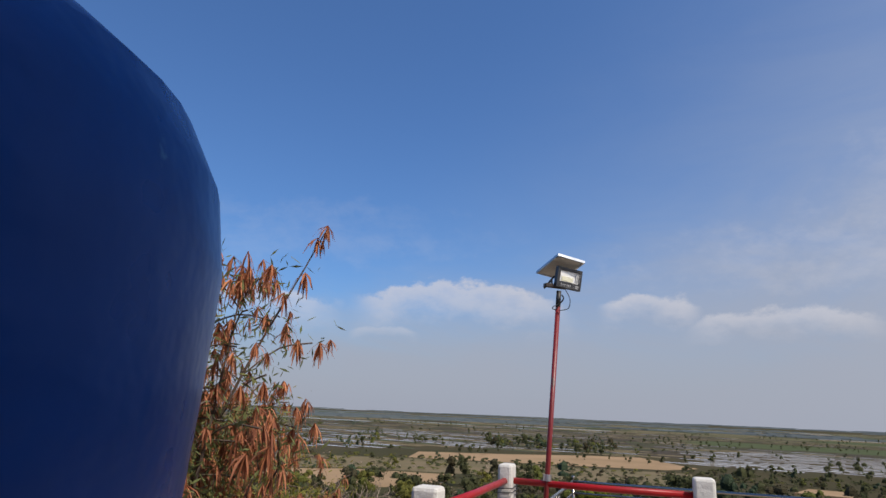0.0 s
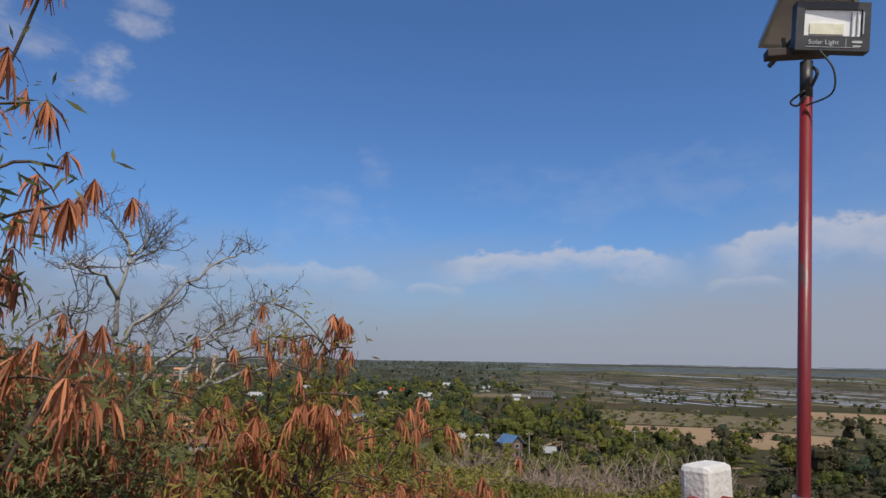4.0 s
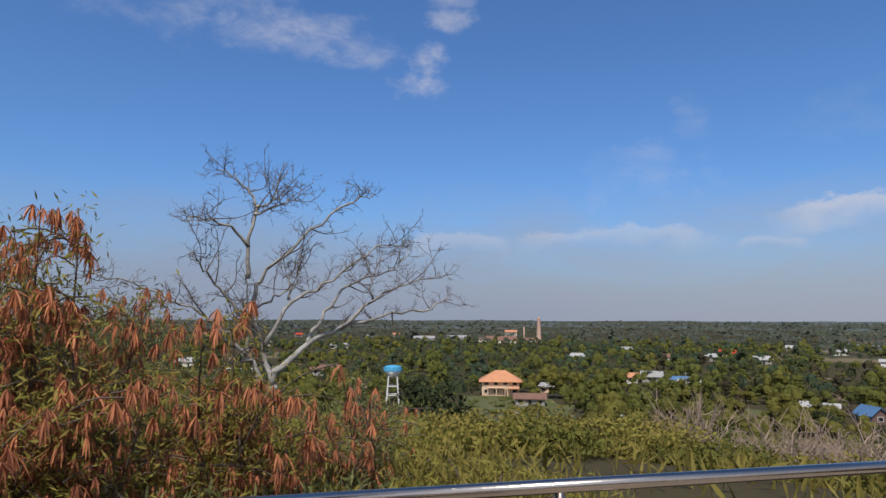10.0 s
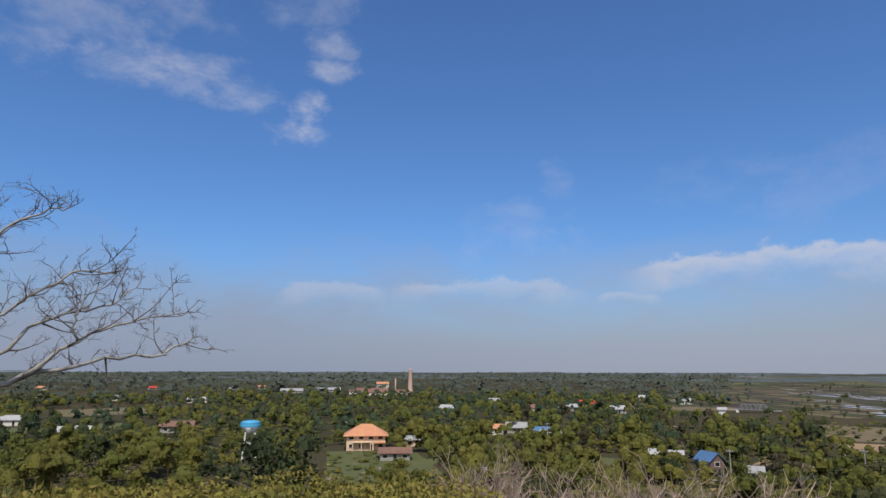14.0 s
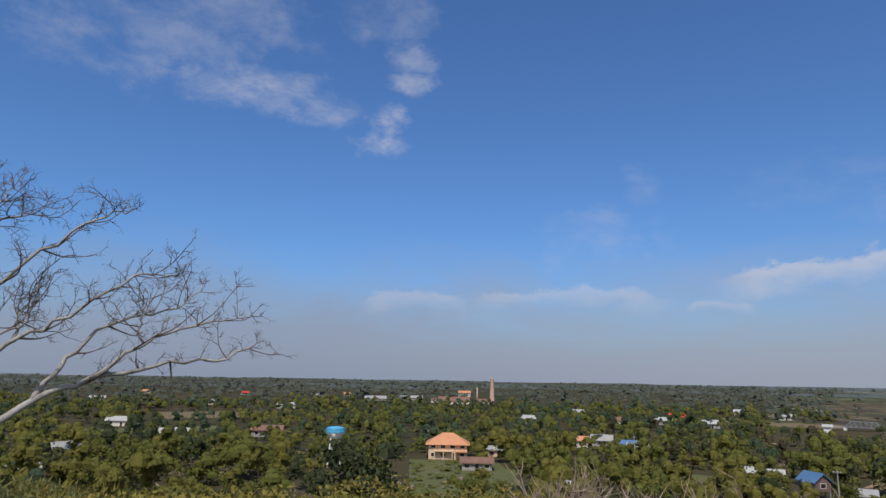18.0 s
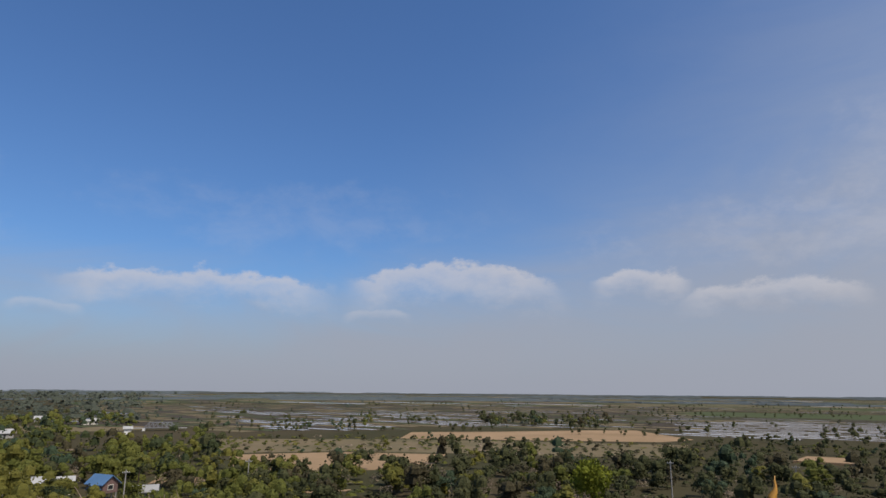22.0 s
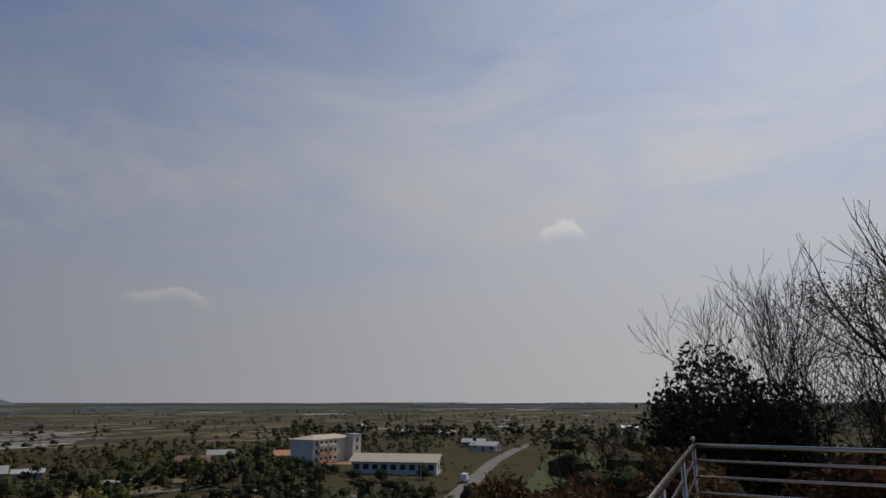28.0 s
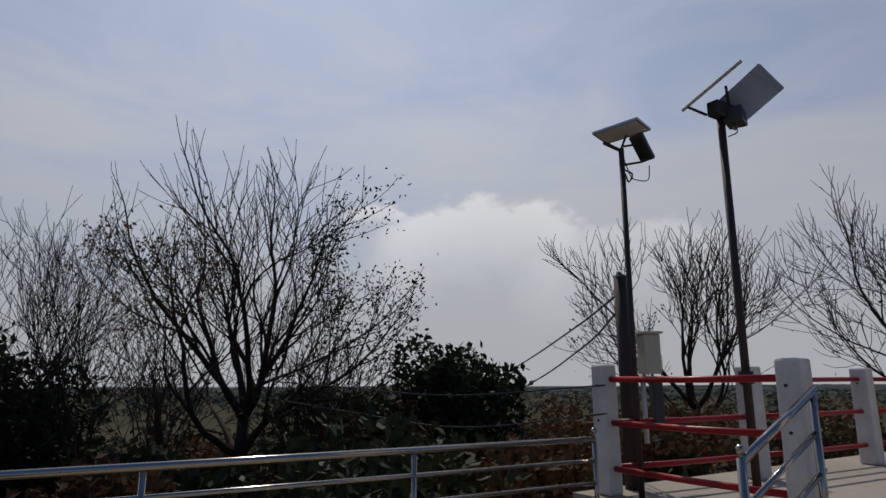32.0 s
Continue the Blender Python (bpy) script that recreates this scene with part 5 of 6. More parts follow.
def school():
    """Three storey block and the long hall in front of it."""
    ob = thing("apartment_building", "three storey off white block with hipped grey roof", "building", polar(56.2, 312), -6)
    l, w, h = 29, 13, 10.6
    part("wall", Shape().box((0, 0, h / 2), (l, w, h)), OFFWHITE, ob)
    part("roof", hip_roof(l, w, 1.4, h, 0.9), TIN_BEIGE, ob)
    wing = part("stair_wing", Shape().box((l / 2 - 3, -w / 2 - 2.0, h / 2 + 0.6), (6, 4, h + 1.2)), OFFWHITE, ob)
    part("wing_roof", Shape().box((l / 2 - 3, -w / 2 - 2.0, h + 1.3), (6.8, 4.8, 0.25)), TIN_WHITE, wing)
    for k in range(3):
        z = 3.4 * k
        for i in range(5):
            x = -l / 2 + 2.2 + i * 3.2
            window(ob, (x, -w / 2 - 0.03, z + 2.0), (1.6, 1.5), "y")
        for i in range(2):
            bal = part("balcony", Shape().box((-l / 2 + 5.4 + i * 6.2, -w / 2 - 0.7, z + 1.2), (5.2, 1.3, 1.0)), TILE_ORANGE if k < 2 else OFFWHITE, ob, "ochre balcony front")
            part("balcony_slab", Shape().box((-l / 2 + 5.4 + i * 6.2, -w / 2 - 0.7, z + 0.6), (5.4, 1.4, 0.18)), OFFWHITE, bal)
        window(ob, (l / 2 - 3, -w / 2 - 4.03, z + 2.4), (1.4, 1.8), "y")
    hall = thing("hall", "long single storey hall with shallow white roof", "building", polar(62.5, 262), -62.3 - 14)
    part("wall", Shape().box((0, 0, 2.4), (33, 13, 4.8)), OFFWHITE, hall)
    part("roof", gable_roof(33, 13, 2.2, 4.8, 1.0), TIN_BEIGE, hall)
    part("gable", Shape().add([(-16.5, -6.5, 4.8), (-16.5, 6.5, 4.8), (-16.5, 0, 7.0), (16.5, -6.5, 4.8), (16.5, 6.5, 4.8), (16.5, 0, 7.0)], [(0, 2, 1), (3, 4, 5)]), OFFWHITE, hall)
    for i in range(9):
        window(hall, (-14.4 + i * 3.6, -6.53, 2.7), (2.2, 1.9), "y")
    window(hall, (16.53, -2, 2.7), (1.6, 1.8), "x")
    window(hall, (16.53, 2, 2.7), (1.6, 1.8), "x")


school()


def parked_truck(b, d, turn, tarp):
    ob = thing("truck", "white parked truck with a covered load" if tarp else "white van parked beside the road", "truck", polar(b, d), turn)
    body = Shape().add([(-2.9, -1.05, 0.9), (2.9, -1.05, 0.9), (2.9, 1.05, 0.9), (-2.9, 1.05, 0.9), (-2.8, -1.0, 3.0), (1.2, -1.0, 3.0), (1.2, 1.0, 3.0), (-2.8, 1.0, 3.0), (2.3, -0.95, 2.3), (2.3, 0.95, 2.3), (2.9, -1.0, 1.6), (2.9, 1.0, 1.6)],
                       [(3, 2, 1, 0), (4, 5, 6, 7), (0, 4, 7, 3), (0, 1, 10, 8, 5, 4), (3, 7, 6, 9, 11, 2), (5, 8, 9, 6), (8, 10, 11, 9), (10, 1, 2, 11)])
    part("body", body, CAR_WHITE, ob, bevel=0.06)
    part("windscreen", Shape().box((2.62, 0, 1.98), (0.1, 1.7, 0.55)), DARK_OPENING, ob)
    for x in (-1.8, 1.9):
        for y in (-0.95, 0.95):
            wheel = part("wheel", Shape().tube([(x, y - 0.13, 0.42), (x, y + 0.13, 0.42)], 0.42, 16), BLACK_PAINT, ob)
            part("rim", Shape().tube([(x, y - 0.15, 0.42), (x, y + 0.15, 0.42)], 0.24, 12), GREY_STEEL, wheel)
    if tarp:
        part("load", Shape().box((-1.2, 0, 3.2), (3.0, 1.9, 0.5)), TIN_BLUE, ob, "blue tarpaulin cover", bevel=0.12)


def power_pole(b, d, tall):
    ob = thing("power_pole", "slim grey concrete power pole by the lane", "utility pole", (*polar(b, d)[:2], ground_z(*polar(b, d)[:2]) - 0.1), -b, "power poles of the plain")
    part("shaft", Shape().tube([(0, 0, 0), (0, 0, tall)], [0.17, 0.11], 8), GREYWALL, ob)
    part("cross_arm", Shape().box((0, -0.16, tall - 0.6), (1.6, 0.12, 0.14)), GREY_STEEL, ob)
    for x in (-0.7, -0.25, 0.25, 0.7):
        part("insulator", Shape().lathe((x, -0.16, tall - 0.53), [(0.05, 0), (0.08, 0.08), (0.05, 0.16), (0.02, 0.2)], 8), TANK_WHITE, ob)


for b, d, tall in ((-50.4, 176, 9.5), (-33.5, 178, 10.0), (-42.6, 172, 9.0), (-57.0, 230, 9.5), (1.5, 186, 10.0), (10.5, 190, 10.0), (64.5, 210, 9.0), (69.0, 300, 9.0)):
    power_pole(b, d, tall)
parked_truck(-62.9, 178, 40, True)
parked_truck(68.2, 232, 12, False)

# ---------------------------------------------------------------- plants on the hilltop
def sprout(s, rnd, p, d, length, r, depth, up, bend, tips, sides=3):
    """A twig that forks again and again."""
    pts, here, way = [p], Vector(p), Vector(d).normalized()
    for _ in range(2):
        way = (way + Vector((rnd.gauss(0, bend), rnd.gauss(0, bend), rnd.gauss(0, bend) + up))).normalized()
        here = here + way * length / 2
        pts.append(here.copy())
    s.tube(pts, [r, r * 0.8, r * 0.55], sides, caps=False)
    tips.append((pts[-1], way))
    if depth:
        for k in range(rnd.choice((2, 2, 3))):
            q = pts[rnd.choice((1, 1, 2))]
            side = Vector((rnd.gauss(0, 1), rnd.gauss(0, 1), rnd.gauss(0, 0.7))).normalized()
            sprout(s, rnd, q, way + side * 0.9, length * rnd.uniform(0.5, 0.8), r * 0.62, depth - 1, up, bend, tips, sides)


def bare_tree(name, label, base, right, limbs, seed, bark, twigs, r0, spacing, shoot, depth, up, bend, skip=0.25, twig_r=0.007, deep=0.5, subs=3, sub_length=0.9, wobble=0.1):
    """A leafless tree: limbs are rows of (across, height) seen along the line of sight, given depth at random."""
    rnd = random.Random(seed)
    ob = thing(name, label, "tree", base)
    right = Vector((*right, 0)).normalized()
    away = Vector((right.y, -right.x, 0))
    t, tips, lines = Shape(), [], []
    for n, (rad, pts, *leans) in enumerate(limbs):
        lean = rnd.uniform(-deep, deep) if n else 0.0
        top = len(pts) - 1
        near, far = leans or (0.0, lean)
        line = smooth_path([right * u + away * ((near + (far - near) * k / top) * (1.0 if leans else abs(u) + 0.6 * k / top)) + Vector((0, 0, z)) for k, (u, z) in enumerate(pts)], 5)
        wob = r0 * wobble
        line = [line[0]] + [p + Vector((rnd.gauss(0, wob), rnd.gauss(0, wob), rnd.gauss(0, wob))) for p in line[1:]]
        m = len(line)
        start, end = r0 * rad, max(twig_r * 1.3, r0 * rad * (0.16 if n else 0.8))
        part("limb" if n else "trunk", Shape().tube(line, [start + (end - start) * (i / (m - 1)) ** (0.62 if leans else 1.0) for i in range(m)], 8), bark, ob, smooth=True)
        lines.append((line, skip))
        for k in range(subs if n else 0):
            i = int(m * (0.3 + 0.6 * (k + rnd.random() * 0.7) / max(1, subs)))
            i = min(i, m - 2)
            way = (line[i + 1] - line[i]).normalized()
            side = Vector((rnd.gauss(0, 1), rnd.gauss(0, 1), rnd.gauss(0, 0.6) + up * 3)).normalized()
            d = (way * 0.7 + side).normalized() * sub_length * rnd.uniform(0.6, 1.3)
            sub = smooth_path([line[i], line[i] + d * 0.5 + Vector((rnd.gauss(0, 0.05), rnd.gauss(0, 0.05), 0)), line[i] + d + Vector((0, 0, up * sub_length * 2.2))], 5)
            e = len(sub)
            r = (start + (end - start) * i / (m - 1)) * 0.55
            t.tube(sub, [max(twig_r, r * (1 - 0.8 * j / (e - 1))) for j in range(e)], 5, caps=False)
            lines.append((sub, 0.4 if leans else 0.15))
    for line, begin in lines:
        m, gone = len(line), 0.0
        for i in range(1, m):
            gone += (line[i] - line[i - 1]).length
            if i < m * begin or gone < spacing:
                continue
            gone = 0.0
            way = (line[i] - line[i - 1]).normalized()
            for _ in range(1 if begin == 0.4 else 2):
                side = Vector((rnd.gauss(0, 1), rnd.gauss(0, 1), rnd.gauss(0, 0.8) + 0.3)).normalized()
                sprout(t, rnd, line[i], way * 0.6 + side, shoot * rnd.uniform(0.6, 1.3), twig_r, depth, up, bend, tips)
        sprout(t, rnd, line[-1], line[-1] - line[-2], shoot, twig_r, depth, up, bend, tips)
    tagged(part("twigs", t, twigs, ob), kind="stuff")
    return ob, tips


PALE_LIMBS = []


def limb(rad, near, far, *points):
    """One limb of the pale tree: its thickness, how much it leans from start to end, and its bends as (across, height)."""
    PALE_LIMBS.append((rad, [(u * 0.965, z * 0.965) for u, z in points], near, far))


limb(1.0, 0, 0, (0.06, -0.5), (0.01, 0.03), (-0.06, 0.51), (-0.1, 0.85))
limb(0.62, 0, 0.2, (-0.14, 0.69), (-0.55, 1.34), (-0.64, 2.04), (-0.6, 2.69))
limb(0.45, 0.2, 0.3, (-0.6, 2.69), (-0.6, 3.35), (-0.52, 3.97), (-0.72, 4.3), (-1.17, 4.58))
limb(0.42, 0.1, 0.7, (-0.55, 1.37), (-1.0, 1.81), (-1.48, 2.17), (-2.4, 2.57), (-3.0, 2.69))
limb(0.72, 0, -0.1, (-0.1, 0.82), (-0.26, 1.49), (-0.51, 2.09))
limb(0.48, -0.1, 0.5, (-0.51, 2.09), (-0.36, 2.7), (0.33, 3.47), (1.13, 4.08), (1.58, 4.26))
limb(0.32, -0.1, -0.5, (-0.5, 2.12), (-0.07, 2.38), (0.33, 2.66), (0.43, 3.16))
limb(0.45, -0.1, 0.4, (-0.25, 1.49), (0.17, 2.28), (0.87, 2.71), (1.65, 3.28), (2.21, 3.37))
limb(0.3, -0.4, -0.6, (0.2, 2.34), (0.24, 2.75), (0.43, 3.23))
limb(0.68, 0, -1.2, (-0.1, 0.9), (0.43, 1.46), (1.24, 1.83), (2.32, 2.09), (3.38, 2.3), (3.78, 2.55))
limb(0.4, -0.4, -0.9, (1.23, 1.83), (1.92, 2.4), (2.77, 2.75), (3.6, 2.93))
limb(0.45, -0.3, -0.9, (0.55, 1.54), (0.88, 2.13), (1.56, 2.75), (2.33, 2.99), (2.72, 3.45))
limb(0.36, 0.1, 0.8, (-0.64, 2.02), (-1.06, 2.49), (-1.38, 2.9), (-1.53, 3.03))
limb(0.34, 0.2, 0.9, (-0.6, 3.24), (-1.0, 3.57), (-1.5, 3.61), (-1.67, 3.53))
limb(0.3, 0.25, -0.4, (-0.53, 3.81), (-0.11, 4.05), (0.33, 4.27))
limb(0.28, 0.25, -0.2, (-0.52, 3.94), (-0.23, 4.1), (-0.07, 4.56))
limb(0.28, -0.7, -0.5, (1.9, 2.39), (1.8, 2.67), (2.02, 3.23))
white_tree, _ = bare_tree("bare_tree", "leafless spreading tree with pale grey bark", (-9.25, 0.82, -0.3), (-0.156, 0.988), PALE_LIMBS, 3, BARK_PALE, TWIG_PALE, 0.1, 0.11, 0.21, 2, 0.07, 0.38, 0.42, 0.0062, 0.6, 6, 0.6, 0.24)


def vase_tree(name, label, base, seed, height, spread, low, r0, stems=5, levels=3, twig_r=0.007):
    """A leafless tree whose limbs fork again and again and sweep upwards into long upright shoots."""
    rnd = random.Random(seed)
    ob = thing(name, label, "tree", base)
    rest, tips = Shape(), []

    def grow(p, way, length, r, level):
        pts, here = [p], p
        steps = 5 if level < 2 else 3
        for _ in range(steps):
            way = (way + Vector((rnd.gauss(0, 0.15), rnd.gauss(0, 0.15), rnd.gauss(0, 0.09) + 0.04 + 0.045 * level))).normalized()
            here = here + way * length / steps
            pts.append(here)
        end = max(twig_r * 0.7, r * 0.5)
        radii = [r + (end - r) * i / steps for i in range(steps + 1)]
        if level == 0:
            part("limb", Shape().tube(pts, radii, 8), BARK_DARK, ob, smooth=True)
        else:
            rest.tube(pts, radii, 5 if level < 3 else 3, caps=False)
        if level == levels:
            tips.append((pts[-1], way))
            tips.append((pts[len(pts) // 2], way))
            return
        turn = rnd.uniform(0, 6.28)
        count = rnd.choice((3, 4)) if level < levels - 1 else rnd.choice((3, 4, 5))
        for k in range(count):
            f = 0.3 + 0.7 * (k + rnd.uniform(0.3, 0.9)) / count
            i = min(steps, max(1, round(f * steps)))
            turn += 2.4 + rnd.uniform(-0.4, 0.4)
            w = (pts[i] - pts[i - 1]).normalized()
            a = w.cross(Vector((0.3, 0.2, 1))).normalized()
            b = a.cross(w)
            side = a * math.cos(turn) + b * math.sin(turn)
            grow(pts[i], (w + side * rnd.uniform(0.45, 0.8)).normalized(), length * rnd.uniform(0.55, 0.82) * (1.2 - 0.35 * f), max(twig_r, radii[i] * 0.6), level + 1)
        grow(pts[-1], way, length * 0.6, max(twig_r, end), level + 1)

    trunk = [Vector((0, 0, -0.4)), Vector((rnd.uniform(-0.05, 0.05), rnd.uniform(-0.05, 0.05), low * 0.5)), Vector((0, 0, low))]
    part("trunk", Shape().tube(trunk, [r0 * 1.15, r0, r0 * 0.85], 10), BARK_DARK, ob, smooth=True)
    tall = (height - low) * 0.5
    for k in range(stems):
        a = 2 * math.pi * (k + rnd.uniform(-0.25, 0.25)) / stems
        out = spread * rnd.uniform(0.45, 1.15)
        way = Vector((math.cos(a) * out, math.sin(a) * out, 1.0)).normalized()
        grow(trunk[1 + (k % 3 > 0)] * 1.0, way, tall * rnd.uniform(0.85, 1.1), r0 * 0.55, 0)
    grow(trunk[2], Vector((0.15, 0.1, 1)), tall * 0.78, r0 * 0.6, 0)
    tagged(part("twigs", rest, BARK_DARK, ob), kind="stuff")
    return ob, tips


def add_leaves(ob, tips, rng, keep, count, size, mat, spread=0.16, label=""):
    """Leaves round the twig ends that keep() lets through."""
    pts = np.array([p for p, _ in tips if keep(p)])
    c = pts[rng.integers(0, len(pts), count)] + rng.normal(size=(count, 3)) * spread
    v = leaf_quads(c, rng.uniform(0.6, 1.3, count) * size, rng)
    leaves = new("leaves", quick_mesh("leaves", v, np.arange(len(v)).reshape(-1, 4), mat))
    leaves.parent = ob
    return tagged(leaves, label, kind="stuff")


rng = np.random.default_rng(77)
dark_tree, tips = vase_tree("bare_tree", "tall nearly leafless tree with dark upright branches", (18.8, 1.1, -0.35), 5, 5.9, 1.3, 1.3, 0.12, 9, 3, 0.0065)
right = Vector((-0.276, -0.961, 0))
add_leaves(dark_tree, tips, rng, lambda p: 0.9 < p.dot(right) and p.z < 4.6, 2600, 0.022, LEAF_DARK, 0.09)
add_leaves(dark_tree, tips, rng, lambda p: p.dot(right) < -0.4 and p.z < 4.4, 2400, 0.022, LEAF_RED, 0.1)


def fan_limbs(rnd, count, height, width, low):
    rows = [(1.0, [(0, -0.4), (0.03, low * 0.5), (0.0, low)])]
    for i in range(count):
        u = (i + 0.5) / count * 2 - 1 + rnd.uniform(-0.1, 0.1)
        end = height * (1 - 0.38 * u * u) * rnd.uniform(0.88, 1.0)
        rows.append((0.62, [(0, low * 0.8), (u * width * 0.28, low + (end - low) * 0.35), (u * width * 0.66, low + (end - low) * 0.66), (u * width, end)]))
    return rows


behind, tips = vase_tree("bare_tree", "leafless tree with upswept branches behind the platform", (17.0, -8.6, -0.8), 15, 6.4, 1.3, 1.7, 0.1, 7, 3, 0.009)
add_leaves(behind, tips, rng, lambda p: p.z < 4.2, 500, 0.026, LEAF_DARK, 0.1)
third, tips = vase_tree("bare_tree", "leafless tree with upswept branches and few leaves", (12.6, -10.6, -0.5), 19, 6.1, 1.0, 1.5, 0.09, 6, 3, 0.008)
add_leaves(third, tips, rng, lambda p: p.z < 5.2, 400, 0.024, LEAF_DARK, 0.1)
for x, y, h, w, sd in ((23.2, 4.5, 7.6, 0.34, 21), (22.2, 3.5, 5.6, 0.36, 33), (20.4, 3.4, 5.0, 0.45, 22), (21.5, 7.6, 3.7, 0.45, 23), (24.5, 9.3, 3.9, 0.4, 24), (22.0, 9.6, 3.0, 0.4, 26), (19.6, 2.3, 4.2, 0.4, 27), (18.0, -0.2, 3.4, 0.45, 28), (20.5, -0.4, 4.4, 0.45, 29), (22.5, 2.0, 4.4, 0.45, 30), (17.4, 0.4, 2.6, 0.5, 31), (21.0, 5.0, 4.2, 0.5, 34)):
    sapling, tips = vase_tree("bare_sapling", "thin nearly leafless sapling with upright shoots", (x, y, ground_z(x, y) - 0.1), sd, h, w, h * 0.2, 0.035, 5, 3 if h > 6 else 2, 0.007)
    if sd > 26:
        add_leaves(sapling, tips, rng, lambda p: True, 260, 0.024, LEAF_DARK if sd % 2 else LEAF_RED, 0.12)


def leafy_bush(name, label, x, y, w, h, count, leaf, mat, seed, long=1.6, z=None, category="bush", group="", rise=0.0):
    rng = np.random.default_rng(seed)
    g = ground_z(x, y) if z is None else z
    ob = thing(name, label, category, (x, y, g - 0.05), 0, group)
    given = crown_lobes(rng, w, h, 16)
    p = crown_points(rng, count, w, h, 16, given)
    shoots = rng.random(count) < 0.12
    p[shoots] = p[shoots] * rng.uniform(1.0, 1.1, (count, 1))[shoots]
    v = leaf_quads(p, rng.uniform(0.6, 1.3, count) * leaf, rng, long, rise)
    c = new("foliage", quick_mesh("foliage", v, np.arange(len(v)).reshape(-1, 4), mat))
    c.parent = ob
    tagged(c, kind="stuff")
    s = Shape()
    rnd = random.Random(seed)
    for _ in range(7):
        e = p[rnd.randrange(count)]
        s.tube([(0, 0, 0), (e[0] * 0.4, e[1] * 0.4, e[2] * 0.6), tuple(e)], [0.03, 0.02, 0.007], 5)
    tagged(part("stems", s, TWIG, ob), kind="stuff")
    return ob


leafy_bush("evergreen_bush", "dense dark green bush against the light", 23.0, 4.9, 4.6, 4.6, 13000, 0.056, LEAF_DARK, 51)
leafy_bush("evergreen_bush", "dense dark green bush with large leaves", 17.6, -2.3, 2.6, 2.9, 5200, 0.05, LEAF_DARK, 52)
leafy_bush("evergreen_bush", "dense dark green bush with large leaves", 19.0, -0.9, 2.8, 2.1, 4200, 0.05, LEAF_DARK, 53)
leafy_bush("evergreen_bush", "rounded dark bush far behind the platform", 36.0, -15.0, 6.5, 9.0, 2500, 0.16, LEAF_DARK, 54)


def undergrowth():
    rng = np.random.default_rng(61)
    kinds = ((LEAF_RED, "low bush with dry reddish leaves", 0.05), (LEAF_DARK, "low dark green bush", 0.055))
    for i in range(84):
        x, y = rng.uniform(13.6, 27), rng.uniform(-9, 11)
        if y > 7 and x < 15:
            continue
        mat, label, leaf = kinds[int(rng.choice((0, 0, 0, 0, 1)))]
        h = rng.uniform(1.0, 1.9)
        top = 0.95 if y > 2.5 else 1.3
        h = min(h, top - ground_z(x, y))
        leafy_bush("low_bush", label, x, y, rng.uniform(1.8, 3.2), max(0.6, h), 1100, leaf, mat, 200 + i, group="undergrowth beyond the deck")
    for i in range(46):
        x, y = rng.uniform(-11.5, -1.9), rng.uniform(-4.5, 4.4)
        b = math.degrees(math.atan2(x - 1.7, y - 2.5))
        near = math.hypot(x - 1.7, y - 2.5)
        top = 1.55 - near * (0.055 if y < 0.5 else 0.095 + 0.05 * (y - 0.5))
        h = min(rng.uniform(1.1, 1.8), top - ground_z(x, y), 1.0 + 0.22 * near)
        if h < 0.45:
            continue
        leafy_bush("grassy_bush", "yellow green bush with long thin leaves", x, y, rng.uniform(1.5, 2.6), h, 2300, 0.0125, LEAF_DRY if i % 4 else LEAF_FERN, 300 + i, 4.0, group="bushes beside the platform", rise=1.5)
    for i in range(124):
        b, d = (rng.uniform(-116, -58), rng.uniform(8.5, 26)) if i < 60 else (rng.uniform(-84, -36), rng.uniform(9, 32))
        x, y = 1.0 + d * math.sin(radians(b)), 3.6 + d * math.cos(radians(b))
        h = min(rng.uniform(1.2, 2.2), 1.57 - d * math.tan(radians(rng.uniform(8.6, 10.0) if b < -64 else rng.uniform(11.0, 13.0))) - ground_z(x, y))
        if h < 0.35:
            continue
        leafy_bush("slope_bush", ("bush with yellowing leaves below the deck", "yellow green bush below the deck", "dense olive green bush below the deck")[i % 3], x, y, rng.uniform(2.2, 3.8), h, 1500, 0.036, (LEAF_YELLOW, LEAF_DRY, LEAF_OLIVE)[i % 3], 500 + i, group="bushes on the slope below the deck")
    # rough grass on the slope
    spots = []
    while len(spots) < 1500:
        b, d = rng.uniform(-122, 60), 6 + 44 * rng.random() ** 0.8
        x, y = 1.0 + d * math.sin(radians(b)), 3.6 + d * math.cos(radians(b))
        if x < -2.2 or y > 7.5:
            spots.append((x, y, ground_z(x, y) + 0.12))
    c = np.repeat(np.array(spots), 22, axis=0) + rng.normal(size=(33000, 3)) * (0.42, 0.42, 0.06)
    v = leaf_quads(c, rng.uniform(0.02, 0.045, 33000), rng, 6.0, 1.8)
    tagged(new("slope_grass", quick_mesh("slope_grass", v, np.arange(len(v)).reshape(-1, 4), LEAF_YELLOW)), "tufts of rough yellowing grass on the hillside", "grass", kind="stuff")
    for i in range(40):
        b, d = rng.uniform(-74, -36), rng.uniform(13, 34)
        x, y, _ = polar(b, d)
        top = 1.6 - d * math.tan(radians(rng.uniform(10.6, 12.6)))
        h = top - ground_z(x, y)
        if h < 0.8:
            continue
        sd = 400 + i
        bare_tree("leafless_shrub", "tangled leafless grey shrub on the slope", (x, y, ground_z(x, y) - 0.1), (0.5, 0.8), fan_limbs(random.Random(sd), 5, h, min(1.8, h * 0.5), h * 0.12), sd, TWIG_DRY, TWIG_DRY, 0.03, 0.3, 0.5, 1, 0.1, 0.2, 0.2, 0.012, 0.8, 3)


undergrowth()


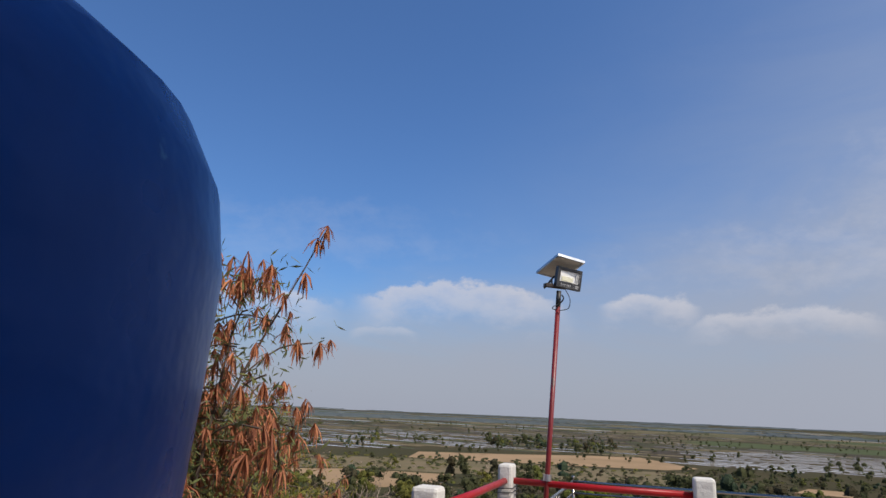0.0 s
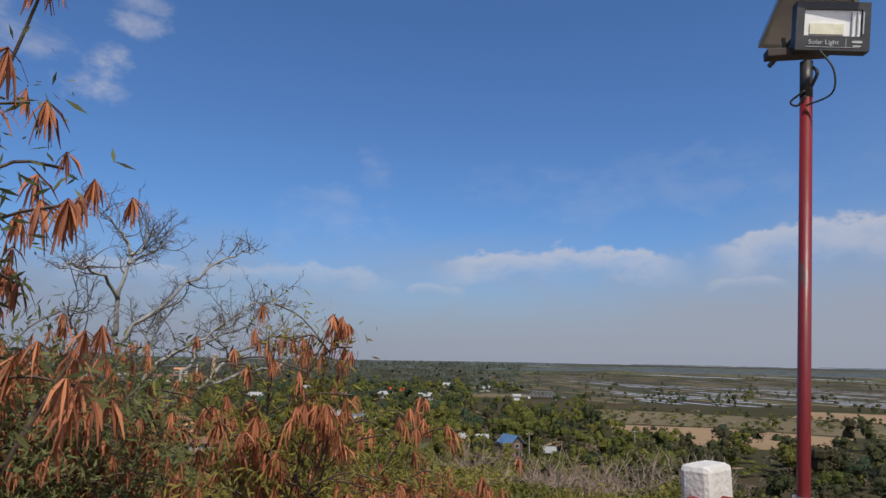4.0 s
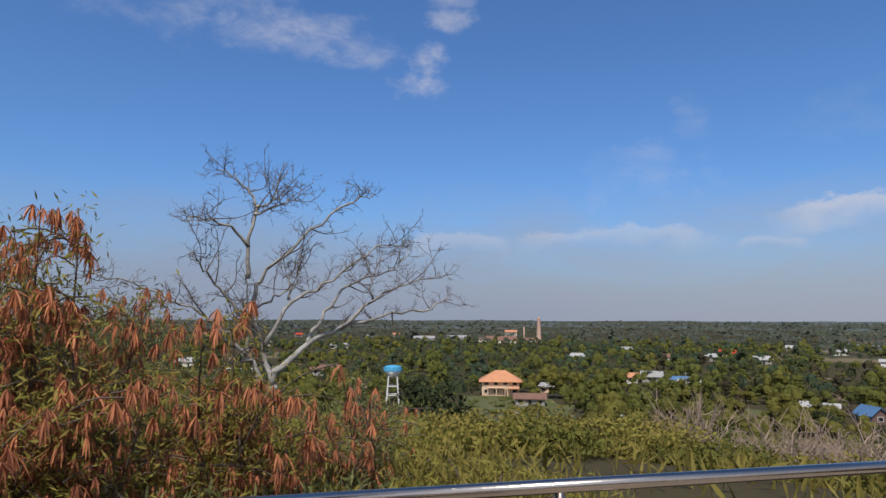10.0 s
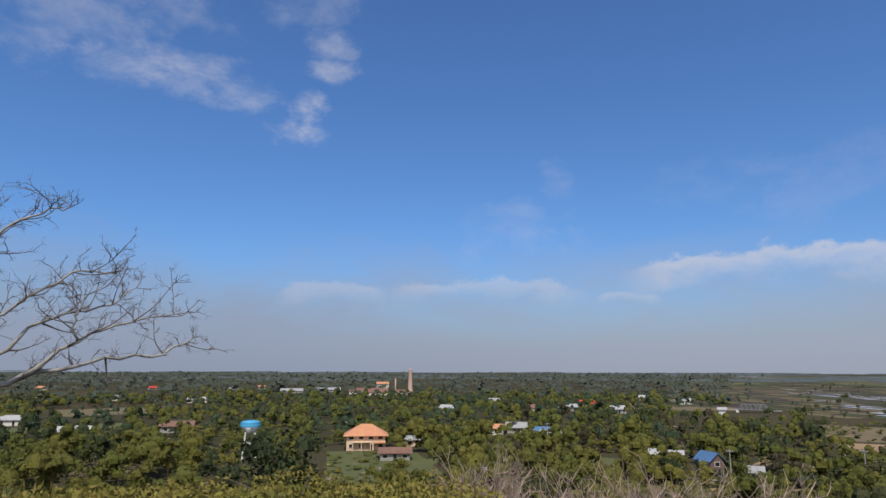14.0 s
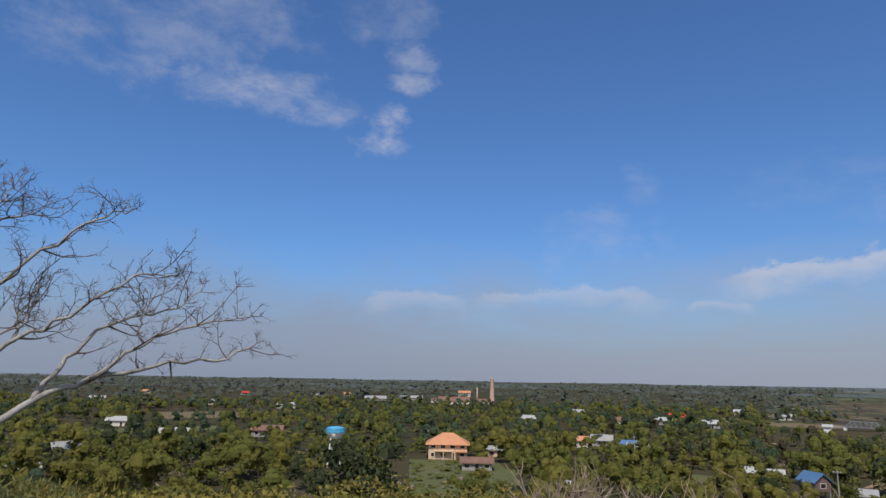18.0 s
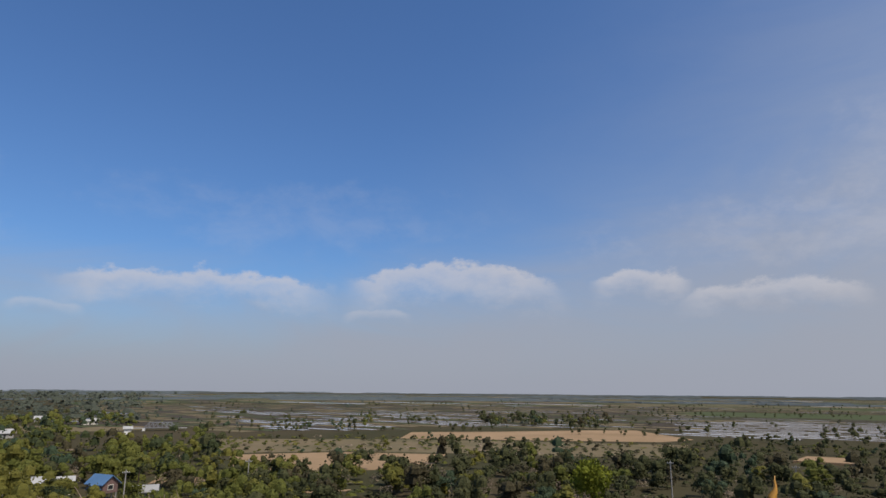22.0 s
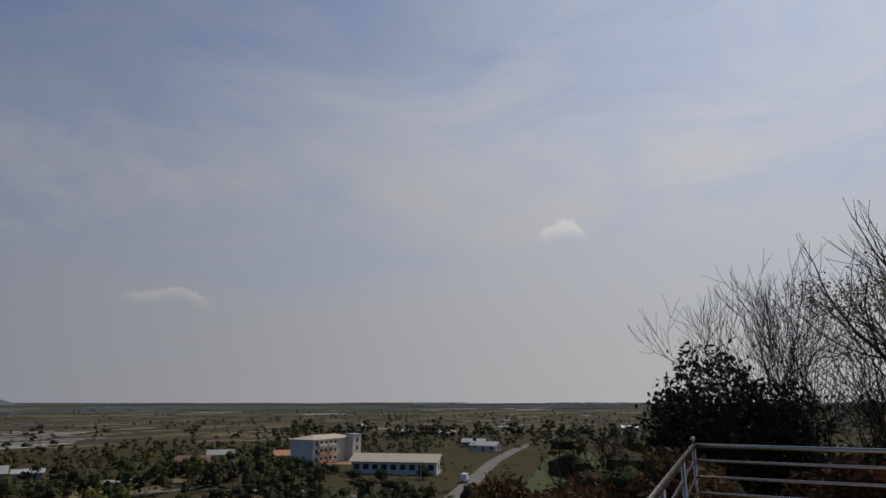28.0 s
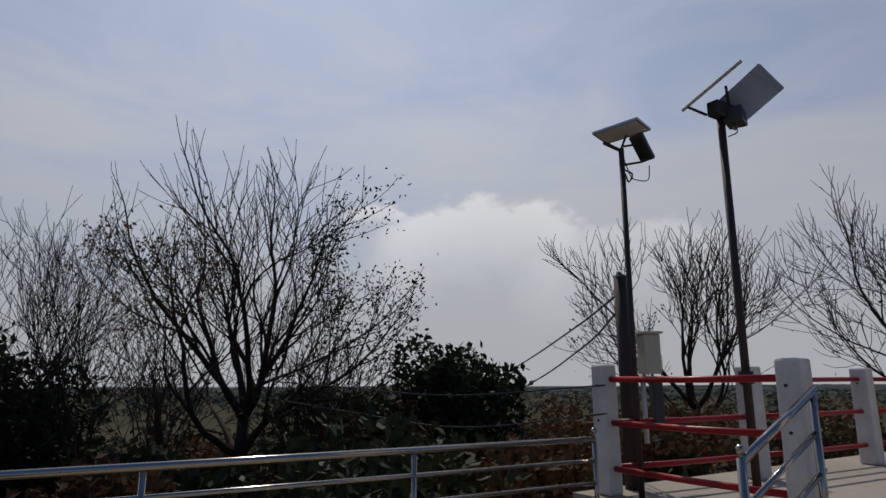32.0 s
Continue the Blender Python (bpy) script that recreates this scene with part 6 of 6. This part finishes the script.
# ---------------------------------------------------------------- shrubs with hanging seed pods
def pod_bunch(rnd, count):
    """A bunch of long flat pods that spread from one point and droop."""
    verts, quads = [], []
    for _ in range(count):
        a, rise = rnd.uniform(0, 2 * math.pi), rnd.uniform(-2.4, 0.3)
        way = Vector((math.cos(a), math.sin(a), rise)).normalized()
        side = way.cross(Vector((0, 0, 1))).normalized()
        side = (side + way.cross(side) * rnd.uniform(-0.8, 0.8)).normalized()
        length, half = rnd.uniform(0.11, 0.18), rnd.uniform(0.0058, 0.0088)
        p, n = Vector((0, 0, 0)), len(verts)
        widths = (0.4, 1.0, 0.25)
        thick = way.cross(side).normalized() * 0.0022
        for k, f in enumerate(widths):
            verts += [tuple(p - side * half * f), tuple(p + thick), tuple(p + side * half * f)]
            way = (way + Vector((0, 0, -0.75))).normalized()
            p = p + way * length / 2
        for k in range(2):
            o = n + 3 * k
            quads += [(o, o + 1, o + 4, o + 3), (o + 1, o + 2, o + 5, o + 4)]
    return np.array(verts), np.array(quads)


bunch_rnd = random.Random(9)
BUNCHES = [pod_bunch(bunch_rnd, c) for c in (13, 18, 22, 9, 15)]


def pod_shrub(label, base, tops, bunches, seed, spread=0.3, green=500, size=1.0):
    """A slim stemmed shrub: tops are the ends of its main stems."""
    rnd = random.Random(seed)
    ob = thing("pod_shrub", label, "shrub", base, 0, "shrubs with dry seed pods")
    s, spots = Shape(), []
    for top in tops:
        end = Vector(top) - Vector(base)
        mid = Vector((end.x * 0.45 + rnd.uniform(-0.15, 0.15), end.y * 0.45 + rnd.uniform(-0.15, 0.15), end.z * 0.6))
        line = smooth_path([(rnd.uniform(-0.1, 0.1), rnd.uniform(-0.1, 0.1), 0), tuple(mid), tuple(end)], 6)
        s.tube(line, [0.017 * (1 - 0.8 * i / (len(line) - 1)) for i in range(len(line))], 6)
        spots += [(p, i / len(line)) for i, p in enumerate(line) if i > len(line) * 0.3] + [(line[-1], 1.0)] * 4 + [(line[-2], 1.0)] * 2
        for _ in range(9):
            i = rnd.randrange(len(line) // 3, len(line) - 1)
            d = Vector((rnd.gauss(0, 1), rnd.gauss(0, 1), rnd.uniform(0.0, 0.8))).normalized()
            q = line[i] + d * rnd.uniform(0.25, 0.6)
            tw = smooth_path([line[i], line[i] * 0.5 + q * 0.5 + Vector((0, 0, 0.06)), q], 3)
            s.tube(tw, 0.005, 4)
            spots += [(p, 0.8) for p in tw[2:]] + [(q, 0.9)] * 3
    tagged(part("stems", s, TWIG, ob), kind="stuff")
    vs, qs, n = [], [], 0
    for k in range(bunches):
        p, _ = (Vector(tops[k // 3]) - Vector(base), 1.0) if k < 3 * len(tops) else rnd.choice(spots)
        p = p + Vector((rnd.gauss(0, spread * 0.2), rnd.gauss(0, spread * 0.2), rnd.gauss(0, spread * 0.15)))
        v, q = BUNCHES[rnd.randrange(len(BUNCHES))]
        a, sc = rnd.uniform(0, 6.28), rnd.uniform(0.54, 0.96) * size
        ca, sa = math.cos(a) * sc, math.sin(a) * sc
        vs.append(np.stack([p.x + v[:, 0] * ca - v[:, 1] * sa, p.y + v[:, 0] * sa + v[:, 1] * ca, p.z + v[:, 2] * sc], 1))
        qs.append(q + n)
        n += len(v)
    pods = new("seed_pods", quick_mesh("seed_pods", np.concatenate(vs), np.concatenate(qs), POD))
    pods.parent = ob
    tagged(pods, "bunches of dry orange brown seed pods", kind="stuff")
    rng = np.random.default_rng(seed)
    base_pts = np.array([tuple(p) for p, f in spots if f < 0.85])
    c = base_pts[rng.integers(0, len(base_pts), green)] + rng.normal(size=(green, 3)) * (0.09, 0.09, 0.07)
    v = leaf_quads(c, rng.uniform(0.5, 1.2, green) * 0.0088, rng, 4.0)
    leaves = new("leaves", quick_mesh("leaves", v, np.arange(len(v)).reshape(-1, 4), LEAF_DRY if 5000 < green < 8000 else LEAF_FERN))
    leaves.parent = ob
    tagged(leaves, kind="stuff")
    return ob


def canopy(rnd, c, r, n):
    return [(c[0] + rnd.gauss(0, r[0] * 0.55), c[1] + rnd.gauss(0, r[1] * 0.55), c[2] + rnd.uniform(-r[2], r[2] * 0.6)) for _ in range(n)]


rnd = random.Random(31)
pod_shrub("tall shrub hung with dry brown seed pods", (-1.5, -2.6, -0.35),
          [(-0.68, -2.04, 3.13), (-1.2, -2.5, 3.0), (-1.06, -2.47, 2.88), (-1.41, -2.47, 2.86), (-0.98, -2.36, 2.83), (-1.55, -2.5, 2.7), (-1.15, -2.43, 2.6), (-1.05, -2.29, 2.2), (-0.98, -2.07, 2.05), (-0.78, -1.87, 2.05)] + canopy(rnd, (-1.3, -2.5, 2.1), (0.45, 0.4, 0.5), 10), 800, 71, 0.3, 9000)
pod_shrub("tall shrub hung with dry brown seed pods", (-2.4, -3.0, -0.35),
          [(-2.0, -2.95, 3.35), (-2.2, -2.7, 3.3), (-1.7, -3.1, 2.9), (-1.95, -3.55, 3.26), (-1.85, -3.31, 3.37), (-1.71, -3.49, 3.0), (-2.16, -3.54, 3.16), (-1.86, -3.58, 2.88), (-1.39, -3.3, 2.98)] + canopy(rnd, (-2.0, -3.0, 2.2), (0.55, 0.55, 0.6), 14), 760, 72, 0.3, 9000)
pod_shrub("shrub hung with orange brown seed pods", (-2.5, -0.4, -0.35),
          [(-2.1, -0.2, 2.25), (-1.9, -0.35, 2.3), (-2.2, -0.6, 2.2)] + canopy(rnd, (-2.2, -0.3, 1.5), (0.7, 0.6, 0.5), 14), 480, 73, 0.3, 7900)
pod_shrub("low shrub hung with orange brown seed pods", (-2.9, 0.6, -0.4),
          [(-2.45, 0.7, 1.72), (-2.3, 0.5, 1.6)] + canopy(rnd, (-2.5, 0.6, 1.1), (0.6, 0.5, 0.45), 12), 340, 74, 0.28, 7900)
pod_shrub("shrub hung with dry seed pods and some green leaves", (-3.4, -1.6, -0.4), canopy(rnd, (-3.2, -1.5, 1.9), (0.8, 0.7, 0.5), 14), 330, 75, 0.35, 14000)
pod_shrub("shrub hung with dry seed pods and some green leaves", (-4.6, -0.9, -0.4), canopy(rnd, (-4.4, -0.8, 1.6), (0.9, 0.8, 0.5), 14), 190, 76, 0.35, 14000)
pod_shrub("low shrub with orange brown seed pods", (-3.6, 1.6, -0.5), canopy(rnd, (-3.5, 1.5, 0.75), (0.7, 0.6, 0.35), 10), 150, 77, 0.3, 4000)
pod_shrub("low shrub with orange brown seed pods", (-1.5, -1.2, -0.35), canopy(rnd, (-1.5, -1.1, 1.2), (0.6, 0.6, 0.4), 12), 260, 78, 0.3, 7900)

# ---------------------------------------------------------------- solar lamps
def panel(ob, centre, normal, across, size):
    """A solar panel: a thin framed plate with cells above and a white backing below."""
    n = Vector(normal).normalized()
    a = Vector(across)
    a = (a - n * a.dot(n)).normalized()
    b = n.cross(a)
    m = Matrix((a, b, n)).transposed().to_4x4()
    m.translation = centre
    w, h = size
    board = part("solar_panel", Shape().box((0, 0, 0), (w - 0.02, h - 0.02, 0.012)).place(m), PANEL_BACK, ob, "white backed solar panel")
    rim = Shape()
    for sgn in (-1, 1):
        rim.box((sgn * (w / 2 - 0.008), 0, 0), (0.016, h, 0.024)).box((0, sgn * (h / 2 - 0.008), 0), (w - 0.032, 0.016, 0.024))
    part("panel_frame", rim.place(m), ALU, board)
    nx, ny = 6, 4
    for i in range(nx):
        for j in range(ny):
            cw, ch = (w - 0.05) / nx, (h - 0.05) / ny
            part("cell", Shape().box(((i - nx / 2 + 0.5) * cw, (j - ny / 2 + 0.5) * ch, 0.0085), (cw - 0.004, ch - 0.004, 0.003)).place(m), PANEL_CELL, board)
    return m


def floodlight(ob, centre, facing, size, lettered=False, gloss_back=False, up=(0, 0, 1)):
    """A flat LED floodlight: case with cooling ribs, recessed reflector, LED plate, glass rim."""
    y = -Vector(facing).normalized()
    x = y.cross(Vector(up)).normalized()
    z = x.cross(y)
    m = Matrix((x, y, z)).transposed().to_4x4()
    m.translation = centre
    w, h = size
    t = 0.045
    rim = Shape()
    for sgn in (-1, 1):
        rim.box((sgn * (w / 2 - 0.014), 0, 0), (0.028, t, h))
    rim.box((0, 0, h / 2 - 0.014), (w - 0.056, t, 0.028)).box((0, 0, -h / 2 + 0.027), (w - 0.056, t, 0.054))
    rim.box((0, t / 2 - 0.006, 0), (w - 0.056, 0.012, h - 0.06))
    case = part("lamp_case", rim.place(m), LAMP_CASE, ob)
    part("reflector", Shape().box((0, -0.012, 0.013), (w - 0.058, 0.006, h - 0.084)).place(m), REFLECTOR, case)
    part("led_plate", Shape().box((-0.02, -0.016, -0.01), (w * 0.46, 0.008, h * 0.22)).place(m), LED_YELLOW, case)
    for i in range(3):
        part("reflector_rib", Shape().box((w * 0.26 + i * 0.018, -0.017, 0.013), (0.004, 0.014, h * 0.45)).place(m), ALU, case)
    if gloss_back:
        n, rows = 10, []
        for i in range(n + 1):
            px = (i / n - 0.5) * w * 1.04
            py = t / 2 + 0.004 + 0.045 * (px / (w / 2)) ** 2
            rows += [(px, py, -h * 0.52), (px, py, h * 0.52), (px, py + 0.008, h * 0.52), (px, py + 0.008, -h * 0.52)]
        faces = [(4 * i + k, 4 * i + (k + 1) % 4, 4 * i + 4 + (k + 1) % 4, 4 * i + 4 + k) for i in range(n) for k in range(4)]
        part("back_plate", Shape().add(rows, faces + [(3, 2, 1, 0), (4 * n, 4 * n + 1, 4 * n + 2, 4 * n + 3)]).place(m), BACK_SKY_TINT, case, "bent back plate with the sky's blue grey in its colour")
    else:
        for i in range(9):
            part("cooling_rib", Shape().box(((i - 4) * w / 10, t / 2 + 0.009, 0), (0.004, 0.018, h * 0.8)).place(m), LAMP_CASE, case)
    if lettered:
        text = bpy.data.curves.new("lettering", "FONT")
        text.body, text.size, text.align_x, text.extrude = "Solar Light", 0.024, "CENTER", 0.0008
        words = new("lettering", text)
        words.parent = case
        words.matrix_world = m @ pose(-0.03, -t / 2 - 0.0012, -h / 2 + 0.022, 90, 0, 0)
        text.materials.append(LETTER)
        for px, pz, pw, ph in ((0.082, -h / 2 + 0.033, 0.034, 0.008), (0.082, -h / 2 + 0.018, 0.026, 0.005), (0.045, -h / 2 + 0.027, 0.0015, 0.034), (0.0, -h / 2 + 0.012, w * 0.72, 0.0015)):
            part("print_bar", Shape().box((px, -t / 2 - 0.001, pz), (pw, 0.002, ph)).place(m), LETTER, case, "pale printed bar")
    return m


# Blue-grey of the reflected sky is put into the plate's base colour.
BACK_SKY_TINT = material("plate_with_sky_tint", (0.4, 0.48, 0.66), (0.32, 0.39, 0.56), 5, 0.3, metal=0.1, fine=40, bump=0.0)


def cable(ob, pts, r=0.006):
    part("cable", Shape().tube(smooth_path(pts, 5), r, 8), CABLE, ob, smooth=True)


def lamp_by_the_rail():
    base, top = Vector((0.31, -0.01, FLOOR)), Vector((0.449, 0.168, 3.165))
    ob = thing("solar_lamp", "red painted lamp pole with solar floodlight and panel", "street lamp", tuple(base))
    d = top - base
    part("pole", Shape().tube([(0, 0, 0), tuple(d * 0.945)], 0.021, 16), POLE_RED, ob, smooth=True)
    part("pole_top", Shape().tube([tuple(d * 0.945), tuple(d)], 0.0216, 16), BLACK_PAINT, ob, "black upper end of the pole", smooth=True)
    part("rail_clamp", Shape().tube([tuple(d * 0.385), tuple(d * 0.405)], 0.034, 14), ALU, ob)
    part("base_plate", Shape().box((0, 0, 0.006), (0.18, 0.18, 0.012)), POLE_RED, ob)
    part("bracket", Shape().box(tuple(d + Vector((-0.03, 0.0, 0.045))), (0.22, 0.05, 0.032), 40), DARK_POLE, ob, "dark red cross bar", bevel=0.004)
    floodlight(ob, tuple(Vector((0.527, 0.2, 3.28)) - base), (0.64, -0.76, -0.1), (0.25, 0.182), lettered=True, up=(0.068, 0.058, 1))
    part("yoke", Shape().tube([tuple(d + Vector((-0.06, -0.02, 0.03))), tuple(d + Vector((-0.055, -0.05, 0.1)))], 0.008, 8), LAMP_CASE, ob)
    panel(ob, tuple(Vector((0.447, 0.266, 3.402)) - base), (-0.03, 0.27, 0.95), (0.2, 0.152, -0.04), (0.27, 0.39))
    part("panel_arm", Shape().tube([tuple(d + Vector((-0.13, 0.0, 0.03))), tuple(d + Vector((-0.05, 0.07, 0.15)))], 0.009, 8), LAMP_CASE, ob)
    q = d - Vector((0, 0, 0.02))
    cable(ob, [tuple(q + Vector((0.06, -0.05, 0.03))), tuple(q + Vector((0.1, -0.05, -0.06))), tuple(q + Vector((0.085, -0.04, -0.14))), tuple(q + Vector((0.0, -0.04, -0.16)))], 0.0035)
    cable(ob, [tuple(q + Vector((0.03, -0.03, -0.02))), tuple(q + Vector((0.045, -0.04, -0.05))), tuple(q + Vector((0.02, -0.03, -0.09)))], 0.006)
    cable(ob, [tuple(q + Vector((0.0, -0.035, -0.1))), tuple(q + Vector((-0.05, -0.04, -0.13))), tuple(q + Vector((-0.03, -0.035, -0.15))), tuple(q + Vector((0.0, -0.035, -0.12)))], 0.004)


lamp_by_the_rail()


def lamp_with_plate():
    base, top = Vector((10.36, -0.1, FLOOR)), Vector((10.37, -0.12, 3.58))
    ob = thing("solar_lamp", "dark red lamp pole with tilted panel and large floodlight", "street lamp", tuple(base))
    d = top - base
    part("pole", Shape().tube([(0, 0, 0), tuple(d)], 0.03, 16), DARK_POLE, ob, smooth=True)
    part("rail_clamp", Shape().tube([(0, 0, 0.93), (0, 0, 1.02)], 0.052, 14), BLACK_PAINT, ob)
    part("base_plate", Shape().box((0, 0, 0.006), (0.2, 0.2, 0.012)), DARK_POLE, ob)
    panel(ob, tuple(Vector((10.36, -0.03, 3.84)) - base), (0.28, 0.58, 0.765), (-0.46, -0.124, 0.26), (0.54, 0.34))
    for off in ((0.1, 0.15, -0.12), (-0.07, -0.12, 0.06)):
        part("panel_strut", Shape().tube([tuple(d + Vector((off[0] * 0.6, off[1] * 0.6, 0.04))), tuple(d + Vector((off[0], off[1] + 0.12, 0.2 + off[2])))], 0.011, 8), BLACK_PAINT, ob)
    part("bracket", Shape().box(tuple(d + Vector((-0.02, -0.02, 0.06))), (0.1, 0.3, 0.12)), BLACK_PAINT, ob, bevel=0.01)
    part("bracket_arm", Shape().tube([tuple(d + Vector((0.02, 0.1, 0.03))), tuple(d + Vector((-0.14, -0.24, 0.1)))], 0.014, 8), BLACK_PAINT, ob)
    part("driver_box", Shape().box(tuple(d + Vector((-0.06, -0.1, 0.02))), (0.14, 0.2, 0.12), 20), LAMP_CASE, ob, bevel=0.01)
    floodlight(ob, tuple(Vector((10.22, -0.28, 3.755)) - base), (0.3, -0.84, 0.45), (0.44, 0.26), gloss_back=True, up=(0.35, 0.54, 0.77))
    cable(ob, [tuple(d + Vector((-0.04, -0.05, 0.0))), tuple(d + Vector((-0.07, -0.1, -0.1))), tuple(d + Vector((-0.02, -0.05, -0.14)))], 0.005)


lamp_with_plate()


def lamp_by_the_meter():
    base, top = Vector((11.36, -0.07, FLOOR)), Vector((11.42, -0.16, 3.68))
    ob = thing("solar_lamp", "slim dark lamp pole with pale backed solar panel", "street lamp", tuple(base))
    d = top - base
    part("pole", Shape().tube([(0, 0, 0), tuple(d)], 0.025, 16), DARK_POLE, ob, smooth=True)
    part("base_plate", Shape().box((0, 0, 0.006), (0.18, 0.18, 0.012)), DARK_POLE, ob)
    part("fork", Shape().tube([tuple(d + Vector((0.0, 0, -0.02))), tuple(d + Vector((0.12, 0.1, 0.08)))], 0.018, 8), DARK_POLE, ob)
    part("panel_strut", Shape().tube([tuple(d), tuple(d + Vector((-0.03, -0.05, 0.14)))], 0.011, 8), BLACK_PAINT, ob)
    for z in (0.02, -0.16):
        part("lamp_arm", Shape().tube([tuple(d + Vector((0, 0, z))), tuple(d + Vector((-0.1, -0.15, z + 0.03)))], 0.011, 8), BLACK_PAINT, ob)
    panel(ob, tuple(Vector((11.416, -0.173, 3.858)) - base), (0.07, -0.02, 0.99), (-0.44, -0.135, 0.03), (0.45, 0.3))
    floodlight(ob, tuple(Vector((11.31, -0.32, 3.69)) - base), (0.26, -0.7, 0.68), (0.13, 0.27), up=(-0.03, 0.22, 0.235))
    cable(ob, [tuple(d + Vector((0.0, -0.03, -0.1))), tuple(d + Vector((-0.03, -0.07, -0.26))), tuple(d + Vector((-0.06, -0.11, -0.3))), tuple(d + Vector((-0.12, -0.2, -0.3))), tuple(d + Vector((-0.13, -0.22, -0.16)))], 0.005)
    cable(ob, [tuple(d + Vector((0, -0.035, -0.2))), tuple(d + Vector((-0.05, -0.07, -0.25))), tuple(d + Vector((-0.02, -0.05, -0.32))), tuple(d + Vector((0, -0.035, -0.24)))], 0.008)


lamp_by_the_meter()


def utility_post():
    at = (11.75, -0.42)
    ob = thing("utility_post", "thick dark post carrying a cream meter box", "utility pole", (*at, FLOOR))
    part("post", Shape().tube([(0, 0, 0), (0, 0, 0.9), (0.01, 0, 1.95)], [0.075, 0.07, 0.062], 14), DARK_POLE, ob, smooth=True)
    part("insulator", Shape().lathe((0, 0.02, 1.9), [(0.03, 0), (0.045, 0.03), (0.03, 0.06), (0.02, 0.08)], 12), BLACK_PAINT, ob)
    box = part("meter_box", Shape().box((-0.14, -0.16, 1.2), (0.2, 0.16, 0.36), -30), METER_BOX, ob, "cream metal meter box", bevel=0.012)
    part("box_lid", Shape().box((-0.14, -0.16, 1.395), (0.24, 0.2, 0.02), -30), METER_BOX, box)
    part("conduit", Shape().tube([(-0.1, -0.1, 0.4), (-0.1, -0.1, 1.02)], 0.025, 10), TANK_WHITE, ob, "white plastic conduit", smooth=True)
    part("breaker_box", Shape().box((-0.16, -0.2, 0.78), (0.12, 0.09, 0.42), -30), LAMP_CASE, ob, bevel=0.008)
    cable(ob, [(-0.12, -0.14, 0.6), (-0.2, -0.2, 0.45), (-0.25, -0.28, 0.52), (-0.16, -0.16, 0.68)], 0.006)
    cable(ob, [(-0.16, -0.2, 0.57), (-0.22, -0.24, 0.48), (-0.16, -0.14, 0.42), (-0.1, -0.1, 0.45)], 0.006)
    for k, (dz, side) in enumerate(((0.0, 0.0), (-0.14, 0.15))):
        w = tagged(part("overhead_wire", Shape().tube(smooth_path([(at[0], at[1], 2.4 + dz), (13.4, -1.33 - side, 2.17 + dz * 1.6), (17.8, -3.83 - side * 2, 1.75 + dz * 2.4), (30.0, -11.0 - side * 3, 0.9 + dz * 4)], 8), 0.011, 6), CABLE), "black overhead power wire sagging away downhill", "wire")
    tagged(part("overhead_wire", Shape().tube(smooth_path([(11.6, 0.03, 1.52), (13.2, 0.6, 1.42), (15.0, 1.0, 1.5), (18.0, 1.2, 1.6)], 8), 0.008, 6), CABLE), "thin black wire tied to the platform post", "wire")
    tagged(part("overhead_wire", Shape().tube(smooth_path([(11.6, 0.03, 1.28), (13.2, 0.5, 1.1), (15.0, 0.9, 1.2), (18.2, 1.1, 1.35)], 8), 0.008, 6), CABLE), "thin black wire tied to the platform post", "wire")


utility_post()


# ---------------------------------------------------------------- the blue tank beside the start of the walk
def blue_tank():
    ob = thing("blue_tank", "tall glossy blue tank with rounded shoulders and chipped paint", "tank", (0.305, -5.0, FLOOR))
    prof = [(0.37, 0.0), (0.38, 0.02), (0.405, 0.5), (0.437, 1.1), (0.46, 1.5), (0.467, 1.66), (0.452, 1.76), (0.412, 1.84), (0.34, 1.9), (0.25, 1.94), (0.16, 1.965), (0.1, 1.98)]
    part("body", Shape().lathe((0, 0, 0), prof, 48), BLUE_GLOSS, ob, smooth=True)
    part("lid", Shape().lathe((0, 0, 1.962), [(0.13, 0), (0.13, 0.03), (0.1, 0.05)], 24), BLUE_GLOSS, ob, smooth=True)
    for z in (0.35, 0.95):
        part("hoop", Shape().lathe((0, 0, z), [(0.39 + 0.03 * z, 0), (0.412 + 0.03 * z, 0.012), (0.39 + 0.03 * z, 0.024)], 48), BLUE_GLOSS, ob, smooth=True)


blue_tank()
